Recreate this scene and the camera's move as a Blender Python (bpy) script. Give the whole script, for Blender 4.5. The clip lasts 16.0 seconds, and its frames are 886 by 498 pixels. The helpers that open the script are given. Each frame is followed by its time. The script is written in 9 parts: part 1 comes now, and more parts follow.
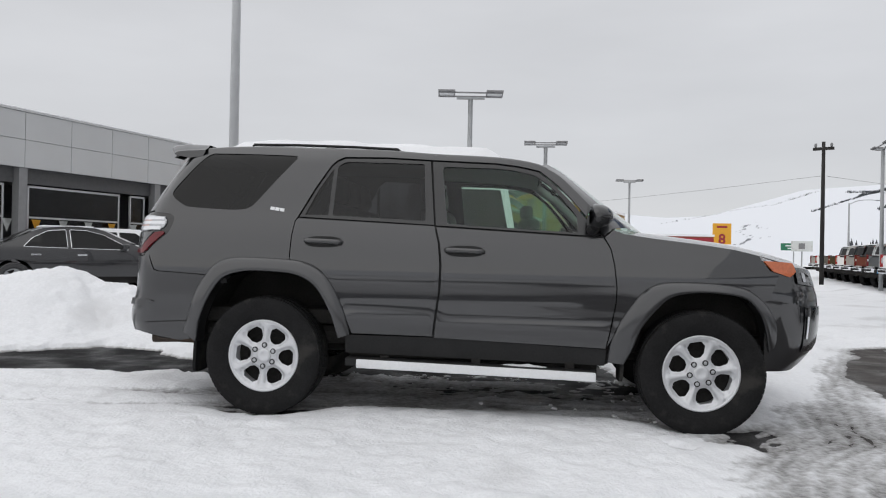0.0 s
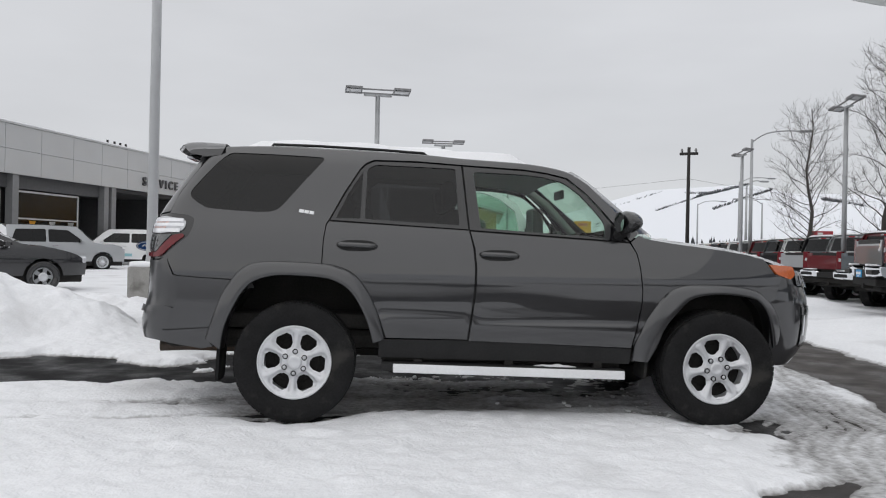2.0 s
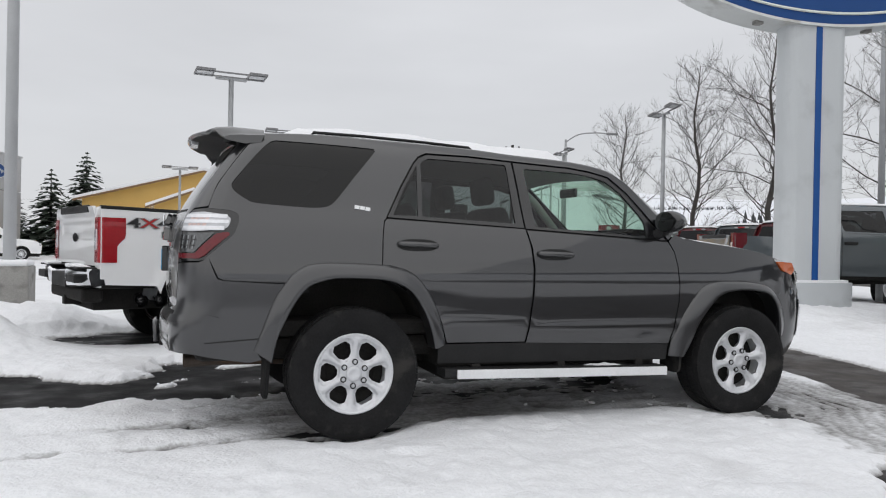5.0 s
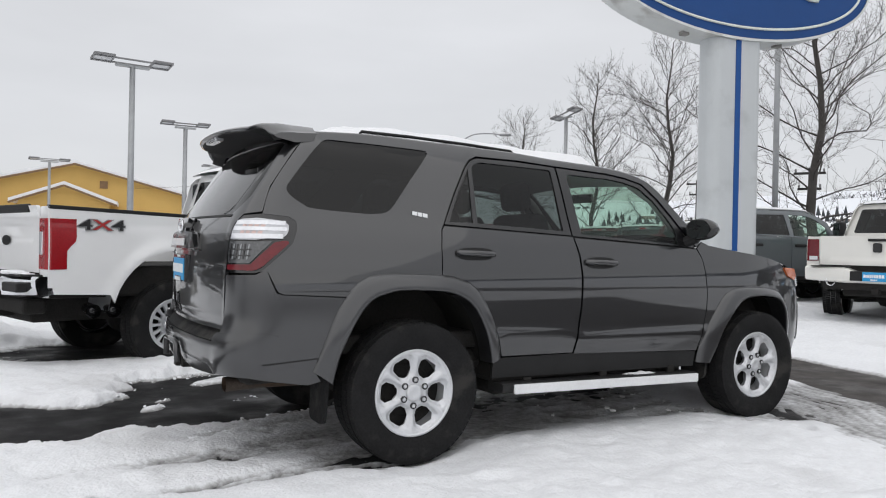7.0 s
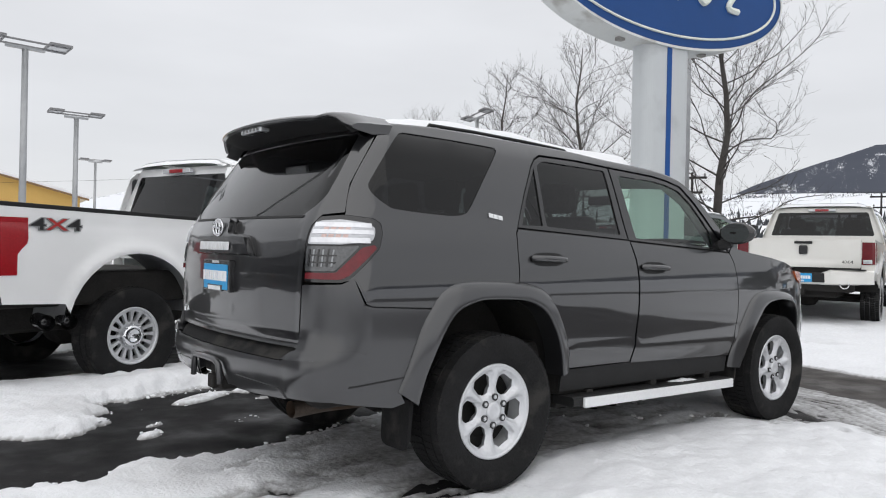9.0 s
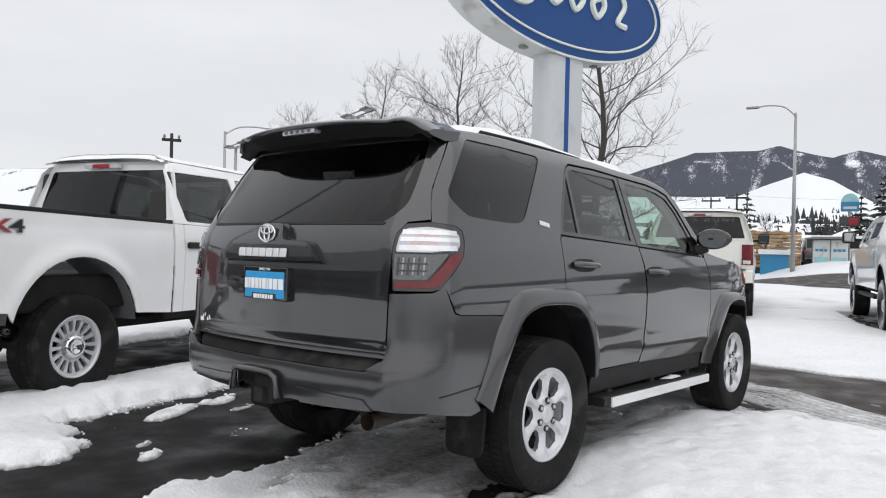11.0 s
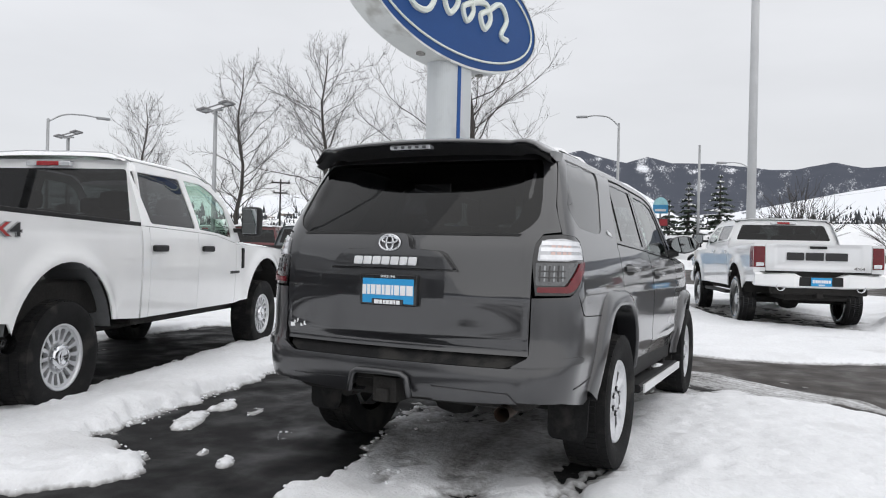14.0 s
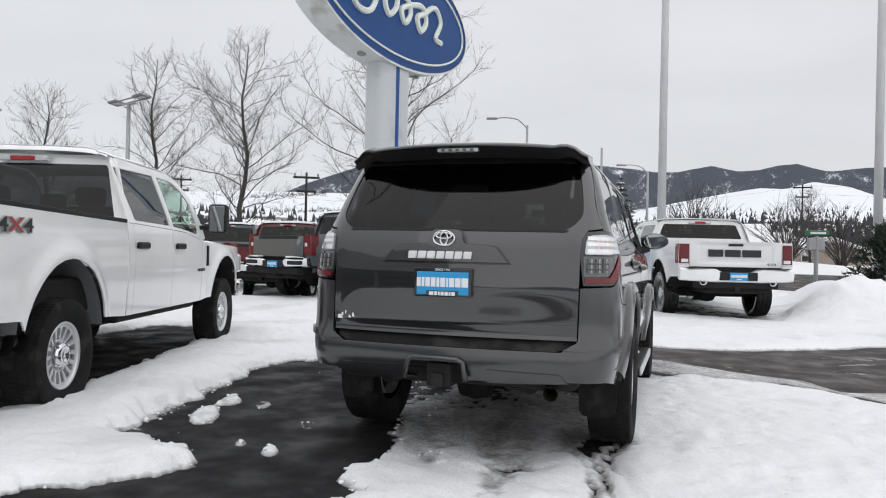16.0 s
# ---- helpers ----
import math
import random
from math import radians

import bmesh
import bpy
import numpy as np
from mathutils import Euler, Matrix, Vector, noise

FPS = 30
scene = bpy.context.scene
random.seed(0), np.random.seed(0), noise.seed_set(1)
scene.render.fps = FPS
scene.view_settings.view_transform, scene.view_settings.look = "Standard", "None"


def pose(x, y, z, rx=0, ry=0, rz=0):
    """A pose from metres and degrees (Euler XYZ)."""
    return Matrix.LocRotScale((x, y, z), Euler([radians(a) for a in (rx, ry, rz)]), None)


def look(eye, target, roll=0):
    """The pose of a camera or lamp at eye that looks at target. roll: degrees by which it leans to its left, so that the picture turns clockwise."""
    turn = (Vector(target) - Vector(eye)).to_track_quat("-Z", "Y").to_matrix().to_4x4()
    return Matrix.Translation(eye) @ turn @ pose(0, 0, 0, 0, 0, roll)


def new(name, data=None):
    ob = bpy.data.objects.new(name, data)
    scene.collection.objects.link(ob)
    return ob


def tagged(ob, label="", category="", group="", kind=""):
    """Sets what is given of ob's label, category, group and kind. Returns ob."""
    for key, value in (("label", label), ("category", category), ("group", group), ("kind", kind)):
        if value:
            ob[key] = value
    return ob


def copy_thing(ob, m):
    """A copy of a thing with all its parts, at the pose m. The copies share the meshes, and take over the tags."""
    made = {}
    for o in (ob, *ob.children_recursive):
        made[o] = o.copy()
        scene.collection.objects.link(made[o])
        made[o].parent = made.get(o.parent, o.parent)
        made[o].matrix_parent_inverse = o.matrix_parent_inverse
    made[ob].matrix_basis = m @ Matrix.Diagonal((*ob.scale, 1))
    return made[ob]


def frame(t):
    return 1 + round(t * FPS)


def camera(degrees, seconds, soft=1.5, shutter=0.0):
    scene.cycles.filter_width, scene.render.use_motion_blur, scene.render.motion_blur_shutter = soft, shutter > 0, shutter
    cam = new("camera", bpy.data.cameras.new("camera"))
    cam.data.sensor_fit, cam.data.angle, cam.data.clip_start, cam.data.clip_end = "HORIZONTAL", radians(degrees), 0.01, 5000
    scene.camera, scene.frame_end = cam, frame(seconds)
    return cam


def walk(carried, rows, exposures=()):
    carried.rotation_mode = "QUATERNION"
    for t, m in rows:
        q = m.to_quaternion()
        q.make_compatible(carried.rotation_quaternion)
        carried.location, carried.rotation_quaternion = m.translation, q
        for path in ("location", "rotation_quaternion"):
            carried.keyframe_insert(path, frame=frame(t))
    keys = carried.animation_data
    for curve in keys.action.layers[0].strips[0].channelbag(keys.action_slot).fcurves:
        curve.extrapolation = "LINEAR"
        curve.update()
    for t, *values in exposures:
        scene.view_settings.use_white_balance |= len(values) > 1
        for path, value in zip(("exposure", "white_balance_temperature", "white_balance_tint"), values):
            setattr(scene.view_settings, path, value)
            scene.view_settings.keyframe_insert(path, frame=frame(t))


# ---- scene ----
cam = camera(61.5, 16.0, soft=1.1)
PATH = [
    (0.0, (0.281, -5.635, 1.103), (0.071, -3.646, 1.111), 1.10),
    (0.5, (0.009, -5.676, 1.123), (-0.115, -3.680, 1.129), 1.13),
    (1.0, (-0.269, -5.695, 1.117), (-0.311, -3.695, 1.122), 1.12),
    (1.5, (-0.546, -5.712, 1.130), (-0.499, -3.712, 1.134), 1.23),
    (2.0, (-0.831, -5.706, 1.138), (-0.676, -3.712, 1.141), 1.22),
    (2.5, (-1.100, -5.666, 1.123), (-0.856, -3.681, 1.128), 1.16),
    (3.0, (-1.363, -5.588, 1.132), (-1.018, -3.618, 1.135), 1.17),
    (3.5, (-1.631, -5.507, 1.129), (-1.202, -3.554, 1.129), 1.05),
    (6.0, (-2.877, -4.797, 1.169), (-2.025, -2.988, 1.162), 1.17),
    (6.5, (-3.084, -4.630, 1.178), (-2.159, -2.857, 1.172), 1.13),
    (7.0, (-3.273, -4.448, 1.195), (-2.281, -2.712, 1.188), 1.13),
    (7.5, (-3.450, -4.228, 1.186), (-2.402, -2.525, 1.178), 1.12),
    (8.0, (-3.608, -3.994, 1.201), (-2.481, -2.342, 1.195), 1.16),
    (10.5, (-4.465, -3.054, 1.205), (-3.006, -1.686, 1.206), 1.28),
    (11.0, (-4.661, -2.866, 1.223), (-3.119, -1.593, 1.225), 1.33),
    (11.5, (-4.867, -2.685, 1.222), (-3.276, -1.473, 1.225), 1.37),
    (12.0, (-5.077, -2.527, 1.241), (-3.433, -1.388, 1.245), 1.41),
    (12.5, (-5.270, -2.363, 1.250), (-3.573, -1.305, 1.255), 1.37),
    (13.0, (-5.441, -2.194, 1.239), (-3.712, -1.189, 1.244), 1.34),
    (13.5, (-5.597, -2.011, 1.246), (-3.828, -1.078, 1.251), 1.34),
    (14.0, (-5.739, -1.831, 1.247), (-3.936, -0.964, 1.252), 1.33),
    (14.5, (-5.889, -1.651, 1.237), (-4.057, -0.849, 1.242), 1.30),
    (15.0, (-6.042, -1.487, 1.240), (-4.179, -0.762, 1.246), 1.29),
    (15.5, (-6.187, -1.340, 1.233), (-4.299, -0.679, 1.239), 1.21),
    (16.0, (-6.323, -1.190, 1.208), (-4.418, -0.578, 1.216), 1.22),
]
walk(cam, [(t, look(eye, target, roll)) for t, eye, target, roll in PATH], [(0.0, -0.02), (3.5, 0.0), (7.0, 0.14), (11.0, 0.28), (13.0, 0.28), (16.0, 0.19)])

# ---------------------------------------------------------------- world and light
def build_world():
    w = bpy.data.worlds.new("overcast_sky")
    scene.world = w
    w.use_nodes = True
    nt = w.node_tree
    nt.nodes.clear()
    out = nt.nodes.new("ShaderNodeOutputWorld")
    bg = nt.nodes.new("ShaderNodeBackground")
    sky = nt.nodes.new("ShaderNodeTexSky")
    sky.sky_type = "NISHITA"
    sky.sun_disc = False
    sky.sun_elevation, sky.sun_rotation = radians(32), radians(220)
    tc = nt.nodes.new("ShaderNodeTexCoord")
    sep = nt.nodes.new("ShaderNodeSeparateXYZ")
    nt.links.new(tc.outputs["Generated"], sep.inputs[0])
    # an overcast sky is brighter overhead than at the horizon
    ramp = nt.nodes.new("ShaderNodeValToRGB")
    ramp.color_ramp.elements[0].position, ramp.color_ramp.elements[0].color = 0.0, (0.708, 0.717, 0.743, 1)
    ramp.color_ramp.elements[1].position, ramp.color_ramp.elements[1].color = 1.0, (1.03, 1.037, 1.06, 1)
    e = ramp.color_ramp.elements.new(0.12)
    e.color = (0.668, 0.677, 0.703, 1)
    e = ramp.color_ramp.elements.new(0.42)
    e.color = (0.698, 0.707, 0.733, 1)
    nt.links.new(sep.outputs["Z"], ramp.inputs[0])
    mp = nt.nodes.new("ShaderNodeMapping")
    mp.inputs["Scale"].default_value = (1.6, 1.6, 6.0)
    nt.links.new(tc.outputs["Generated"], mp.inputs[0])
    nz = nt.nodes.new("ShaderNodeTexNoise")
    nz.inputs["Scale"].default_value, nz.inputs["Detail"].default_value = 1.7, 5
    nt.links.new(mp.outputs[0], nz.inputs["Vector"])
    cl = nt.nodes.new("ShaderNodeMapRange")
    cl.inputs["From Min"].default_value, cl.inputs["From Max"].default_value = 0.3, 0.7
    cl.inputs["To Min"].default_value, cl.inputs["To Max"].default_value = 0.95, 1.05
    nt.links.new(nz.outputs["Fac"], cl.inputs["Value"])
    mul = nt.nodes.new("ShaderNodeVectorMath")
    mul.operation = "SCALE"
    nt.links.new(ramp.outputs["Color"], mul.inputs[0])
    nt.links.new(cl.outputs[0], mul.inputs["Scale"])
    dim = nt.nodes.new("ShaderNodeVectorMath")
    dim.operation = "SCALE"
    dim.inputs["Scale"].default_value = 0.08
    nt.links.new(sky.outputs[0], dim.inputs[0])
    mix = nt.nodes.new("ShaderNodeMix")
    mix.data_type = "RGBA"
    mix.inputs["Factor"].default_value = 0.94
    nt.links.new(dim.outputs[0], mix.inputs["A"])
    nt.links.new(mul.outputs[0], mix.inputs["B"])
    nt.links.new(mix.outputs["Result"], bg.inputs["Color"])
    bg.inputs["Strength"].default_value = 1.0
    nt.links.new(bg.outputs[0], out.inputs[0])


build_world()
sun = new("sun", bpy.data.lights.new("sun", "SUN"))
sun.data.energy, sun.data.angle, sun.data.color = 0.85, radians(130), (1.0, 0.97, 0.93)
sun.matrix_world = look((-11, -13, 10.5), (0, 0, 0))

# ---------------------------------------------------------------- materials
MATS = {}


def material(name, col, rough=0.5, metal=0.0, coat=0.0, vary=0.08, scale=6.0, fine=80.0, bump=0.0, bump_scale=60.0, bump_dist=0.01, spec=0.5,
             rough_vary=0.0, dark=None, dark_amount=0.0, dark_scale=2.0, island=False, coords="Object"):
    """A surface with variation at two scales, an optional stain colour and fine relief."""
    if name in MATS:
        return MATS[name]
    m = bpy.data.materials.new(name)
    m.use_nodes = True
    nt = m.node_tree
    b = nt.nodes["Principled BSDF"]
    b.inputs["Roughness"].default_value, b.inputs["Metallic"].default_value = rough, metal
    b.inputs["Coat Weight"].default_value, b.inputs["Coat Roughness"].default_value = coat, 0.03
    b.inputs["Specular IOR Level"].default_value = spec
    tc = nt.nodes.new("ShaderNodeTexCoord")
    src = tc.outputs[coords]

    def noise_at(sc, detail=4):
        n = nt.nodes.new("ShaderNodeTexNoise")
        n.inputs["Scale"].default_value, n.inputs["Detail"].default_value = sc, detail
        nt.links.new(src, n.inputs["Vector"])
        return n.outputs["Fac"]

    a, c = noise_at(scale), noise_at(fine, 2)
    add = nt.nodes.new("ShaderNodeMath")
    add.operation = "ADD"
    nt.links.new(a, add.inputs[0])
    nt.links.new(c, add.inputs[1])
    mr = nt.nodes.new("ShaderNodeMapRange")
    mr.inputs["From Min"].default_value, mr.inputs["From Max"].default_value = 0.7, 1.3
    mr.inputs["To Min"].default_value, mr.inputs["To Max"].default_value = 1 - vary, 1 + vary
    nt.links.new(add.outputs[0], mr.inputs["Value"])
    mul = nt.nodes.new("ShaderNodeVectorMath")
    mul.operation = "SCALE"
    mul.inputs[0].default_value = col[:3]
    nt.links.new(mr.outputs[0], mul.inputs["Scale"])
    last = mul.outputs[0]
    if island:
        oi = nt.nodes.new("ShaderNodeNewGeometry")
        m2 = nt.nodes.new("ShaderNodeMapRange")
        m2.inputs["To Min"].default_value, m2.inputs["To Max"].default_value = 0.75, 1.25
        nt.links.new(oi.outputs["Random Per Island"], m2.inputs["Value"])
        mm = nt.nodes.new("ShaderNodeVectorMath")
        mm.operation = "SCALE"
        nt.links.new(last, mm.inputs[0])
        nt.links.new(m2.outputs[0], mm.inputs["Scale"])
        last = mm.outputs[0]
    if dark is not None:
        d = noise_at(dark_scale, 6)
        dr = nt.nodes.new("ShaderNodeMapRange")
        dr.inputs["From Min"].default_value, dr.inputs["From Max"].default_value = 0.62 - dark_amount * 0.3, 0.72 - dark_amount * 0.2
        nt.links.new(d, dr.inputs["Value"])
        mx = nt.nodes.new("ShaderNodeMix")
        mx.data_type = "RGBA"
        nt.links.new(dr.outputs[0], mx.inputs["Factor"])
        nt.links.new(last, mx.inputs["A"])
        mx.inputs["B"].default_value = (*dark, 1)
        last = mx.outputs["Result"]
    nt.links.new(last, b.inputs["Base Color"])
    if rough_vary:
        rr = nt.nodes.new("ShaderNodeMapRange")
        rr.inputs["From Min"].default_value, rr.inputs["From Max"].default_value = 0.3, 0.7
        rr.inputs["To Min"].default_value, rr.inputs["To Max"].default_value = max(0.02, rough - rough_vary), min(1, rough + rough_vary)
        nt.links.new(a, rr.inputs["Value"])
        nt.links.new(rr.outputs[0], b.inputs["Roughness"])
    if bump:
        bp = nt.nodes.new("ShaderNodeBump")
        bp.inputs["Strength"].default_value, bp.inputs["Distance"].default_value = bump, bump_dist
        nt.links.new(noise_at(bump_scale, 5), bp.inputs["Height"])
        nt.links.new(bp.outputs[0], b.inputs["Normal"])
    MATS[name] = m
    return m


def glass(name, tint, gloss_rough=0.0):
    """A thin pane: it lets tinted light straight through and mirrors by Fresnel."""
    m = bpy.data.materials.new(name)
    m.use_nodes = True
    nt = m.node_tree
    nt.nodes.clear()
    out = nt.nodes.new("ShaderNodeOutputMaterial")
    tr, gl = nt.nodes.new("ShaderNodeBsdfTransparent"), nt.nodes.new("ShaderNodeBsdfGlossy")
    tr.inputs["Color"].default_value = (*tint, 1)
    gl.inputs["Roughness"].default_value = gloss_rough
    gl.inputs["Color"].default_value = (1, 1, 1, 1)
    lw, mx = nt.nodes.new("ShaderNodeLayerWeight"), nt.nodes.new("ShaderNodeMixShader")
    lw.inputs["Blend"].default_value = 0.5
    pw, ad = nt.nodes.new("ShaderNodeMath"), nt.nodes.new("ShaderNodeMath")
    pw.operation, ad.operation = "POWER", "MULTIPLY_ADD"
    pw.inputs[1].default_value = 4.0
    ad.inputs[1].default_value, ad.inputs[2].default_value = 0.965, 0.032
    nt.links.new(lw.outputs["Facing"], pw.inputs[0])
    nt.links.new(pw.outputs[0], ad.inputs[0])
    nt.links.new(ad.outputs[0], mx.inputs[0])
    nt.links.new(tr.outputs[0], mx.inputs[1])
    nt.links.new(gl.outputs[0], mx.inputs[2])
    nt.links.new(mx.outputs[0], out.inputs[0])
    return m


def paint(name, col, metal=0.0, rough=0.35, lacquer=1.5):
    m = material(name, col, rough=rough, metal=metal, coat=1.0, vary=0.03, scale=3.0, fine=900.0)
    m.node_tree.nodes["Principled BSDF"].inputs["Coat IOR"].default_value = lacquer
    return m


M_GREY = paint("grey_metallic_paint", (0.0178, 0.0183, 0.0206), metal=0.6, rough=0.30, lacquer=1.75)
M_FLARE = paint("grey_flare_paint", (0.026, 0.0264, 0.029), metal=0.5, rough=0.36, lacquer=1.65)
M_FLARE.node_tree.nodes["Principled BSDF"].inputs["Coat Roughness"].default_value = 0.14
M_WHITE = paint("white_paint", (0.86, 0.865, 0.87))
M_CREAM = paint("warm_white_paint", (0.76, 0.75, 0.71))
M_SILVER = paint("silver_paint", (0.76, 0.77, 0.785), metal=0.2, rough=0.3)
M_BLACKCAR = paint("black_car_paint", (0.007, 0.007, 0.009), metal=0.0, rough=0.25)
M_RED = paint("red_paint", (0.12, 0.006, 0.010), metal=0.2)
M_SLATE = paint("slate_grey_paint", (0.10, 0.115, 0.125), metal=0.4)
M_LTSILV = paint("light_silver_paint", (0.38, 0.39, 0.40), metal=0.5)
M_TRIM = material("black_plastic", (0.016, 0.016, 0.0165), rough=0.6, spec=0.3, vary=0.2, bump=0.15, bump_scale=400)
M_GLOSSBLACK = material("gloss_black", (0.010, 0.010, 0.011), rough=0.15, coat=0.6, vary=0.05)
M_RUBBER = material("tyre_rubber", (0.013, 0.013, 0.0135), rough=0.85, spec=0.18, vary=0.25, scale=9, bump=0.25, bump_scale=120, dark=(0.034, 0.033, 0.031), dark_amount=0.25, dark_scale=5)
M_UNDER = material("underbody", (0.020, 0.019, 0.018), rough=0.85, spec=0.25, vary=0.3, bump=0.4, bump_scale=30)
M_ALLOY = material("machined_alloy", (0.62, 0.63, 0.65), rough=0.32, metal=0.45, vary=0.03, scale=20)
M_ALLOYDK = material("alloy_pocket", (0.30, 0.31, 0.32), rough=0.45, metal=0.5, vary=0.1)
M_CHROME = material("chrome", (0.75, 0.76, 0.78), rough=0.08, metal=1.0, vary=0.02)
M_STEEL = material("brushed_steel", (0.42, 0.42, 0.43), rough=0.32, metal=0.9, vary=0.15, scale=15)
M_EXH = material("rusty_exhaust", (0.07, 0.055, 0.045), rough=0.65, metal=0.6, vary=0.3, dark=(0.09, 0.055, 0.035), dark_amount=0.6, dark_scale=12)
M_STEPALU = material("bright_step_edge", (0.74, 0.75, 0.76), rough=0.35, metal=0.15, vary=0.05)
M_SEAT = material("seat_fabric", (0.11, 0.11, 0.115), rough=0.9, vary=0.2, bump=0.3, bump_scale=300)
M_LINER = material("light_headlining", (0.42, 0.42, 0.40), rough=0.95, vary=0.08)
M_LENSRED = material("red_lens", (0.32, 0.006, 0.012), rough=0.15, coat=0.6, vary=0.15, scale=60, bump=0.3, bump_scale=180)
M_LENSDEEP = material("deep_red_lens", (0.12, 0.003, 0.008), rough=0.25, coat=0.2, vary=0.2, scale=30)
M_LENSDIM = material("dim_clear_lens", (0.46, 0.47, 0.49), rough=0.14, metal=0.5, coat=1.0, vary=0.15, scale=16, bump=0.10, bump_scale=26)
M_LENSCLEAR = material("clear_lens", (0.72, 0.73, 0.76), rough=0.14, metal=0.45, coat=1.0, vary=0.10, scale=14, bump=0.12, bump_scale=26)
M_LENSSMOKE = material("smoked_lens", (0.075, 0.078, 0.082), rough=0.15, metal=0.3, coat=1.0, vary=0.25, scale=40, bump=0.12, bump_scale=40)
M_BULB = material("faint_amber_cell", (0.50, 0.36, 0.33), rough=0.2, metal=0.3, coat=1.0, vary=0.15, scale=60)
M_AMBER = material("amber_lens", (0.55, 0.13, 0.04), rough=0.15, coat=1.0, vary=0.12, scale=60)
M_PLATE = material("blue_plate", (0.02, 0.30, 0.62), rough=0.4, vary=0.06, scale=20)
M_WHITEINK = material("white_ink", (0.80, 0.81, 0.82), rough=0.5, vary=0.03)
M_DARKINK = material("dark_ink", (0.02, 0.02, 0.022), rough=0.5, vary=0.05)
M_REDINK = material("red_ink", (0.42, 0.03, 0.03), rough=0.4, vary=0.05)
M_GLASS_CLEAR = glass("green_tinted_glass", (0.62, 0.76, 0.68))
M_GLASS_DARK = glass("privacy_glass", (0.035, 0.036, 0.039))
M_GLASS_MID = glass("smoked_glass", (0.15, 0.155, 0.16))
M_MIRROR = material("mirror_glass", (0.30, 0.32, 0.33), rough=0.02, metal=1.0, vary=0.0)
M_SNOW = material("snow", (0.80, 0.81, 0.832), rough=0.65, vary=0.05, scale=1.2, fine=30, bump=0.8, bump_scale=48, bump_dist=0.011, dark=(0.66, 0.665, 0.68), dark_amount=0.18, dark_scale=0.9, coords="Object")
M_SNOWCAP = material("settled_snow", (0.84, 0.85, 0.87), rough=0.7, vary=0.03, bump=0.4, bump_scale=35)
M_CONC = material("concrete", (0.30, 0.295, 0.28), rough=0.85, vary=0.15, scale=5, bump=0.5, bump_scale=60, dark=(0.17, 0.165, 0.155), dark_amount=0.3, dark_scale=4)
M_LAMPFACE = material("frosted_lamp_face", (0.52, 0.53, 0.54), rough=0.35, vary=0.12, scale=9)
M_GALV = material("galvanised_pole", (0.36, 0.37, 0.38), rough=0.5, metal=0.5, vary=0.1, scale=8)
M_POLEPAINT = material("pale_pole_paint", (0.50, 0.51, 0.52), rough=0.5, vary=0.08, scale=3)
M_DARKWOOD = material("creosoted_pole", (0.022, 0.020, 0.019), rough=0.85, vary=0.25, scale=5, bump=0.4, bump_scale=40)
M_PANELS = material("aluminium_cladding", (0.47, 0.475, 0.48), rough=0.45, metal=0.25, vary=0.05, scale=0.6)
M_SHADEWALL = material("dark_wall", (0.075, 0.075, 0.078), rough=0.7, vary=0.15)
M_COLUMN = material("grey_column", (0.20, 0.20, 0.205), rough=0.6, vary=0.08)
M_WINGLASS = glass("shop_window_glass", (0.10, 0.105, 0.11), 0.22)
M_SIGNBLUE = material("sign_blue", (0.010, 0.060, 0.215), rough=0.45, spec=0.25, vary=0.06, scale=1.5)
M_SIGNWHITE = material("sign_white", (0.62, 0.64, 0.63), rough=0.35, vary=0.06, scale=2, dark=(0.40, 0.40, 0.38), dark_amount=0.2, dark_scale=1.6)
M_SIGNCREAM = material("sign_script", (0.72, 0.76, 0.70), rough=0.4, vary=0.04)
M_PYLON = material("pylon_white", (0.52, 0.545, 0.56), rough=0.45, vary=0.05, scale=1.2, dark=(0.42, 0.44, 0.45), dark_amount=0.2, dark_scale=1.0)
M_STRIPE = material("stripe_blue", (0.012, 0.075, 0.27), rough=0.5, spec=0.25, vary=0.06)
M_BARK = material("bark", (0.066, 0.060, 0.056), rough=0.9, vary=0.3, scale=4, fine=60, bump=0.6, bump_scale=50)
M_FARTREE = material("far_forest", (0.045, 0.050, 0.055), rough=0.9, vary=0.3, scale=0.05, island=True)
M_NEEDLE = material("pine_needles", (0.022, 0.034, 0.020), rough=0.8, vary=0.3, scale=2, island=True)
M_YELLOW = material("yellow_siding", (0.60, 0.385, 0.115), rough=0.75, vary=0.07, scale=1.0)
M_BROWN = material("brown_fascia", (0.20, 0.12, 0.06), rough=0.7, vary=0.15)
M_BLUEBOX = material("blue_container", (0.03, 0.22, 0.42), rough=0.5, vary=0.12, scale=1)
M_LUMBER = material("lumber", (0.42, 0.28, 0.15), rough=0.8, vary=0.25, scale=1.5, island=True)
M_AQUA = material("aqua_poster", (0.30, 0.55, 0.60), rough=0.5, vary=0.2, scale=2)
M_HOUSE = material("house_wall", (0.30, 0.25, 0.21), rough=0.8, vary=0.2, island=True)
M_REDSIGN = material("red_sign", (0.30, 0.02, 0.03), rough=0.5, vary=0.08)
M_YSIGN = material("yellow_sign", (0.72, 0.36, 0.02), rough=0.45, vary=0.05)
M_BRICK = material("brick_red", (0.28, 0.09, 0.06), rough=0.8, vary=0.2, scale=6)
M_GREEN = material("green_sign", (0.02, 0.17, 0.09), rough=0.45, vary=0.06)


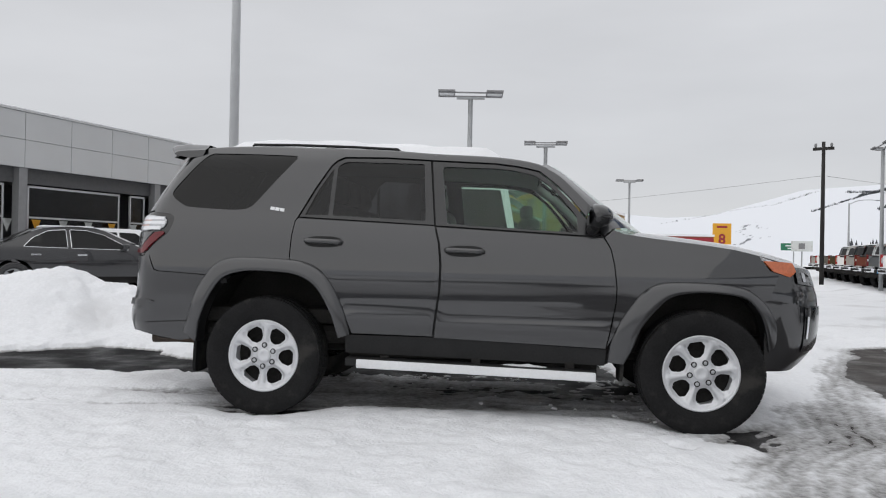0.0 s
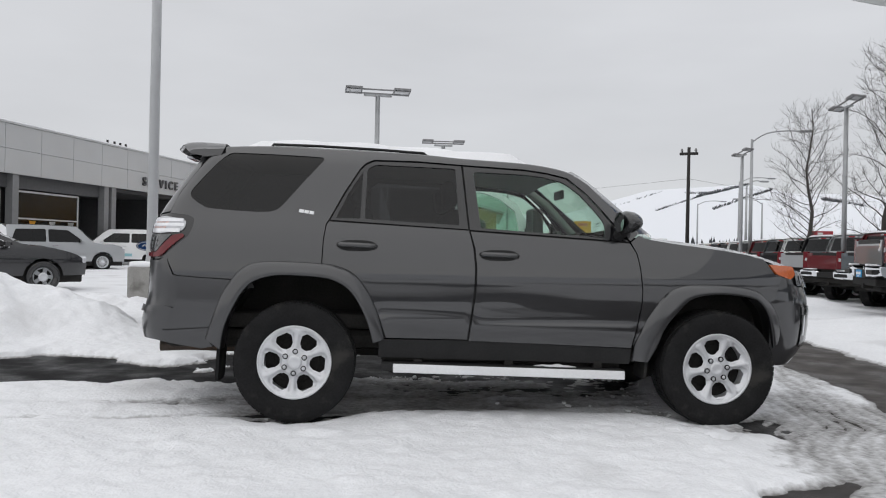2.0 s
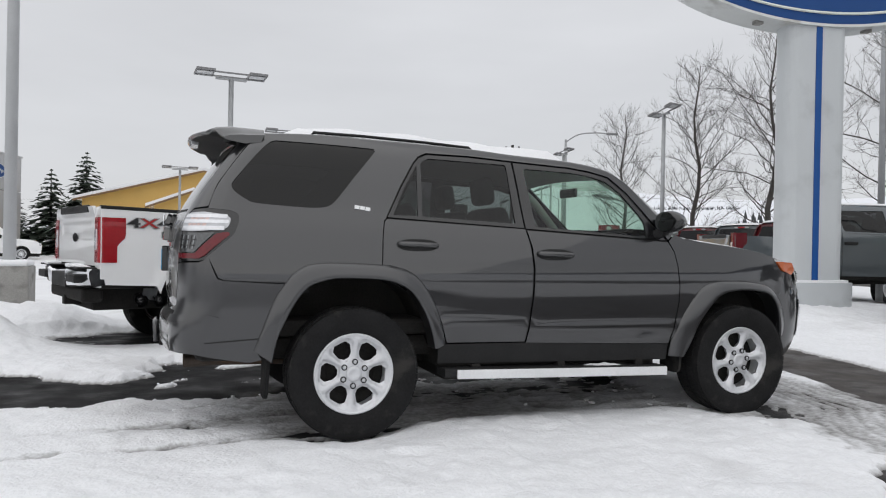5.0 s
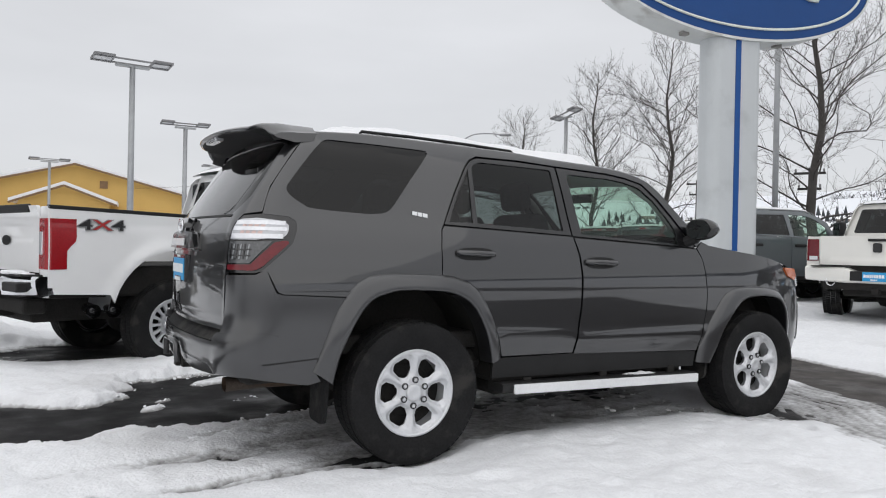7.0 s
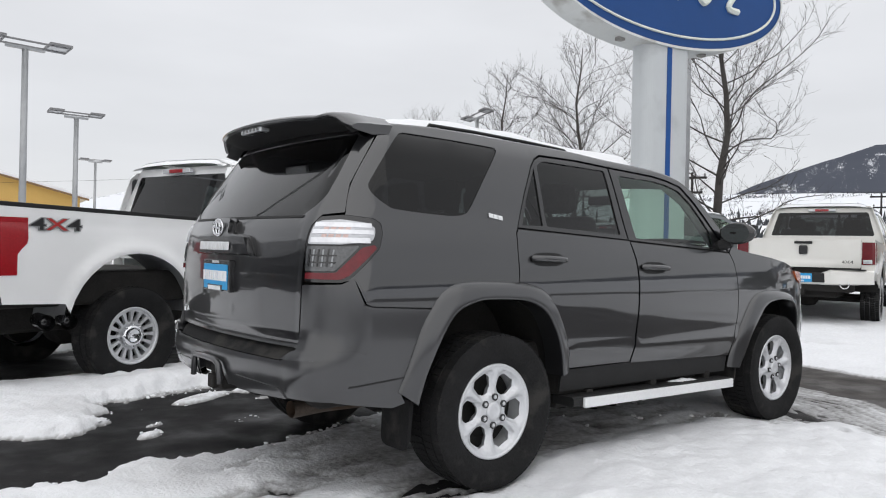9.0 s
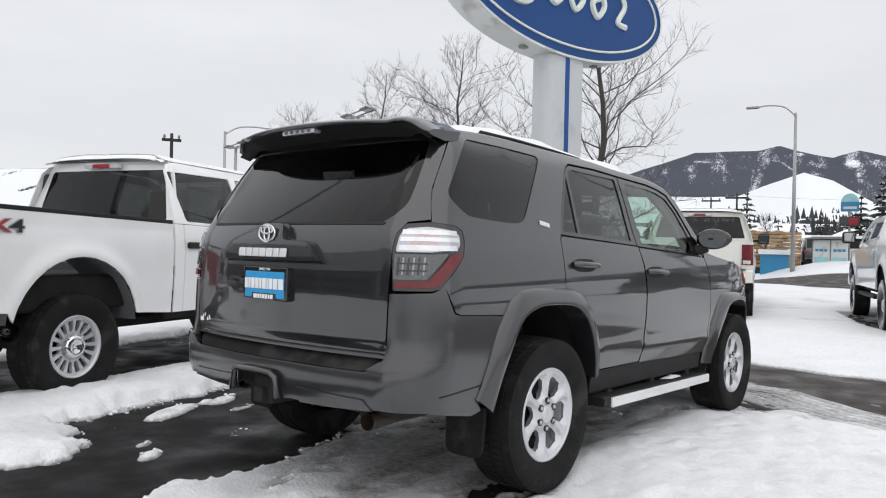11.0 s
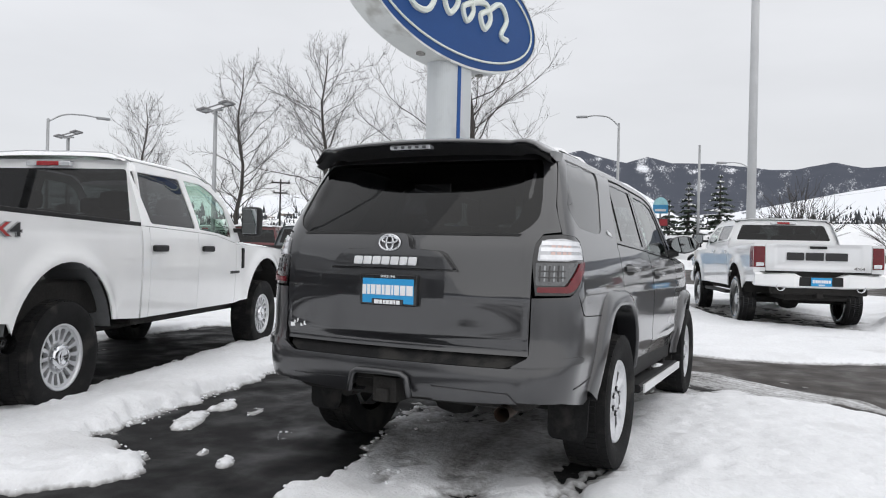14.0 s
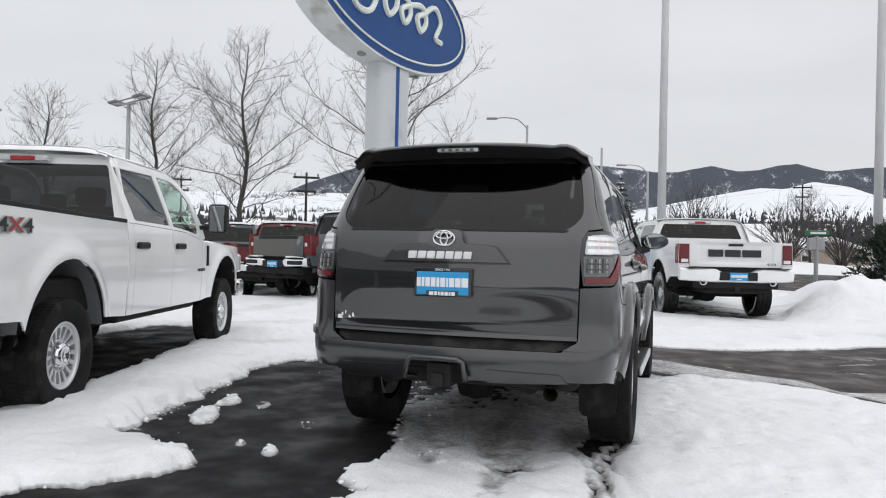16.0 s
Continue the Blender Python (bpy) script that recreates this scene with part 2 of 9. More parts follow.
def asphalt_material():
    """Wet, dark asphalt with grey slush and thin meltwater."""
    m = bpy.data.materials.new("wet_asphalt")
    m.use_nodes = True
    nt = m.node_tree
    b = nt.nodes["Principled BSDF"]
    b.inputs["Specular IOR Level"].default_value = 0.13
    tc = nt.nodes.new("ShaderNodeTexCoord")

    def noise_at(sc, detail=6):
        n = nt.nodes.new("ShaderNodeTexNoise")
        n.inputs["Scale"].default_value, n.inputs["Detail"].default_value = sc, detail
        nt.links.new(tc.outputs["Object"], n.inputs["Vector"])
        return n.outputs["Fac"]

    ramp = nt.nodes.new("ShaderNodeValToRGB")
    els = ramp.color_ramp.elements
    els[0].position, els[0].color = 0.42, (0.012, 0.012, 0.0125, 1)
    els[1].position, els[1].color = 0.70, (0.095, 0.095, 0.098, 1)
    x = els.new(0.60)
    x.color = (0.022, 0.0215, 0.0225, 1)
    nt.links.new(noise_at(1.4, 8), ramp.inputs[0])
    grain = nt.nodes.new("ShaderNodeMapRange")
    grain.inputs["To Min"].default_value, grain.inputs["To Max"].default_value = 0.75, 1.25
    nt.links.new(noise_at(140, 2), grain.inputs["Value"])
    mul = nt.nodes.new("ShaderNodeVectorMath")
    mul.operation = "SCALE"
    nt.links.new(ramp.outputs[0], mul.inputs[0])
    nt.links.new(grain.outputs[0], mul.inputs["Scale"])
    # sand and grit carried onto the driving lane
    at, gm = nt.nodes.new("ShaderNodeAttribute"), nt.nodes.new("ShaderNodeMath")
    at.attribute_name = "grit"
    gm.operation = "MULTIPLY"
    nt.links.new(at.outputs["Fac"], gm.inputs[0])
    gn = nt.nodes.new("ShaderNodeMapRange")
    gn.inputs["From Min"].default_value, gn.inputs["From Max"].default_value = 0.3, 0.6
    gn.inputs["To Min"].default_value = 0.45
    nt.links.new(noise_at(5.0, 7), gn.inputs["Value"])
    nt.links.new(gn.outputs[0], gm.inputs[1])
    gx = nt.nodes.new("ShaderNodeMix")
    gx.data_type = "RGBA"
    gx.inputs["B"].default_value = (0.088, 0.081, 0.077, 1)
    nt.links.new(gm.outputs[0], gx.inputs["Factor"])
    nt.links.new(mul.outputs[0], gx.inputs["A"])
    nt.links.new(gx.outputs["Result"], b.inputs["Base Color"])
    rr = nt.nodes.new("ShaderNodeMapRange")
    rr.inputs["From Min"].default_value, rr.inputs["From Max"].default_value = 0.38, 0.62
    rr.inputs["To Min"].default_value, rr.inputs["To Max"].default_value = 0.45, 0.95
    nt.links.new(noise_at(2.3, 5), rr.inputs["Value"])
    nt.links.new(rr.outputs[0], b.inputs["Roughness"])
    bp = nt.nodes.new("ShaderNodeBump")
    bp.inputs["Strength"].default_value, bp.inputs["Distance"].default_value = 0.5, 0.006
    nt.links.new(noise_at(90, 4), bp.inputs["Height"])
    nt.links.new(bp.outputs[0], b.inputs["Normal"])
    return m


M_ASPHALT = asphalt_material()


def snow_material():
    """Trampled snow; where the cover is thin it turns to wet grey slush."""
    m = M_SNOW
    nt = m.node_tree
    b = nt.nodes["Principled BSDF"]
    old = b.inputs["Base Color"].links[0].from_socket
    at, nz, ad = nt.nodes.new("ShaderNodeAttribute"), nt.nodes.new("ShaderNodeTexNoise"), nt.nodes.new("ShaderNodeMath")
    tc = nt.nodes.new("ShaderNodeTexCoord")
    at.attribute_name = "thickness"
    nz.inputs["Scale"].default_value, nz.inputs["Detail"].default_value = 26, 6
    nt.links.new(tc.outputs["Object"], nz.inputs["Vector"])
    ad.operation = "MULTIPLY_ADD"
    ad.inputs[1].default_value = 0.030
    nt.links.new(nz.outputs["Fac"], ad.inputs[0])
    nt.links.new(at.outputs["Fac"], ad.inputs[2])
    ramp = nt.nodes.new("ShaderNodeMapRange")
    ramp.inputs["From Min"].default_value, ramp.inputs["From Max"].default_value = 0.014, 0.040
    nt.links.new(ad.outputs[0], ramp.inputs["Value"])
    mx = nt.nodes.new("ShaderNodeMix")
    mx.data_type = "RGBA"
    nt.links.new(ramp.outputs[0], mx.inputs["Factor"])
    mx.inputs["A"].default_value = (0.19, 0.185, 0.18, 1)
    nt.links.new(old, mx.inputs["B"])
    nt.links.new(mx.outputs["Result"], b.inputs["Base Color"])


snow_material()


def hill_material(name, lo, hi, scale, stretch=3.0):
    """Snowfield with dark, haze-tinted conifer forest in patches; lo and hi set how much forest shows."""
    m = bpy.data.materials.new(name)
    m.use_nodes = True
    nt = m.node_tree
    b = nt.nodes["Principled BSDF"]
    b.inputs["Roughness"].default_value = 0.9
    b.inputs["Specular IOR Level"].default_value = 0.05
    at = nt.nodes.new("ShaderNodeAttribute")
    at.attribute_name = "slope_way"
    mp = nt.nodes.new("ShaderNodeMapping")
    mp.inputs["Scale"].default_value = (1, 1, stretch)
    nt.links.new(at.outputs["Vector"], mp.inputs[0])

    def noise_at(sc, detail):
        n = nt.nodes.new("ShaderNodeTexNoise")
        n.inputs["Scale"].default_value, n.inputs["Detail"].default_value = sc, detail
        n.inputs["Roughness"].default_value = 0.62
        nt.links.new(mp.outputs[0], n.inputs["Vector"])
        return n.outputs["Fac"]

    big, small = noise_at(scale, 9), noise_at(scale * 14, 6)
    s = nt.nodes.new("ShaderNodeMath")
    s.operation = "MULTIPLY_ADD"
    nt.links.new(small, s.inputs[0])
    s.inputs[1].default_value = 0.60
    nt.links.new(big, s.inputs[2])
    ag = nt.nodes.new("ShaderNodeAttribute")
    ag.attribute_name = "open_ground"
    cl = nt.nodes.new("ShaderNodeMath")
    cl.operation = "MULTIPLY_ADD"
    nt.links.new(ag.outputs["Fac"], cl.inputs[0])
    cl.inputs[1].default_value = -0.24
    nt.links.new(s.outputs[0], cl.inputs[2])
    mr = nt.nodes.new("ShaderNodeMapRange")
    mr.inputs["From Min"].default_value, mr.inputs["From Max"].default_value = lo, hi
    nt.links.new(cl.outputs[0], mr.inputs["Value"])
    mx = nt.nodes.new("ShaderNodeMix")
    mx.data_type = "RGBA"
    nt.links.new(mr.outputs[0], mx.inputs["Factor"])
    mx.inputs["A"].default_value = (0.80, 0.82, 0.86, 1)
    # forest colour lifted towards blue-grey: distance haze put into it
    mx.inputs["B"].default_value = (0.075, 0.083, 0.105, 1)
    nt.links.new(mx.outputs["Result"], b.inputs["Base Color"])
    return m


# ---------------------------------------------------------------- building helpers
from mathutils import geometry


def empty(name, m=None):
    ob = new(name)
    ob.empty_display_size = 0.2
    if m is not None:
        ob.matrix_basis = m
    return ob


def part(name, bm, mat, parent=None, label="", smooth=False):
    """Links a bmesh as one mesh object under a thing or a part."""
    me = bpy.data.meshes.new(name)
    bm.to_mesh(me)
    bm.free()
    return mesh_part(name, me, mat, parent, label, smooth)


def mesh_part(name, me, mat, parent=None, label="", smooth=False):
    for m in (mat if isinstance(mat, (list, tuple)) else [mat]):
        me.materials.append(m)
    if smooth:
        me.shade_smooth()
    ob = new(name, me)
    if parent is not None:
        ob.parent = parent
    if label:
        ob["label"] = label
    return ob


def box(bm, x0, x1, y0, y1, z0, z1, bevel=0.0, m=None, seg=2):
    r = bmesh.ops.create_cube(bm, size=1.0)
    vs = r["verts"]
    bmesh.ops.scale(bm, vec=(x1 - x0, y1 - y0, z1 - z0), verts=vs)
    bmesh.ops.translate(bm, vec=((x0 + x1) / 2, (y0 + y1) / 2, (z0 + z1) / 2), verts=vs)
    if bevel:
        es = {e for v in vs for e in v.link_edges}
        out = bmesh.ops.bevel(bm, geom=list(es), offset=bevel, segments=seg, profile=0.5, affect="EDGES")
        vs = list({v for f in out["faces"] for v in f.verts} | {v for v in vs if v.is_valid})
    if m is not None:
        bmesh.ops.transform(bm, matrix=m, verts=[v for v in vs if v.is_valid])
    return vs


def tube(bm, pts, radii, n=8, cap=True):
    """A round tube along points, with a radius at each."""
    pts = [Vector(p) for p in pts]
    rings = []
    for i, p in enumerate(pts):
        d = (pts[min(i + 1, len(pts) - 1)] - pts[max(i - 1, 0)]).normalized()
        a = d.orthogonal().normalized() if i == 0 else (a_prev - d * a_prev.dot(d)).normalized()
        a_prev = a
        b = d.cross(a)
        r = radii[i] if isinstance(radii, (list, tuple)) else radii
        rings.append([bm.verts.new(p + (a * math.cos(2 * math.pi * k / n) + b * math.sin(2 * math.pi * k / n)) * r) for k in range(n)])
    for r0, r1 in zip(rings, rings[1:]):
        for k in range(n):
            bm.faces.new((r0[k], r0[(k + 1) % n], r1[(k + 1) % n], r1[k]))
    if cap:
        bm.faces.new(rings[0][::-1])
        bm.faces.new(rings[-1])


def lathe(bm, profile, n=48, axis="y", centre=(0, 0, 0)):
    """Turns (radius, offset) pairs round an axis."""
    rings = []
    for r, o in profile:
        ring = []
        for k in range(n):
            c, s = r * math.cos(2 * math.pi * k / n), r * math.sin(2 * math.pi * k / n)
            p = {"y": (c, o, s), "z": (c, s, o), "x": (o, c, s)}[axis]
            ring.append(bm.verts.new(Vector(p) + Vector(centre)))
        rings.append(ring)
    for a, b in zip(rings, rings[1:]):
        for k in range(n):
            bm.faces.new((a[k], a[(k + 1) % n], b[(k + 1) % n], b[k]))
    return rings


def grid_surface(bm, rows, closed=False):
    vs = [[bm.verts.new(p) for p in row] for row in rows]
    for a, b in zip(vs, vs[1:]):
        k = len(a)
        for i in range(k if closed else k - 1):
            bm.faces.new((a[i], a[(i + 1) % k], b[(i + 1) % k], b[i]))
    return vs


def spline(pts, n=6, closed=False):
    """A Catmull-Rom curve through 2D or 3D points."""
    ps = [Vector(p) for p in pts]
    k = len(ps)
    out = []
    last = k if closed else k - 1
    for i in range(last):
        p0 = ps[(i - 1) % k] if closed or i > 0 else ps[i]
        p1, p2 = ps[i], ps[(i + 1) % k]
        p3 = ps[(i + 2) % k] if closed or i + 2 < k else p2
        for j in range(n):
            t = j / n
            out.append(tuple(0.5 * ((2 * p1) + (p2 - p0) * t + (2 * p0 - 5 * p1 + 4 * p2 - p3) * t * t + (3 * p1 - p0 - 3 * p2 + p3) * t ** 3)))
    if not closed:
        out.append(tuple(ps[-1]))
    return out


def rounded(pts, r, n=5):
    """A polygon with its corners rounded by r (a number, or one for each corner)."""
    out = []
    k = len(pts)
    for i in range(k):
        p, a, b = Vector(pts[i]), Vector(pts[i - 1]), Vector(pts[(i + 1) % k])
        rr = r[i] if isinstance(r, (list, tuple)) else r
        if rr <= 0:
            out.append(tuple(p))
            continue
        da, db = a - p, b - p
        d = min(rr, da.length * 0.45, db.length * 0.45)
        s, e = p + da.normalized() * d, p + db.normalized() * d
        for j in range(n + 1):
            t = j / n
            out.append(tuple((1 - t) ** 2 * s + 2 * t * (1 - t) * p + t * t * e))
    return out


def inside(x, y, poly):
    c = False
    j = len(poly) - 1
    for i in range(len(poly)):
        xi, yi = poly[i]
        xj, yj = poly[j]
        if (yi > y) != (yj > y) and x < (xj - xi) * (y - yi) / (yj - yi) + xi:
            c = not c
        j = i
    return c


def resample(poly, step):
    out = []
    for i in range(len(poly)):
        a, b = Vector(poly[i]), Vector(poly[(i + 1) % len(poly)])
        d = (b - a).length
        if d < 1e-5:
            continue
        k = max(1, math.ceil(d / step))
        out += [tuple(a.lerp(b, j / k)) for j in range(k)]
    return out


def panel(name, outline, f, mat, parent, holes=(), step=0.06, lip=0.014, centre=(0, 0, 0.8), label="", axis_free=0):
    """A skin over a 2D outline, bent by f(u, v) to 3D, with true normals and an inward lip round every edge."""
    loops = [resample(outline, step)] + [resample(h, step) for h in holes]
    verts, edges = [], []
    for lp in loops:
        s = len(verts)
        verts += [Vector(p) for p in lp]
        edges += [(s + i, s + (i + 1) % len(lp)) for i in range(len(lp))]
    us, vs_ = [p[0] for p in loops[0]], [p[1] for p in loops[0]]
    rim = np.array([tuple(v) for v in verts])
    for i in range(int((max(us) - min(us)) / step) + 1):
        for j in range(int((max(vs_) - min(vs_)) / step) + 1):
            u, v = min(us) + (i + 0.5) * step, min(vs_) + (j + 0.5) * step
            if inside(u, v, loops[0]) and not any(inside(u, v, h) for h in loops[1:]):
                if ((rim - (u, v)) ** 2).sum(1).min() > (0.45 * step) ** 2:
                    verts.append(Vector((u, v)))
    v2, e2, f2, *_ = geometry.delaunay_2d_cdt(verts, edges, [], 1, 1e-6)
    pts = [Vector(f(p[0], p[1])) for p in v2]
    h = 0.004
    nor = []
    c = Vector(centre)
    for p, q in zip(v2, pts):
        du = Vector(f(p[0] + h, p[1])) - Vector(f(p[0] - h, p[1]))
        dv = Vector(f(p[0], p[1] + h)) - Vector(f(p[0], p[1] - h))
        nn = du.cross(dv)
        nn = nn.normalized() if nn.length > 1e-12 else Vector((0, 0, 1))
        ref = q - c
        if axis_free is not None:
            ref[axis_free] *= 0.15
        nor.append(-nn if nn.dot(ref) < 0 else nn)
    faces = []
    for t in f2:
        a = sum((Vector(v2[i]) for i in t), Vector((0, 0))) / len(t)
        if not inside(a.x, a.y, loops[0]) or any(inside(a.x, a.y, q) for q in loops[1:]):
            continue
        g = (pts[t[1]] - pts[t[0]]).cross(pts[t[2]] - pts[t[0]])
        faces.append(tuple(t) if g.dot(nor[t[0]]) > 0 else tuple(reversed(t)))
    if lip:
        count = {}
        for t in faces:
            for i in range(len(t)):
                a, b = t[i], t[(i + 1) % len(t)]
                count[(a, b)] = count.get((a, b), 0) + 1
        edge = [(a, b) for (a, b) in count if (b, a) not in count]
        made = {}
        base = list(nor)
        for a, b in edge:
            d = (pts[b] - pts[a]).normalized()
            side = d.cross(base[a])
            for i in (a, b):
                if i not in made:
                    pts += [pts[i].copy(), pts[i] - base[i] * lip]
                    nor += [side.copy(), side.copy()]
                    made[i] = len(pts) - 2
            faces.append((made[b], made[a], made[a] + 1, made[b] + 1))
    me = bpy.data.meshes.new(name)
    me.from_pydata([tuple(p) for p in pts], [], faces)
    me.shade_smooth()
    me.normals_split_custom_set_from_vertices([tuple(n) for n in nor])
    return mesh_part(name, me, mat, parent, label)


def words(name, text, size, mat, parent, m, depth=0.004, label="", spacing=1.0, bold=0.0, align="CENTER"):
    """Lettering in the built-in font, turned into a mesh."""
    cu = bpy.data.curves.new(name, "FONT")
    cu.body, cu.size, cu.extrude, cu.align_x, cu.align_y, cu.space_character, cu.offset = text, size, depth, align, "CENTER", spacing, bold
    tmp = bpy.data.objects.new(name, cu)
    scene.collection.objects.link(tmp)
    me = bpy.data.meshes.new_from_object(tmp.evaluated_get(bpy.context.evaluated_depsgraph_get()))
    bpy.data.objects.remove(tmp)
    me.transform(m)
    return mesh_part(name, me, mat, parent, label)


def bars(name, m, mat, parent, widths, height, gap, depth=0.004, label="", split=False):
    """Writing that is not lettered: plain upright bars along a line."""
    bm = bmesh.new()
    x = -(sum(widths) + gap * (len(widths) - 1)) / 2
    for w in widths:
        if split:
            one = bmesh.new()
            box(one, x, x + w, -height / 2, height / 2, 0, depth, m=m)
            part(name, one, mat, parent, label)
        else:
            box(bm, x, x + w, -height / 2, height / 2, 0, depth)
        x += w + gap
    if split:
        bm.free()
        return None
    bmesh.ops.transform(bm, matrix=m, verts=bm.verts)
    return part(name, bm, mat, parent, label)


def facing(x, y, z, az, tilt=90):
    """A frame whose x runs to the reader's right and whose z points along az (degrees), for writing on upright faces."""
    return Matrix.Translation((x, y, z)) @ Matrix.Rotation(radians(az + 90), 4, "Z") @ Matrix.Rotation(radians(tilt), 4, "X")

# ---------------------------------------------------------------- the dark grey SUV: its skin
Y0 = 0.03
WZ = ((0.40, 0.50, 0.60, 0.75, 0.95, 1.08, 1.20, 1.28, 1.37, 1.55, 1.68, 1.74, 1.78, 1.81), (0.865, 0.875, 0.895, 0.912, 0.915, 0.908, 0.888, 0.864, 0.834, 0.785, 0.745, 0.722, 0.690, 0.640))
XZ = ((0.42, 0.48, 0.56, 0.66, 0.74, 0.80, 1.05, 1.26, 1.33, 1.45, 1.66, 1.80), (-2.36, -2.43, -2.47, -2.475, -2.45, -2.43, -2.425, -2.405, -2.375, -2.305, -2.165, -2.06))
RZ = ((0.4, 1.0, 1.3, 1.6, 1.8), (0.24, 0.24, 0.22, 0.17, 0.14))


def soft_table(tab, lo, hi, n=300, blur=7):
    """A smoothed copy of a table of values, so that reflections run without kinks."""
    t = np.linspace(lo, hi, n)
    v = np.interp(t, tab[0], tab[1])
    k = np.ones(blur * 2 + 1) / (blur * 2 + 1)
    for _ in range(2):
        v = np.convolve(np.pad(v, blur, mode="edge"), k, "valid")
    return t, v


WS, XS, RS = soft_table(WZ, 0.3, 1.9), soft_table(XZ, 0.3, 1.9), soft_table(RZ, 0.3, 1.9)


def look_up(tab, z):
    return float(np.interp(z, tab[0], tab[1]))


def skin_dims(z):
    w, r = look_up(WS, z), look_up(RS, z)
    flat = w - r
    cx = look_up(XS, z) + 0.06 * (flat / 0.7) ** 2 + r
    return w, r, flat, cx


def rear_skin(q, z):
    """The skin by the way round from the middle of the tail; the near (passenger) side has q below 0."""
    w, r, flat, cx = skin_dims(z)
    b, sg = abs(q), (-1 if q < 0 else 1)
    if b < flat:
        x, y = look_up(XS, z) + 0.06 * (b / 0.7) ** 2, b
    elif b < flat + r * math.pi / 2:
        a = (b - flat) / r
        x, y = cx - r * math.cos(a), flat + r * math.sin(a)
    else:
        x, y = cx + b - flat - r * math.pi / 2, w
        y -= 0.20 * max(0.0, (x - 1.25)) ** 2
    return x, Y0 + sg * y, z


def way_of(x, z):
    w, r, flat, cx = skin_dims(z)
    return -(x - cx + flat + r * math.pi / 2)


def s_of(q, z):
    w, r, flat, cx = skin_dims(z)
    return cx - q - flat - r * math.pi / 2


def crease(x, z):
    """The low character line along the doors."""
    zl = 0.64 - 0.022 * x
    return 0.012 * math.exp(-((z - zl) / 0.045) ** 2) * (1 if -0.95 < x < 0.95 else 0)


def side_skin(s, z):
    x, y, zz = rear_skin(way_of(s, z), z)
    return x, y - crease(s, z), zz


def mirrored(f):
    return lambda u, v: (lambda p: (p[0], 2 * Y0 - p[1], p[2]))(f(u, v))


def offset_skin(f, d):
    def g(u, v):
        h = 0.004
        p = Vector(f(u, v))
        n = (Vector(f(u + h, v)) - Vector(f(u - h, v))).cross(Vector(f(u, v + h)) - Vector(f(u, v - h))).normalized()
        ref = p - Vector((0, Y0, 0.9))
        ref.x *= 0.15 if abs(p.x) < 2.1 else 1
        return tuple(p + (n if n.dot(ref) > 0 else -n) * d)
    return g


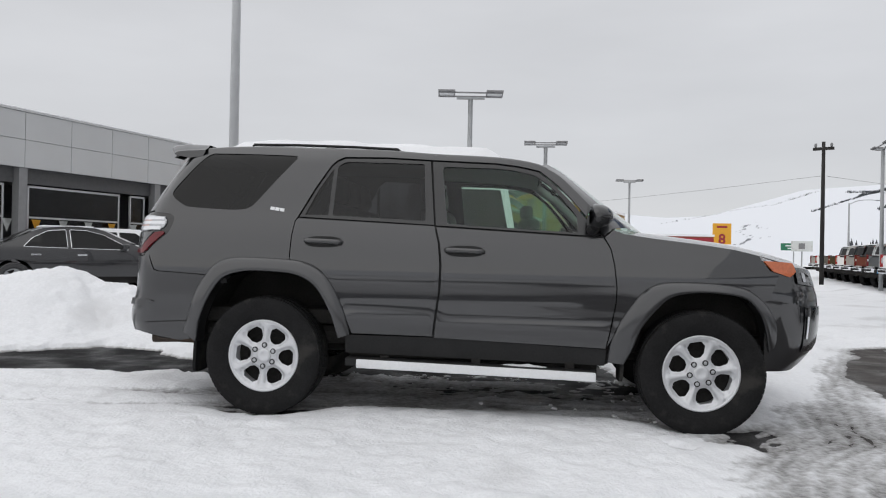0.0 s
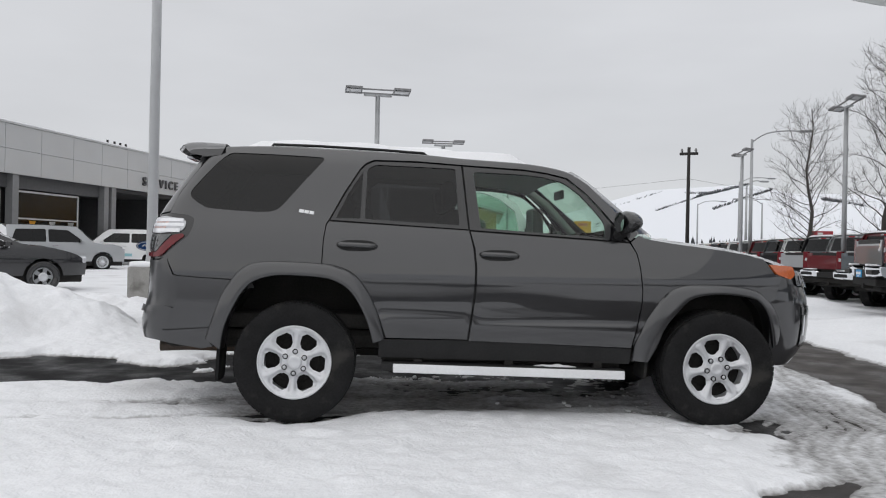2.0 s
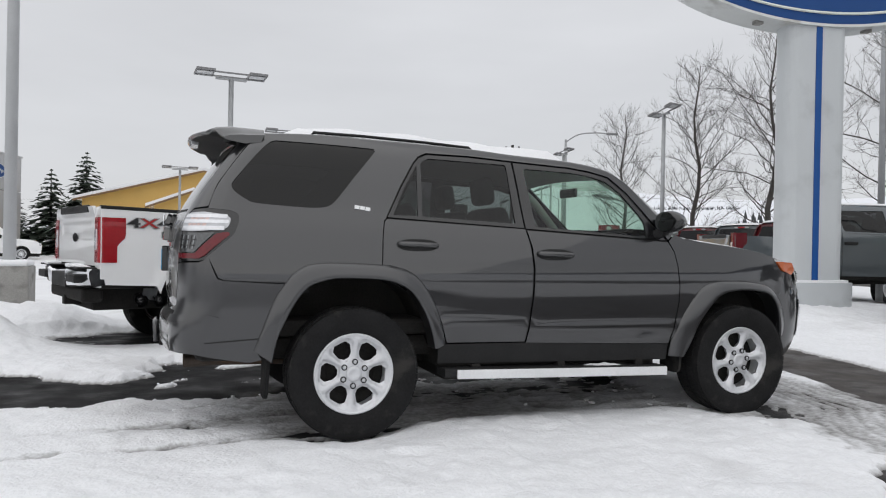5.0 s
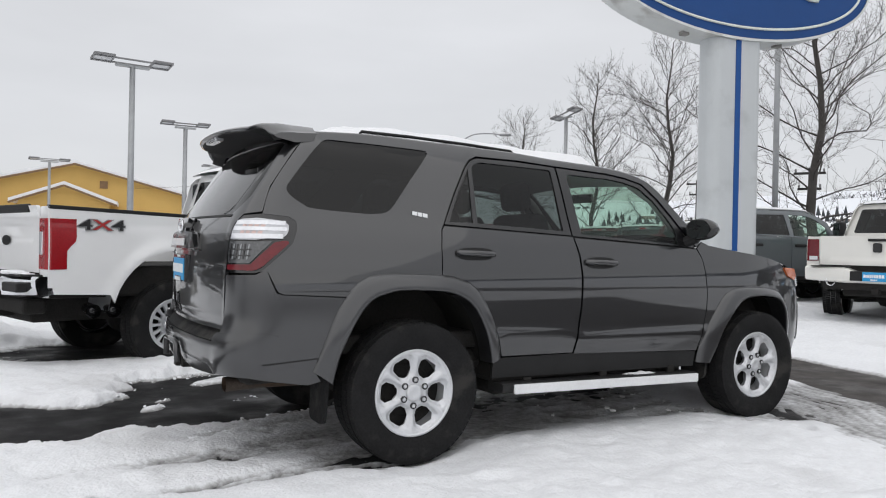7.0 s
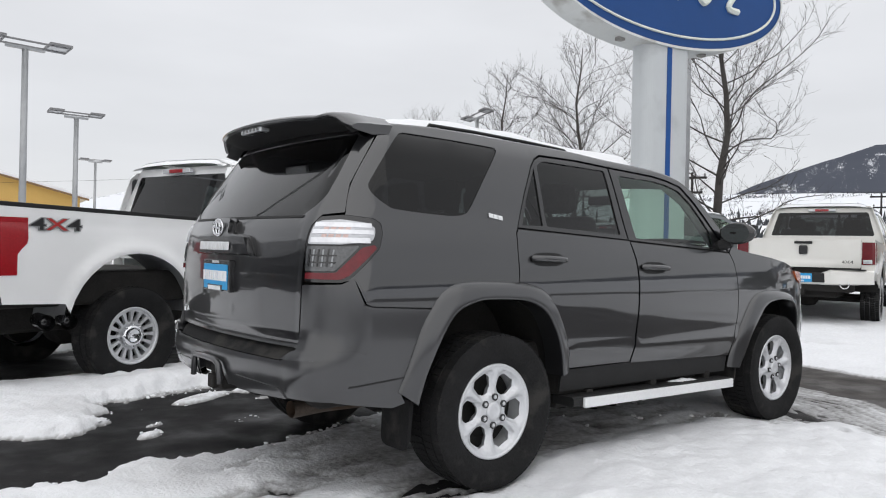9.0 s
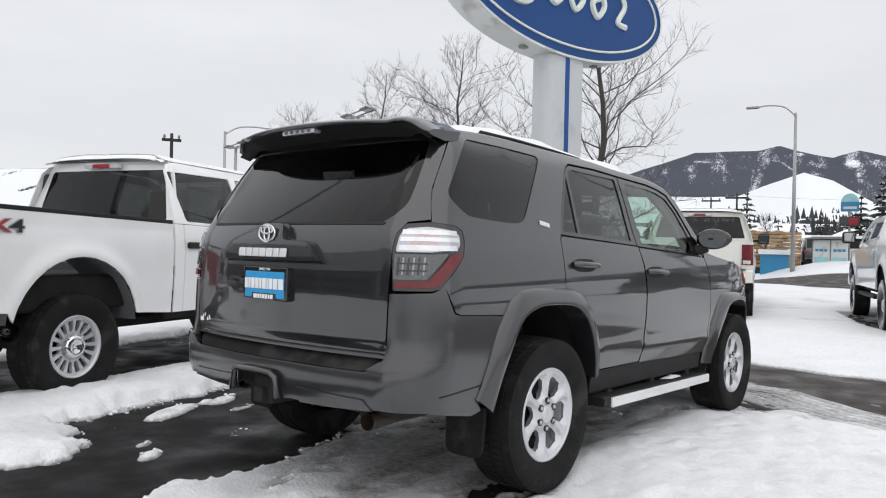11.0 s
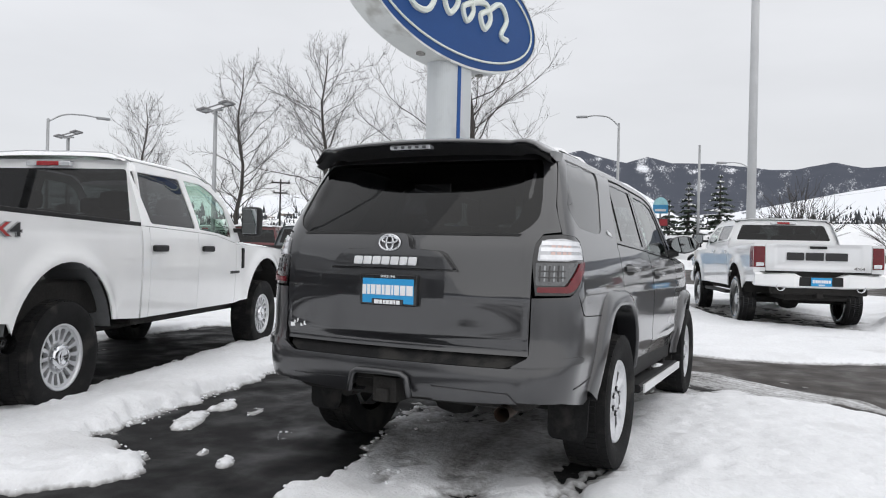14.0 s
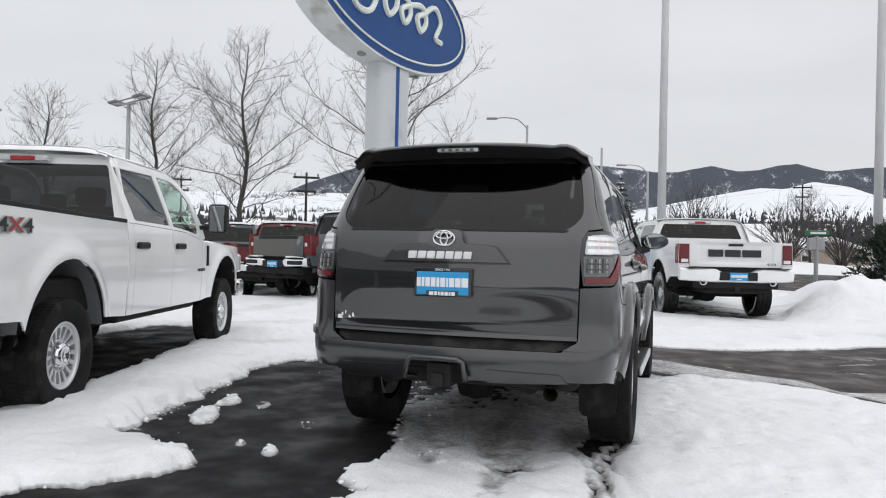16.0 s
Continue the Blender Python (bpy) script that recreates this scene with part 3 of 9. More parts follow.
def build_wheel(parent, r, rim_r, width, style, hub=(0, 0, 0), side=-1, turn=0.0):
    """A wheel as a part of its vehicle: tyre with tread blocks, rim and spokes. side: -1 faces -y."""
    w = empty("wheel", Matrix.Translation(hub) @ Matrix.Rotation(math.pi if side > 0 else 0, 4, "Z") @ Matrix.Rotation(turn, 4, "Y"))
    w.parent = parent
    h = width / 2
    bm = bmesh.new()
    prof = [(rim_r - 0.012, -h * 0.62), (rim_r + 0.012, -h * 0.80), (rim_r + 0.035, -h * 0.90), (r * 0.80, -h * 1.0), (r * 0.90, -h * 0.99), (r * 0.955, -h * 0.94), (r * 0.978, -h * 0.86),
            (r * 0.984, -h * 0.5), (r * 0.985, 0), (r * 0.984, h * 0.5), (r * 0.978, h * 0.86), (r * 0.955, h * 0.94), (r * 0.90, h * 0.99), (r * 0.78, h), (rim_r, h * 0.7)]
    lathe(bm, prof, 64)
    part("tyre", bm, M_RUBBER, w, smooth=True)
    bm = bmesh.new()
    n = 68
    for k in range(n):
        for j, (y0, y1) in enumerate(((-0.91, -0.56), (-0.52, -0.06), (0.02, 0.48), (0.54, 0.91))):
            a = 2 * math.pi * (k + 0.35 * (j % 2)) / n
            m = Matrix.Rotation(-a, 4, "Y")
            sh = 0.006 if j in (0, 3) else 0.0
            box(bm, r * 0.965 - sh, r * 1.0 - sh, y0 * h, y1 * h, -r * 0.040, r * 0.038, m=m)
    part("tread", bm, M_RUBBER, w)
    bm = bmesh.new()
    lathe(bm, [(rim_r + 0.006, -h * 0.74), (rim_r + 0.004, -h * 0.80), (rim_r - 0.006, -h * 0.80), (rim_r - 0.016, -h * 0.70), (rim_r - 0.03, -h * 0.3), (rim_r - 0.035, h * 0.7)], 64)
    part("rim", bm, M_GLOSSBLACK if style == "black" else M_ALLOY, w, smooth=True)
    bm = bmesh.new()
    lathe(bm, [(0.001, h * 0.05), (rim_r - 0.02, h * 0.05)], 32)
    lathe(bm, [(0.14, -h * 0.02), (0.15, h * 0.04)], 32)
    part("brake_disc", bm, M_UNDER, w)
    ro = rim_r - 0.010

    def face(u, v):
        d = math.hypot(u, v) / ro
        if style == "six":
            a = (math.atan2(v, u) - math.pi / 2) % (math.pi / 3) - math.pi / 6
            pocket = max(0.0, 1 - (abs(a) / 0.43) ** 4 - (abs(d - 0.66) / 0.29) ** 4) ** 0.6
            ridge_ = math.exp(-((math.pi / 6 - abs(a)) / 0.07) ** 2) * (0.35 < d < 0.95)
            return u, -h * 0.755 + 0.012 * math.sin(min(d, 1) * math.pi) + 0.022 * pocket - 0.005 * ridge_, v
        dish = {"eight": 0.035 * (1 - d), "black": 0.02 * d}[style]
        return u, -h * 0.66 + dish, v

    holes = []
    if style == "six":
        for k in range(6):
            a = 2 * math.pi * (k + 0.5) / 6 + math.pi / 2
            P = lambda rad, ang: (rad * math.cos(a + ang), rad * math.sin(a + ang))
            holes.append(rounded([P(0.435 * ro, -0.17), P(0.56 * ro, -0.335), P(0.78 * ro, -0.325), P(0.885 * ro, -0.18), P(0.885 * ro, 0.18), P(0.78 * ro, 0.325), P(0.56 * ro, 0.335), P(0.435 * ro, 0.17)], 0.006, 2))
    elif style == "eight":
        for k in range(8):
            for sgn in (-1, 1):
                a = 2 * math.pi * k / 8 + sgn * 0.20 + math.pi / 8
                P = lambda rad, ang: (rad * math.cos(a + ang), rad * math.sin(a + ang))
                wd = 0.12 if sgn < 0 else 0.12
                holes.append(rounded([P(0.52 * ro, -wd * 1.0), P(0.90 * ro, -wd), P(0.90 * ro, wd), P(0.52 * ro, wd * 1.0)], 0.012, 2))
    else:
        for k in range(5):
            a = 2 * math.pi * (k + 0.5) / 5
            P = lambda rad, ang: (rad * math.cos(a + ang), rad * math.sin(a + ang))
            holes.append(rounded([P(0.40 * ro, -0.22), P(0.88 * ro, -0.40), P(0.88 * ro, 0.40), P(0.40 * ro, 0.22)], 0.015, 2))
    circle = [(ro * math.cos(2 * math.pi * k / 64), ro * math.sin(2 * math.pi * k / 64)) for k in range(64)]
    panel("spokes", circle, face, M_ALLOYDK if style == "black" else M_ALLOY, w, holes=holes, step=0.013 if style == "six" else 0.03, lip=0.035, centre=(0, 1, 0), axis_free=None)
    if style == "black":
        w.children[-1].data.materials[0] = M_GLOSSBLACK
    bm = bmesh.new()
    cr = 0.040 if style == "six" else 0.086
    if style == "six":
        lathe(bm, [(cr + 0.010, -h * 0.66), (cr + 0.006, -h * 0.755), (cr - 0.004, -h * 0.775), (cr * 0.55, -h * 0.780), (cr * 0.50, -h * 0.772), (0.001, -h * 0.772)], 6 * 5)
    else:
        lathe(bm, [(cr + 0.012, -h * 0.62), (cr + 0.008, -h * 0.76), (cr - 0.008, -h * 0.84), (cr * 0.55, -h * 0.86), (cr * 0.5, -h * 0.82), (0.001, -h * 0.82)], 32)
    part("hub_cap", bm, M_CHROME if style == "eight" else M_ALLOY, w, smooth=True)
    nl, lr = (6, 0.070) if style == "six" else (8, 0.092)
    for k in range(nl):
        a = 2 * math.pi * k / nl + math.pi / 2
        bm = bmesh.new()
        nr = 0.0095 if style == "six" else 0.0135
        lathe(bm, [(nr, -h * 0.58), (nr * 0.96, -h * 0.765), (nr * 0.6, -h * 0.785), (0.001, -h * 0.787)], 10, centre=(lr * math.cos(a), 0, lr * math.sin(a)))
        nut = part("lug_nut", bm, M_ALLOY if style == "six" else M_CHROME, w)
        if style == "six":
            # black ring round the nut: the shade of its hole put in as colour
            bm = bmesh.new()
            lathe(bm, [(0.0180, -h * 0.60), (0.0180, -h * 0.752), (0.0120, -h * 0.748)], 14, centre=(lr * math.cos(a), 0, lr * math.sin(a)))
            part("lug_recess", bm, M_GLOSSBLACK, nut)
    return w


def lens(name, outline, f, mat, parent, d=0.006, step=0.03, label=""):
    return panel(name, outline, offset_skin(f, d), mat, parent, step=step, lip=0.02, centre=(0, Y0, 0.9), label=label)


def suv():
    car = tagged(empty("sport_utility_vehicle"), "dark grey metallic sport utility vehicle standing on packed snow and slush", "car")
    C = (0, Y0, 0.9)
    lens_out = [(-0.705, 1.21), (-0.712, 1.285), (-0.742, 1.332), (-0.846, 1.341), (-0.985, 1.330), (-1.040, 1.308), (-1.068, 1.262), (-1.068, 1.197), (-0.942, 1.061), (-0.905, 1.046), (-0.728, 1.044)]
    lamp_gap = rounded(lens_out, 0.012, 2)
    roofline = [(-1.915, 1.785), (-1.60, 1.800), (-1.20, 1.790), (-0.65, 1.775), (-0.32, 1.750), (0.10, 1.728), (0.32, 1.697), (0.43, 1.662), (0.52, 1.608), (0.60, 1.532), (0.71, 1.420), (0.85, 1.282)]
    roofline = spline(roofline, 4)
    d_gap = [(s_of(q, z), z) for q, z in ((-0.846, 1.347), (-0.789, 1.483), (-0.756, 1.673), (-0.72, 1.784))]
    d_gap = spline(d_gap, 5)
    arch_r = spline([(-1.862, 0.476), (-1.840, 0.61), (-1.783, 0.748), (-1.725, 0.849), (-1.666, 0.911), (-1.576, 0.943), (-1.485, 0.957), (-1.239, 0.948), (-1.129, 0.918), (-1.050, 0.864), (-0.985, 0.769), (-0.935, 0.658), (-0.899, 0.529)], 3)
    flare_r = spline([(-1.966, 0.547), (-1.943, 0.61), (-1.866, 0.824), (-1.80, 0.928), (-1.755, 0.985), (-1.70, 1.020), (-1.65, 1.037), (-1.519, 1.047), (-1.236, 1.037), (-1.131, 1.020), (-1.054, 0.991), (-0.992, 0.939), (-0.923, 0.841), (-0.856, 0.691), (-0.82, 0.555)], 3)
    arch_f = spline([(0.93, 0.42), (0.983, 0.518), (1.029, 0.648), (1.124, 0.776), (1.221, 0.855), (1.38, 0.880), (1.541, 0.872), (1.664, 0.845), (1.747, 0.762), (1.791, 0.65), (1.815, 0.52)], 3)
    flare_f = spline([(0.826, 0.427), (0.844, 0.537), (0.892, 0.666), (0.986, 0.812), (1.062, 0.895), (1.16, 0.936), (1.298, 0.945), (1.499, 0.938), (1.662, 0.912), (1.73, 0.874), (1.812, 0.80), (1.875, 0.688), (1.902, 0.574)], 3)
    quarter_win = spline([(-2.092, 1.483), (-2.072, 1.515), (-1.96, 1.655), (-1.885, 1.734), (-1.849, 1.752), (-1.812, 1.755), (-1.55, 1.751), (-1.277, 1.741), (-1.254, 1.731), (-1.257, 1.708), (-1.38, 1.56), (-1.499, 1.412), (-1.543, 1.376), (-1.594, 1.363), (-1.705, 1.361), (-1.954, 1.376), (-2.010, 1.394), (-2.070, 1.433), (-2.090, 1.458)], 3, closed=True)
    door_top = [(-1.238, 0.956), (-1.237, 1.072), (-1.232, 1.193), (-1.218, 1.292), (-1.203, 1.316), (-1.104, 1.509), (-1.010, 1.666), (-0.971, 1.709), (-0.915, 1.735), (-0.62, 1.733), (-0.32, 1.716), (0.10, 1.697), (0.25, 1.678), (0.392, 1.645), (0.514, 1.545), (0.616, 1.435), (0.70, 1.335), (0.80, 1.225)]
    quarter = [(0.85, 1.268)] + roofline[::-1] + d_gap[::-1][1:]
    lamp_front = [(s_of(q, z), z) for q, z in lamp_gap if q < -0.80]
    low = [(s_of(q, z), z) for q, z in ((-0.962, 1.06), (-0.995, 1.004), (-1.021, 0.955), (-1.052, 0.943))] + [(-1.78, 0.925)]
    # lamp_front runs from the top edge forward and down to the lower edge
    quarter += lamp_front[1:] + low + [p for p in arch_r if p[1] > 0.90 and p[0] < -1.24] + door_top

    gap = 0.004

    def both(name, outline, mat, holes=(), step=0.06, f=side_skin, label="", lip=0.016):
        panel(name, outline, f, mat, car, holes, step, lip, C, label)
        panel(name, outline, mirrored(f), mat, car, holes, step * 1.4, lip, C, label)

    both("quarter_panel", quarter, M_GREY, [quarter_win], 0.05)
    rear_skin_out = [(-1.196, 1.309), (-0.285, 1.269), (-0.256, 1.154), (-0.243, 1.018), (-0.247, 0.864), (-0.286, 0.556), (-0.812, 0.562)] + [p for p in flare_r[::-1] if -1.238 < p[0] < -0.83] + [(-1.233, 1.037), (-1.230, 1.072), (-1.226, 1.193), (-1.212, 1.288)]
    both("rear_door", rear_skin_out, M_GREY, (), 0.06)
    front_out = [(-0.272, 1.263), (0.795, 1.208), (0.836, 1.141), (0.859, 1.044), (0.876, 0.90), (0.872, 0.80), (0.859, 0.729), (0.818, 0.512), (-0.272, 0.548), (-0.232, 0.864), (-0.228, 1.018), (-0.242, 1.154)]
    both("front_door", front_out, M_GREY, (), 0.06)
    # window frames
    rf = [(-1.19, 1.322), (-1.094, 1.505), (-1.002, 1.660), (-0.965, 1.700), (-0.912, 1.725), (-0.62, 1.724), (-0.332, 1.708), (-0.288, 1.280)]
    rw1 = [(-1.155, 1.335), (-0.998, 1.335), (-0.985, 1.655), (-1.075, 1.505)]
    rw2 = rounded([(-0.968, 1.333), (-0.345, 1.306), (-0.372, 1.690), (-0.905, 1.702), (-0.958, 1.672)], [0.01, 0.01, 0.02, 0.04, 0.02])
    both("rear_window_frame", rf, M_GLOSSBLACK, [rw1, rw2], 0.05, offset_skin(side_skin, -0.006))
    ff = [(-0.276, 1.277), (-0.318, 1.707), (0.10, 1.687), (0.25, 1.668), (0.382, 1.638), (0.502, 1.538), (0.605, 1.428), (0.69, 1.328), (0.785, 1.222)]
    fw = rounded([(-0.203, 1.290), (-0.250, 1.672), (0.10, 1.662), (0.226, 1.648), (0.365, 1.615), (0.47, 1.535), (0.565, 1.43), (0.630, 1.345), (0.632, 1.243)], [0.01, 0.03, 0, 0, 0.03, 0, 0, 0.02, 0.01])
    both("front_window_frame", ff, M_GLOSSBLACK, [fw], 0.05, offset_skin(side_skin, -0.006))
    both("side_window", quarter_win, M_GLASS_DARK, (), 0.08, offset_skin(side_skin, -0.004), lip=0)
    both("side_window", rw1, M_GLASS_MID, (), 0.08, offset_skin(side_skin, -0.012), lip=0)
    both("side_window", rw2, M_GLASS_MID, (), 0.08, offset_skin(side_skin, -0.012), lip=0)
    both("side_window", fw, M_GLASS_CLEAR, (), 0.08, offset_skin(side_skin, -0.012), lip=0)
    # rubber seals and pillars behind the joints
    inside = offset_skin(side_skin, -0.020)
    both("belt_seal", [(-1.20, 1.292), (0.80, 1.192), (0.80, 1.238), (-1.20, 1.338)], M_TRIM, (), 0.08, inside, lip=0)
    both("centre_pillar", [(-0.345, 1.20), (-0.372, 1.735), (-0.25, 1.730), (-0.205, 1.20)], M_TRIM, (), 0.08, inside, lip=0)
    both("door_seal", [(-0.34, 0.50), (-0.30, 1.30), (-0.18, 1.30), (-0.18, 0.50)], M_TRIM, (), 0.08, inside, lip=0)
    both("roof_seal", [(-1.24, 1.292), (-1.00, 1.70), (-0.915, 1.760), (0.25, 1.712), (0.42, 1.655), (0.36, 1.620), (0.22, 1.655), (-0.90, 1.712), (-0.96, 1.668), (-1.15, 1.335)], M_TRIM, (), 0.06, inside, lip=0)
    both("joint_seal", [(-2.20, 0.87), (-2.20, 1.06), (-1.95, 1.06), (-1.70, 0.98), (-1.66, 0.87)], M_TRIM, (), 0.06, inside, lip=0)
    # black sill below the doors
    sill = [(-0.86, 0.548), (-0.28, 0.545), (0.825, 0.503), (0.815, 0.40), (-0.86, 0.43)]
    both("sill", sill, M_TRIM, (), 0.08, offset_skin(side_skin, -0.012))
    fender = [(0.803, 1.214), (0.842, 1.145), (0.866, 1.044), (0.883, 0.90), (0.879, 0.80), (0.866, 0.729), (0.83, 0.53)] + [p for p in flare_f if 0.85 < p[0] < 1.80 and p[1] > 0.55] + [(1.86, 0.862), (1.99, 0.868), (2.01, 0.93), (1.93, 0.985), (1.83, 1.010), (1.768, 1.085), (1.74, 1.118), (1.60, 1.150), (1.40, 1.178), (1.10, 1.212), (0.92, 1.238), (0.86, 1.262)]
    both("front_fender", fender, M_GREY, (), 0.06)
    # wheel-arch flares
    for sg in (-1, 1):
        for outer, inner in ((flare_r, arch_r), (flare_f, arch_f)):
            bm = bmesh.new()
            n = 44

            def along(c, t):
                L = [0]
                for a, b in zip(c, c[1:]):
                    L.append(L[-1] + math.dist(a, b))
                return (float(np.interp(t * L[-1], L, [p[0] for p in c])), float(np.interp(t * L[-1], L, [p[1] for p in c])))

            rows = []
            for i in range(n + 1):
                o, q = along(outer, i / n), along(inner, i / n)
                row = []
                for v, d in ((0, -0.002), (0.05, 0.010), (0.16, 0.020), (0.4, 0.030), (0.7, 0.038), (0.92, 0.042), (1.0, 0.036), (1.01, 0.020), (1.02, -0.09)):
                    s, z = o[0] + (q[0] - o[0]) * v, o[1] + (q[1] - o[1]) * v
                    p = rear_skin(way_of(s, z), z)
                    row.append((p[0], (p[1] - d) if sg < 0 else 2 * Y0 - (p[1] - d), p[2]))
                rows.append(row)
            grid_surface(bm, rows)
            bmesh.ops.recalc_face_normals(bm, faces=bm.faces)
            part("wheel_flare", bm, M_FLARE, car, smooth=True)
    # tail: hatch, its glass, the bumper
    half = [(-0.700, 0.752), (-0.706, 1.03), (-0.707, 1.215), (-0.714, 1.290), (-0.745, 1.340), (-0.840, 1.352)] + [(q, z) for q, z in spline([(-0.782, 1.483), (-0.750, 1.673), (-0.712, 1.775)], 5)]
    hatch_out = half + [(-q, z) for q, z in half[::-1]]
    wr = [(-0.615, 1.332), (-0.675, 1.372), (-0.712, 1.425), (-0.702, 1.52), (-0.684, 1.62), (-0.655, 1.735)]
    glass_out = rounded(wr + [(-q, z) for q, z in wr[::-1]], [0.03, 0.02, 0.03, 0, 0, 0.03, 0.03, 0, 0, 0.03, 0.02, 0.03])

    def sm(a, b, v):
        t = min(1, max(0, (v - a) / (b - a)))
        return t * t * (3 - 2 * t)

    def hatch_skin(q, z):
        x, y, zz = rear_skin(q, z)
        b = abs(q)
        # a slight swell of the lower panel
        x -= 0.010 * sm(0.80, 1.02, z) * (1 - sm(1.10, 1.36, z)) * (1 - sm(0.30, 0.80, b))
        x += 0.020 * (1 - sm(0.765, 0.835, z))
        return x, y, zz

    panel("hatch", hatch_out, hatch_skin, M_GREY, car, [glass_out], 0.024, 0.016, C)

    def garnish_skin(q, z):
        x, y, zz = rear_skin(q, z)
        return x - 0.014, y, zz

    panel("rear_window", glass_out, offset_skin(rear_skin, -0.004), M_GLASS_DARK, car, (), 0.08, 0, C)
    panel("window_seal", [(-0.625, 1.326), (0.625, 1.326), (0.64, 1.337), (-0.64, 1.337)], offset_skin(rear_skin, 0.003), M_TRIM, car, (), 0.05, 0.008, C)
    band = [p for p in glass_out]
    inner = [(q * 0.86, 1.335 + (z - 1.335) * 0.93 + 0.012) for q, z in glass_out]
    panel("window_border", band, offset_skin(rear_skin, -0.008), M_GLOSSBLACK, car, [inner], 0.05, 0, C)
    # garnish over the plate with the badge above it
    garn = rounded([(-0.335, 1.154), (-0.262, 1.238), (-0.09, 1.247), (-0.07, 1.318), (0.10, 1.318), (0.115, 1.247), (0.30, 1.238), (0.375, 1.154)], [0.01, 0.03, 0.02, 0.04, 0.04, 0.02, 0.03, 0.01])
    g = panel("garnish", garn, offset_skin(garnish_skin, 0.034), M_GREY, car, (), 0.03, 0.075, C)
    # black sheet just wider than the garnish: the shadow under its edge as colour
    shade_out = rounded([(-0.352, 1.146), (-0.275, 1.246), (-0.098, 1.254), (-0.082, 1.328), (0.112, 1.328), (0.124, 1.254), (0.312, 1.246), (0.392, 1.146)], [0.01, 0.03, 0.02, 0.04, 0.04, 0.02, 0.03, 0.01])
    panel("garnish_reveal", shade_out, offset_skin(garnish_skin, 0.006), M_GLOSSBLACK, g, (), 0.03, 0.03, C)
    bx = lambda q, z, d: tuple(offset_skin(garnish_skin if z > 1.15 else hatch_skin, d)(q, z))
    bm = bmesh.new()
    cx_, _, cz_ = bx(0.02, 1.272, 0.038)
    for a, b_, oy, oz in ((0.060, 0.040, 0, 0), (0.020, 0.036, 0, 0.0), (0.044, 0.016, 0, 0.014)):
        ring = [(cx_ - 0.006, 0.05 + oy + a * math.cos(2 * math.pi * k / 32), cz_ + oz + b_ * math.sin(2 * math.pi * k / 32)) for k in range(33)]
        tube(bm, ring, 0.0062, 6, cap=False)
    part("badge", bm, M_CHROME, g, "chrome ring badge", smooth=True)
    bm = bmesh.new()
    lathe(bm, [(0.001, -0.002), (0.013, -0.002), (0.013, 0.01)], 16, "x", (cx_ + 0.002, -0.175, 1.182))
    part("camera_eye", bm, M_GLOSSBLACK, g)
    # model script, as plain chrome bars
    m = facing(bx(0.0, 1.195, 0.036)[0], 0.065, 1.192, 180)
    u = -0.185
    slant = Matrix(((1, 0.16, 0, 0), (0, 1, 0, 0), (0, 0, 1, 0), (0, 0, 0, 1)))
    for wd in (0.050, 0.048, 0.047, 0.047, 0.047, 0.043, 0.048):
        bm = bmesh.new()
        box(bm, u, u + wd, -0.021, 0.021, 0, 0.008, 0.006, seg=2, m=m @ slant)
        part("chrome_bar", bm, M_STEPALU, g)
        u += wd + 0.0055
    # plate with its frame
    px = bx(0.0, 1.045, 0)[0] - 0.012
    plate = empty("number_plate")
    plate.parent = car
    plate["label"] = "blue dealer plate in a black frame"
    bm = bmesh.new()
    box(bm, px - 0.014, px + 0.02, 0.05 - 0.165, 0.05 + 0.165, 0.964, 1.122, 0.005)
    part("plate_frame", bm, M_GLOSSBLACK, plate)
    bm = bmesh.new()
    box(bm, px - 0.018, px - 0.008, 0.05 - 0.148, 0.05 + 0.148, 0.975, 1.100, 0.003)
    part("plate_face", bm, M_PLATE, plate)
    bars("plate_script", facing(px - 0.019, 0.05, 1.043, 180), M_WHITEINK, plate, [0.022, 0.016, 0.026, 0.026, 0.016, 0.028, 0.010, 0.028, 0.030, 0.036], 0.050, 0.006, 0.002, split=True)
    words("plate_words", "SINCE 1946", 0.017, M_WHITEINK, plate, facing(px - 0.0165, 0.05, 1.111, 180), 0.001)
    bm = bmesh.new()
    box(bm, px - 0.020, px - 0.010, 0.05 - 0.092, 0.05 + 0.092, 0.966, 0.998, 0.003)
    part("plate_tab", bm, M_GLOSSBLACK, plate)
    bars("tab_script", facing(px - 0.021, 0.05, 0.982, 180), M_WHITEINK, plate, [0.026, 0.016, 0.010, 0.018, 0.018, 0.010, 0.020], 0.020, 0.005, 0.002, split=True)
    # small dealer mark low on the hatch
    mark = bmesh.new()
    for k in range(5):
        y = 0.70 - 0.024 * k
        p = bx(y, 0.835 + 0.012 * ((k * 7) % 3 - 1), 0.002)
        box(mark, p[0] - 0.002, p[0] + 0.004, y - 0.018, y + 0.012, p[2] - 0.010 + 0.006 * (k % 2), p[2] + 0.012)
    part("dealer_mark", mark, M_WHITEINK, car)
    # spoiler over the rear window: a thin blade with raised ends, black underneath
    top_rows, low_rows, ends = [], [], []
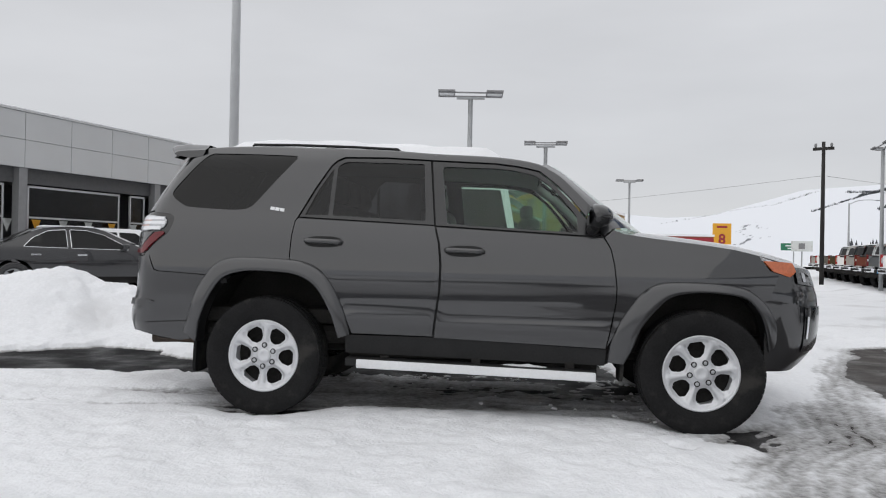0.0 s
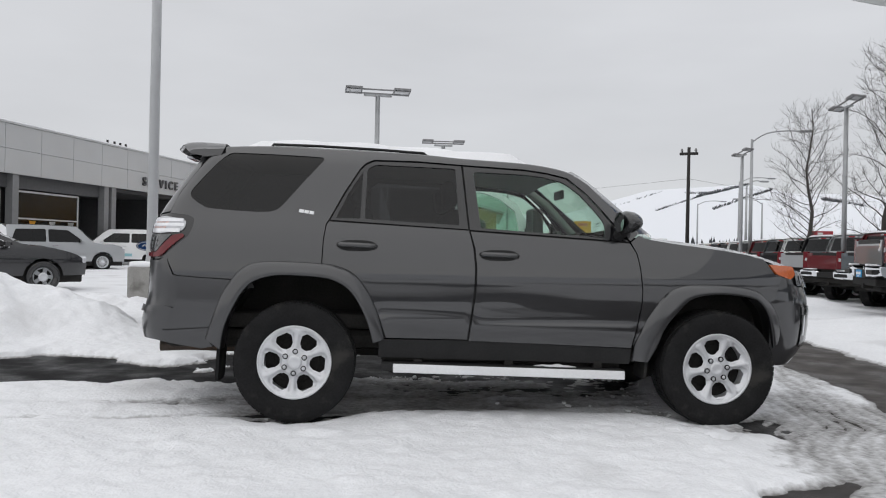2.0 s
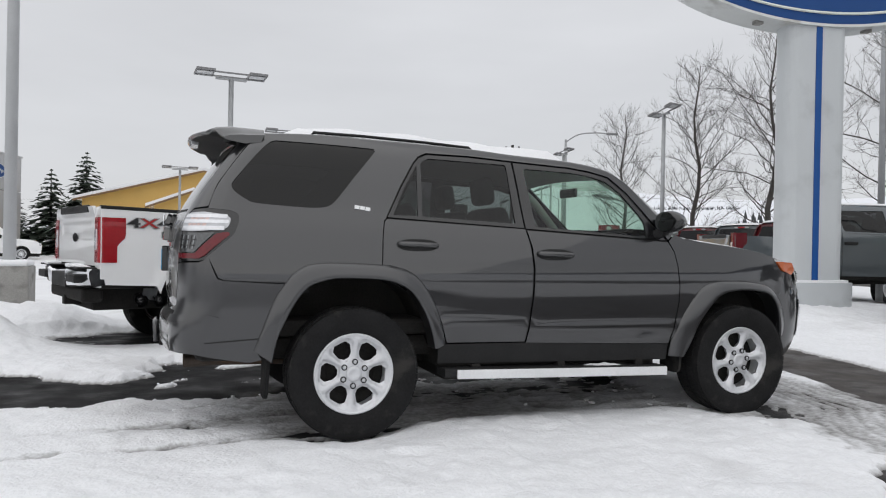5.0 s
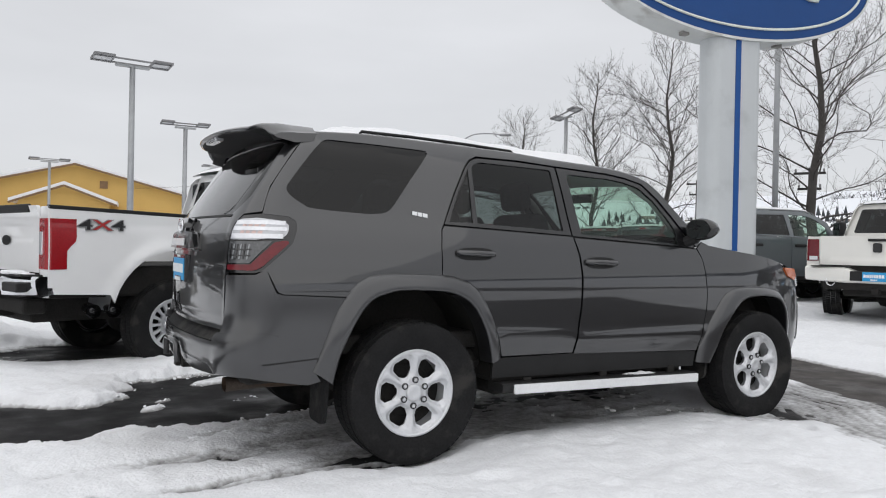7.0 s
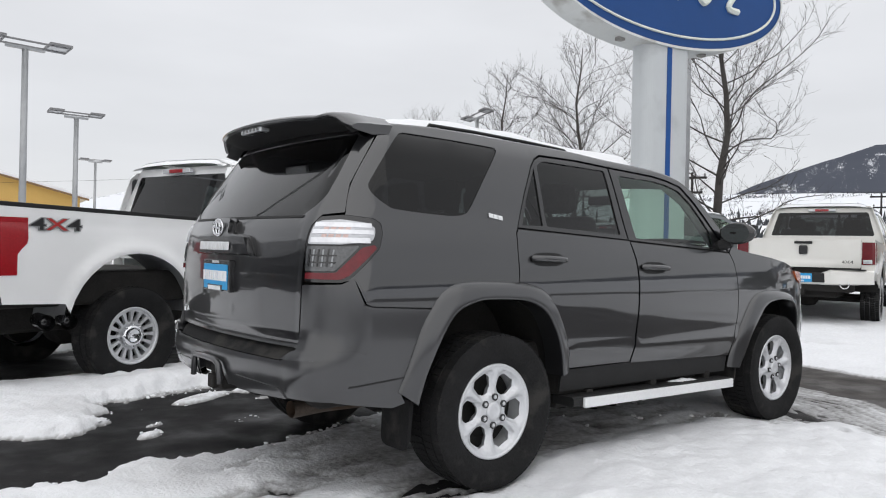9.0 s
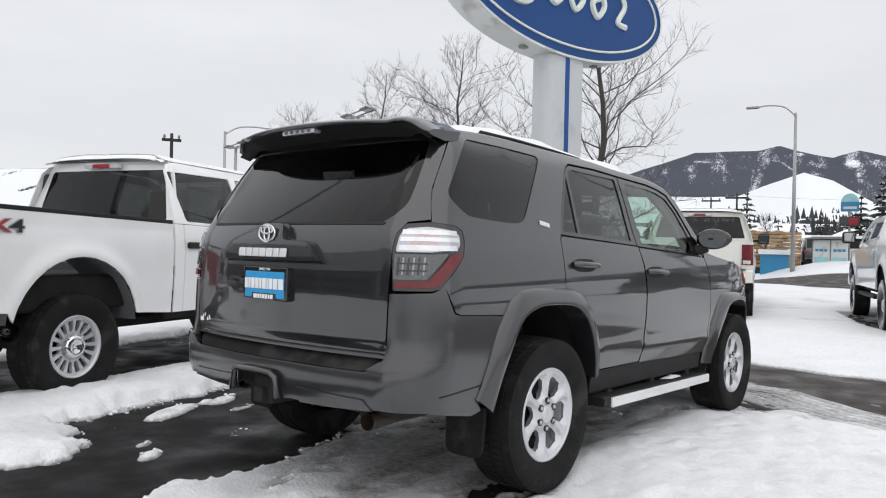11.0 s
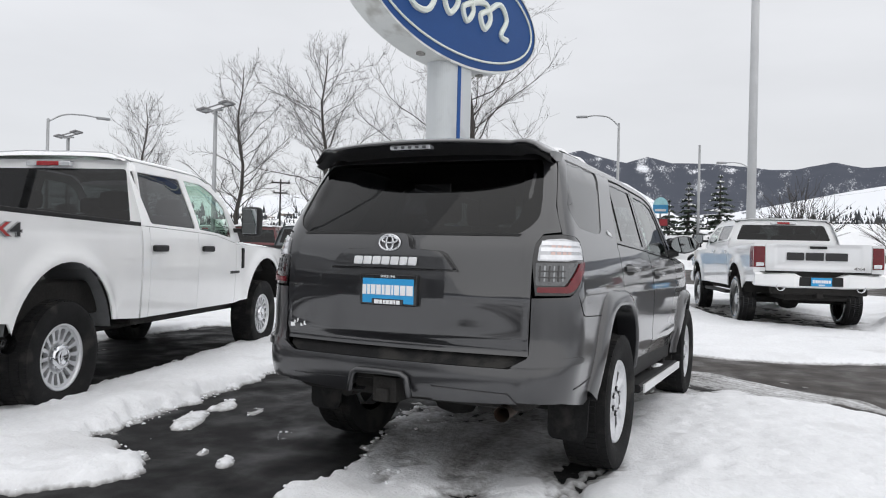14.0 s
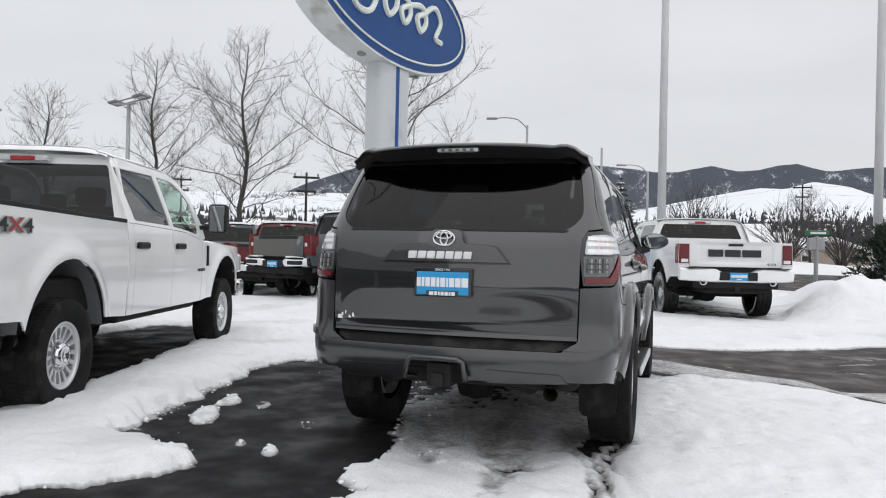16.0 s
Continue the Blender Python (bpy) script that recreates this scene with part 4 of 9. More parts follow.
    for i in range(41):
        y = -0.712 + 1.424 * i / 40
        e = abs(y) / 0.712
        xt = -2.318 + 0.185 * e ** 2.6
        zt = 1.836 - 0.022 * e ** 2 + 0.012 * sm(0.74, 0.82, e) - 0.050 * sm(0.86, 1.0, e)
        th = 0.034 - 0.004 * e
        xe = xt + 0.002
        top_rows.append([(-1.905, Y0 + y, min(zt, 1.815) + 0.004), (-2.02, Y0 + y, zt - 0.002), (xt + 0.11, Y0 + y, zt), (xt + 0.03, Y0 + y, zt - 0.008), (xt + 0.004, Y0 + y, zt - 0.020), (xt, Y0 + y, zt - 0.026), (xe + 0.004, Y0 + y, zt - th), (xe + 0.018, Y0 + y, zt - th - 0.006)])
        low_rows.append([(xe + 0.018, Y0 + y, zt - th - 0.006), (xe + 0.05, Y0 + y, zt - th - 0.010), (-2.17 + 0.04 * e, Y0 + y, zt - th - 0.022), (-2.06, Y0 + y, zt - th - 0.040)])
        if i in (0, 40):
            ends.append(top_rows[-1] + [(-2.02, Y0 + y, zt - 0.052), (-1.925, Y0 + y, zt - 0.040)])
    bm = bmesh.new()
    grid_surface(bm, top_rows)
    for row in ends:
        bm.faces.new([bm.verts.new(p) for p in row])
    bmesh.ops.recalc_face_normals(bm, faces=bm.faces)
    sp = part("spoiler", bm, M_GREY, car, smooth=True)
    bm = bmesh.new()
    grid_surface(bm, low_rows)
    bmesh.ops.recalc_face_normals(bm, faces=bm.faces)
    part("spoiler_underside", bm, M_TRIM, sp, "black plastic underside", smooth=True)
    bm = bmesh.new()
    box(bm, -2.300, -2.25, Y0 - 0.12, Y0 + 0.12, 1.774, 1.798, 0.006)
    bl = part("brake_light", bm, M_LENSDIM, sp, "clear high brake light")
    for k in range(5):
        bm = bmesh.new()
        box(bm, -2.304, -2.29, Y0 - 0.095 + 0.042 * k, Y0 - 0.073 + 0.042 * k, 1.779, 1.793, 0.003)
        part("brake_light_cell", bm, M_LENSSMOKE, bl)
    # tail lamps
    for sg in (-1, 1):
        f = rear_skin if sg < 0 else mirrored(rear_skin)
        lamp = empty("tail_lamp")
        lamp.parent = car
        panel("lamp_housing", lens_out, offset_skin(f, -0.002), M_GLOSSBLACK, lamp, (), 0.04, 0.03, C)
        white = [(-0.730, 1.208), (-0.735, 1.280), (-0.756, 1.308), (-0.846, 1.315), (-0.965, 1.303), (-1.012, 1.284), (-1.024, 1.252), (-1.018, 1.226), (-0.951, 1.217), (-0.881, 1.208)]
        lens("clear_lens", rounded(white, 0.01, 2), f, M_LENSDIM, lamp, 0.010, 0.025)
        for zr, q1, hh in ((1.292, -0.985, 0.010), (1.262, -1.008, 0.009), (1.226, -1.000, 0.011)):
            lens("lamp_rib", [(-0.742, zr - hh), (-0.742, zr + hh), (q1, zr + hh), (q1 - 0.008, zr - hh)], f, M_LENSCLEAR, lamp, 0.0118, 0.03)
        for k in range(4):
            for zr in (1.244, 1.277):
                q = -0.790 - 0.030 * k
                lens("bulb_cell", [(q, zr - 0.007), (q - 0.022, zr - 0.007), (q - 0.022, zr + 0.007), (q, zr + 0.007)], f, M_BULB, lamp, 0.0112, 0.03)
        smoke = [(-0.724, 1.200), (-0.884, 1.200), (-0.962, 1.203), (-0.872, 1.094), (-0.728, 1.092)]
        lens("smoked_lens", rounded(smoke, 0.008, 2), f, M_LENSSMOKE, lamp, 0.006, 0.025)
        red = [(-0.735, 1.058), (-0.735, 1.084), (-0.878, 1.087), (-0.972, 1.196), (-1.030, 1.208), (-1.046, 1.194), (-0.935, 1.075), (-0.900, 1.058)]
        lens("red_lens", rounded(red, 0.008, 2), f, M_LENSDEEP, lamp, 0.010, 0.025)
        for k in range(6):
            q = -0.742 - 0.022 * k
            lens("reflector", [(q, 1.112), (q - 0.007, 1.112), (q - 0.007, 1.186), (q, 1.186)], f, M_ALLOYDK if k % 2 else M_GLOSSBLACK, lamp, 0.009, 0.03)
        for zr in (1.130, 1.160):
            lens("reflector_rail", [(-0.738, zr - 0.003), (-0.868, zr - 0.003), (-0.872, zr + 0.003), (-0.738, zr + 0.003)], f, M_GLOSSBLACK, lamp, 0.0105, 0.03)
    # bumper cover, step and tow opening
    right = [(-0.712, 1.030), (-0.905, 1.038), (-0.948, 1.058), (-0.955, 1.075), (-0.988, 1.000), (-1.014, 0.948), (-1.052, 0.938), (-1.385, 0.9195), (-1.334, 0.83), (-1.283, 0.628), (-1.242, 0.556), (-1.235, 0.492), (-1.153, 0.477), (-0.89, 0.530), (-0.69, 0.535), (-0.40, 0.522), (-0.16, 0.520)]
    top = [(-0.709, 0.760), (-0.690, 0.722), (-0.62, 0.692)]
    opening = [(-0.125, 0.515), (-0.105, 0.612), (0.205, 0.612), (0.225, 0.515)]
    bump_out = [(-0.62, 0.692), (-0.690, 0.722), (-0.709, 0.760)] + right + opening + [(-q, z) for q, z in right[::-1]] + [(-q, z) for q, z in top]
    panel("rear_bumper", bump_out, rear_skin, M_FLARE, car, (), 0.05, 0.03, C)
    pad = [(-0.60, 0.695), (-0.672, 0.722), (-0.690, 0.748), (0.690, 0.748), (0.672, 0.722), (0.60, 0.695)]
    panel("step_pad", pad, offset_skin(lambda q, z: (rear_skin(q, z)[0] + (z - 0.69) * 0.9, rear_skin(q, z)[1], z), 0.0), M_RUBBER, car, (), 0.05, 0.02, C)
    for sg in (-1, 1):
        f = rear_skin if sg < 0 else mirrored(rear_skin)
        panel("bumper_ledge", [(-0.63, 0.700), (-0.705, 0.742), (-0.99, 0.752), (-1.045, 0.738), (-1.03, 0.722), (-0.72, 0.700)], offset_skin(f, 0.014), M_FLARE, car, (), 0.03, 0.03, C)
        panel("bumper_seam", [(-0.98, 0.598), (-1.285, 0.618), (-1.283, 0.611), (-0.98, 0.591)], offset_skin(f, 0.0015), M_TRIM, car, (), 0.03, 0.004, C)
        panel("bumper_valance", [(-0.235, 0.515), (-0.235, 0.585), (-0.62, 0.575), (-0.66, 0.530), (-0.40, 0.518)], offset_skin(f, 0.006), M_FLARE, car, (), 0.03, 0.02, C)
    bm = bmesh.new()
    tube(bm, [(-2.487, Y0 + 0.22, 0.520), (-2.492, Y0 + 0.20, 0.615), (-2.495, Y0 + 0.17, 0.632), (-2.497, Y0 + 0.04, 0.634), (-2.495, Y0 - 0.08, 0.632), (-2.492, Y0 - 0.11, 0.615), (-2.487, Y0 - 0.13, 0.520)], 0.016, 8)
    part("tow_surround", bm, M_FLARE, car, smooth=True)
    bm = bmesh.new()
    box(bm, -2.44, -2.20, Y0 - 0.03, Y0 + 0.11, 0.47, 0.60, 0.008)
    box(bm, -2.47, -2.40, Y0 + 0.005, Y0 + 0.075, 0.475, 0.545, 0.006)
    part("tow_receiver", bm, M_UNDER, car)
    # inner shell: closes the panel gaps and the underside
    for nm, b6, bev in (("floor_pan", (-2.28, 1.98, -0.70, 0.70, 0.46, 0.60), 0.05), ("rocker_box", (-0.85, 0.85, -0.84, 0.84, 0.40, 0.56), 0.03), ("skid_plate", (-0.80, 0.78, -0.78, 0.78, 0.31, 0.42), 0.03), ("door_core", (-0.85, 0.82, -0.855, -0.80, 0.55, 1.20), 0.02),
                        ("door_core", (-0.85, 0.82, 0.80, 0.855, 0.55, 1.20), 0.02), ("tail_core", (-2.34, -2.27, -0.69, 0.69, 0.56, 1.30), 0.02), ("engine_bay", (0.86, 2.05, -0.62, 0.62, 0.58, 1.05), 0.05)):
        bm = bmesh.new()
        box(bm, b6[0], b6[1], Y0 + b6[2], Y0 + b6[3], b6[4], b6[5], bev)
        part(nm, bm, M_UNDER, car)
    for s in (-1, 1):
        bm = bmesh.new()
        tube(bm, [(-2.2, Y0 + s * 0.42, 0.47), (-0.6, Y0 + s * 0.42, 0.42), (1.6, Y0 + s * 0.42, 0.44)], 0.05, 8)
        part("frame_rail", bm, M_UNDER, car)
    bm = bmesh.new()
    tube(bm, [(-1.395, Y0 - 0.75, 0.36), (-1.395, Y0 + 0.75, 0.36)], 0.055, 10)
    axle = part("rear_axle", bm, M_UNDER, car)
    bm = bmesh.new()
    lathe(bm, [(0.02, -0.15), (0.13, -0.1), (0.15, 0), (0.13, 0.1), (0.02, 0.15)], 14, "y", (-1.395, Y0 + 0.1, 0.36))
    part("differential", bm, M_UNDER, axle)
    for wx, out in ((-1.395, arch_r), (1.40, arch_f)):
        for s in (-1, 1):
            bm = bmesh.new()
            rows = []
            for px_, pz in out:
                c, sn = wx + (px_ - wx) * 1.035, 0.45 + (pz - 0.45) * 1.035
                y = look_up(WS, pz) - 0.2 * max(0, c - 1.25) ** 2
                rows.append([(c, Y0 + s * (y - 0.015), sn), (c, Y0 + s * 0.66, sn), (c, Y0 + s * 0.48, sn - 0.02)])
            grid_surface(bm, rows)
            k = [bm.verts.new((r[2][0], r[2][1], r[2][2])) for r in rows]
            bm.faces.new(k)
            part("wheel_liner", bm, M_UNDER, car)
    for wx in (-1.88, 0.93):
        for s in (-1, 1):
            bm = bmesh.new()
            z0 = 0.262 if wx < 0 else 0.30
            out = rounded([(-0.105, z0), (0.105, z0), (0.112, 0.50), (-0.112, 0.50)], [0.05, 0.05, 0.01, 0.01], 4)
            a = [bm.verts.new((wx - 0.010 - 0.05 * (0.5 - v), Y0 + s * 0.765 + u, v)) for u, v in out]
            b = [bm.verts.new((wx + 0.010 - 0.05 * (0.5 - v), Y0 + s * 0.765 + u, v)) for u, v in out]
            bm.faces.new(a)
            bm.faces.new(b[::-1])
            for k in range(len(a)):
                bm.faces.new((a[k], b[k], b[(k + 1) % len(a)], a[(k + 1) % len(a)]))
            bmesh.ops.recalc_face_normals(bm, faces=bm.faces)
            part("mud_flap", bm, M_RUBBER, car)
    bm = bmesh.new()
    tube(bm, [(-1.6, Y0 - 0.50, 0.44), (-2.15, Y0 - 0.55, 0.46), (-2.33, Y0 - 0.56, 0.455)], [0.036, 0.038, 0.040], 14, cap=False)
    part("exhaust_pipe", bm, M_EXH, car, smooth=True)
    # roof, pillars, windscreen, bonnet, nose
    xs = np.linspace(-1.925, 0.44, 40)
    rl = sorted(roofline)
    bm = bmesh.new()
    rows = []
    for x in xs:
        ze = float(np.interp(x, [p[0] for p in rl], [p[1] for p in rl]))
        we = look_up(WS, min(ze, 1.80))
        zc = ze + 0.035
        row = []
        for k in range(21):
            a = math.pi * k / 20
            c = math.cos(a)
            row.append((float(x), Y0 - we * math.copysign(abs(c) ** 0.72, c), ze + (zc - ze) * math.sin(a) ** 0.8))
        rows.append(row)
    grid_surface(bm, rows)
    bmesh.ops.recalc_face_normals(bm, faces=bm.faces)
    part("roof", bm, M_GREY, car, smooth=True)
    bm = bmesh.new()
    rows = []
    for x in np.linspace(-1.90, 0.40, 30):
        ze = float(np.interp(x, [p[0] for p in rl], [p[1] for p in rl])) - 0.045
        rows.append([(float(x), Y0 - 0.66 + 1.32 * k / 10, ze + 0.03 * math.sin(math.pi * k / 10)) for k in range(11)])
    grid_surface(bm, rows)
    part("headlining", bm, M_LINER, car, smooth=True)

    def screen(u, v):
        # u across (-1..1), v up (0 foot, 1 head)
        ze = 1.265 + (1.690 - 1.265) * v
        xe = 0.98 - (0.98 - 0.44) * v
        w = 0.77 - 0.13 * v
        return xe + 0.16 * (1 - u * u) * (1 - 0.3 * v), Y0 + u * w, ze + 0.03 * (1 - u * u) * v

    wout = [(-0.97, 0.0), (0.97, 0.0), (0.97, 1.0), (-0.97, 1.0)]
    panel("windscreen", wout, screen, M_GLASS_CLEAR, car, (), 0.10, 0, (0, Y0, 1.0), axis_free=None)
    for s in (-1, 1):
        bm = bmesh.new()
        rows = []
        for k in range(13):
            v = k / 12
            a, b_ = screen(s * 0.95, v), None
            rp = (float(np.interp(1.27 + (1.68 - 1.27) * v, [p[1] for p in roofline[::-1] if p[0] > 0.3], [p[0] for p in roofline[::-1] if p[0] > 0.3])), 1.27 + (1.68 - 1.27) * v)
            e = side_skin(rp[0], rp[1])
            e = (e[0], e[1] if s < 0 else 2 * Y0 - e[1], e[2])
            rows.append([a, tuple((Vector(a) + Vector(e)) / 2 + Vector((0.02, 0, 0.012))), e])
        grid_surface(bm, rows)
        bmesh.ops.recalc_face_normals(bm, faces=bm.faces)
        part("windscreen_pillar", bm, M_GREY, car, smooth=True)
    bm = bmesh.new()
    rows = []
    for k in range(22):
        x = 0.84 + 1.26 * k / 21
        ze = float(np.interp(x, (0.84, 0.92, 1.10, 1.40, 1.60, 1.74, 1.85, 1.98, 2.10), (1.262, 1.238, 1.212, 1.178, 1.150, 1.118, 1.09, 1.05, 0.99)))
        we = look_up(WS, min(ze, 1.26)) - 0.20 * max(0, x - 1.25) ** 2 - 0.25 * max(0, x - 1.75) ** 2
        row = []
        for j in range(15):
            u = -1 + 2 * j / 14
            e = abs(u)
            row.append((x + 0.14 * (1 - u * u) * max(0, (x - 1.4) / 0.7) - 0.06 * (x < 0.9), Y0 + u * we, ze + 0.055 * (1 - e ** 3) - 0.018 * math.exp(-((e - 0.0) / 0.35) ** 2)))
        rows.append(row)
    grid_surface(bm, rows)
    bmesh.ops.recalc_face_normals(bm, faces=bm.faces)
    part("bonnet", bm, M_GREY, car, smooth=True)
    def nose(a, z, d=0.0):
        """Round the nose: a runs from -90 (near side) to 90 degrees."""
        bul = float(np.interp(z, (0.40, 0.46, 0.55, 0.72, 0.87, 1.02, 1.08), (-0.16, -0.07, 0.0, 0.03, 0.01, -0.05, -0.10)))
        c, sn = math.cos(radians(a)), math.sin(radians(a))
        return 1.79 + (0.46 + bul + d) * max(0, c) ** 0.82, Y0 + math.copysign(abs(sn) ** 0.62, sn) * (0.848 + d - 0.06 * max(0, z - 0.86)), z

    bm = bmesh.new()
    rows = []
    for z in (0.40, 0.44, 0.50, 0.58, 0.70, 0.80, 0.87, 0.95, 1.02):
        rows.append([nose(a, z) for a in np.linspace(-90, 90, 41)])
    grid_surface(bm, rows)
    bmesh.ops.recalc_face_normals(bm, faces=bm.faces)
    part("front_bumper", bm, M_GREY, car, smooth=True)
    for sg in (-1, 1):
        bm = bmesh.new()
        grid_surface(bm, [[nose(sg * a, z, 0.006) for a in np.linspace(34, 62, 8)] for z in (0.52, 0.56, 0.66, 0.76, 0.80)])
        bmesh.ops.recalc_face_normals(bm, faces=bm.faces)
        part("fog_lamp_bezel", bm, M_GLOSSBLACK, car, smooth=True)
        bm = bmesh.new()
        grid_surface(bm, [[nose(sg * a, z, 0.012) for a in np.linspace(58, 60, 3)] for z in (0.60, 0.67, 0.74)])
        bmesh.ops.recalc_face_normals(bm, faces=bm.faces)
        part("fog_lamp_trim", bm, M_CHROME, car, smooth=True)
    for s in (-1, 1):
        lamp = empty("headlamp")
        lamp.parent = car
        bm = bmesh.new()
        grid_surface(bm, [[nose(s * a, z + 0.03 * (a - 40) / 40, 0.012) for a in np.linspace(42, 67, 9)] for z in (0.925, 0.96, 1.0, 1.03)])
        bmesh.ops.recalc_face_normals(bm, faces=bm.faces)
        part("headlamp_lens", bm, M_LENSSMOKE, lamp, smooth=True)
        bm = bmesh.new()
        grid_surface(bm, [[nose(s * a, z + 0.03 * (a - 40) / 40, 0.016) for a in np.linspace(57, 61, 4)] for z in (0.945, 0.97, 1.0)])
        bmesh.ops.recalc_face_normals(bm, faces=bm.faces)
        part("headlamp_reflector", bm, M_LENSDIM, lamp, smooth=True)
        amber = rounded([(1.775, 1.085), (1.835, 1.020), (1.945, 0.985), (1.985, 1.02), (1.96, 1.075)], 0.012, 3)
        panel("indicator", amber, offset_skin(side_skin if s < 0 else mirrored(side_skin), 0.010), M_AMBER, lamp, (), 0.04, 0.02, C)
    # running boards, one with a scrap of snow on it
    for s in (-1, 1):
        rb = empty("running_board")
        rb.parent = car
        bm = bmesh.new()
        rows = [[(x, Y0 + s * 0.79, 0.385 - 0.023 * x), (x, Y0 + s * 0.93, 0.390 - 0.023 * x), (x, Y0 + s * 0.945, 0.380 - 0.023 * x), (x, Y0 + s * 0.945, 0.345 - 0.023 * x), (x, Y0 + s * 0.93, 0.335 - 0.023 * x), (x, Y0 + s * 0.79, 0.34 - 0.023 * x)] for x in np.linspace(-0.84, 0.76, 9)]
        grid_surface(bm, rows, closed=True)
        for row in (rows[0], rows[-1]):
            bm.faces.new([bm.verts.new(p) for p in row])
        bmesh.ops.recalc_face_normals(bm, faces=bm.faces)
        part("board", bm, M_TRIM, rb)
        bm = bmesh.new()
        sh = Matrix(((1, 0, 0, 0), (0, 1, 0, 0), (-0.023, 0, 1, 0), (0, 0, 0, 1)))
        box(bm, -0.765, 0.755, Y0 + s * 0.952 - 0.009, Y0 + s * 0.952 + 0.009, 0.329, 0.386, 0.006, m=sh)
        part("step_edge", bm, M_STEPALU, rb, "bright aluminium step edge")
        if s < 0:
            bm = bmesh.new()
            grid_surface(bm, [[(0.12 + 0.36 * i / 10, Y0 - 0.80 - 0.10 * j / 6 + 0.012 * noise.noise(Vector((i * 0.7, j * 0.7, 2))), 0.380 - 0.023 * 0.3 + 0.020 * math.sin(math.pi * i / 10) * math.sin(math.pi * j / 6) * (1 + 0.6 * noise.noise(Vector((i * 0.9, j * 0.9, 7))))) for j in range(7)] for i in range(11)])
            bmesh.ops.recalc_face_normals(bm, faces=bm.faces)
            part("step_snow", bm, M_SNOWCAP, rb, "scrap of white snow", smooth=True)
        for x in (-0.6, 0.0, 0.6):
            bm = bmesh.new()
            box(bm, x - 0.03, x + 0.03, Y0 + s * 0.76 - 0.10, Y0 + s * 0.76 + 0.04, 0.33, 0.42, 0.01)
            part("bracket", bm, M_UNDER, rb)
    # handles
    for s in (-1, 1):
        for hx, hz in ((-1.012, 1.155), (-0.083, 1.110)):
            h = empty("door_handle")
            h.parent = car
            f = side_skin if s < 0 else mirrored(side_skin)
            cup = [(hx + 0.128 * math.cos(a) * (abs(math.cos(a)) ** -0.35 if abs(math.cos(a)) > 0.05 else 1), hz + 0.036 * math.sin(a)) for a in np.linspace(0, 2 * math.pi, 28)[:-1]]
            panel("handle_cup", cup, offset_skin(f, 0.002), M_TRIM, h, (), 0.03, 0, C)
            bm = bmesh.new()
            y = side_skin(hx, hz)[1]
            y = y if s < 0 else 2 * Y0 - y
            pts = [(hx - 0.118, y, hz + 0.006), (hx - 0.095, y + s * 0.032, hz + 0.006), (hx, y + s * 0.040, hz + 0.004), (hx + 0.095, y + s * 0.034, hz + 0.0), (hx + 0.120, y, hz - 0.002)]
            tube(bm, spline(pts, 4), 0.0165, 8)
            part("grip", bm, M_GREY, h, smooth=True)
    # mirrors
    for s in (-1, 1):
        mr_ = empty("wing_mirror")
        mr_.parent = car
        bm = bmesh.new()
        rows = []
        for k in range(13):
            a = k / 12
            r = math.sin(math.pi * min(1, a * 0.9 + 0.08)) ** 0.55
            yy = 0.86 + 0.24 * a
            rows.append([(0.735 + 0.105 * r * math.cos(t) * (1.05 if math.cos(t) > 0 else 0.48), Y0 + s * yy, 1.345 + 0.075 * r * math.sin(t)) for t in np.linspace(0, 2 * math.pi, 17)[:-1]])
        grid_surface(bm, rows, closed=True)
        bm.faces.new([bm.verts.new(p) for p in rows[-1]])
        bmesh.ops.recalc_face_normals(bm, faces=bm.faces)
        part("mirror_shell", bm, M_GLOSSBLACK, mr_, smooth=True)
        bm = bmesh.new()
        ring = [(0.686, Y0 + s * (0.985 + 0.100 * math.cos(t) * abs(math.cos(t)) ** -0.2), 1.345 + 0.064 * math.sin(t)) for t in np.linspace(0.01, 2 * math.pi + 0.01, 25)[:-1]]
        bm.faces.new([bm.verts.new(p) for p in ring])
        part("mirror_glass", bm, M_MIRROR, mr_)
        bm = bmesh.new()
        tube(bm, [(0.72, Y0 + s * 0.84, 1.255), (0.74, Y0 + s * 0.93, 1.285)], [0.04, 0.035], 8)
        part("mirror_foot", bm, M_TRIM, mr_)
    # roof rails
    for s in (-1, 1):
        bm = bmesh.new()
        pts = [(-1.62, 1.805), (-1.60, 1.832), (-1.30, 1.830), (-0.90, 1.818), (-0.58, 1.803), (-0.55, 1.78)]
        tube(bm, [(x, Y0 + s * 0.60, z) for x, z in pts], 0.009, 8)
        part("roof_rail", bm, M_TRIM, car, smooth=True)
    # trim name on the quarter panel, as plain bars
    f = side_skin(-1.345, 1.368)
    m3 = Matrix.Translation((f[0], f[1] - 0.002, f[2])) @ Matrix.Rotation(radians(8), 4, "Y") @ Matrix.Rotation(radians(-16), 4, "X") @ Matrix.Rotation(radians(90), 4, "X")
    bars("chrome_script", m3, M_STEPALU, car, [0.030, 0.028, 0.030], 0.022, 0.004, 0.003, split=True)
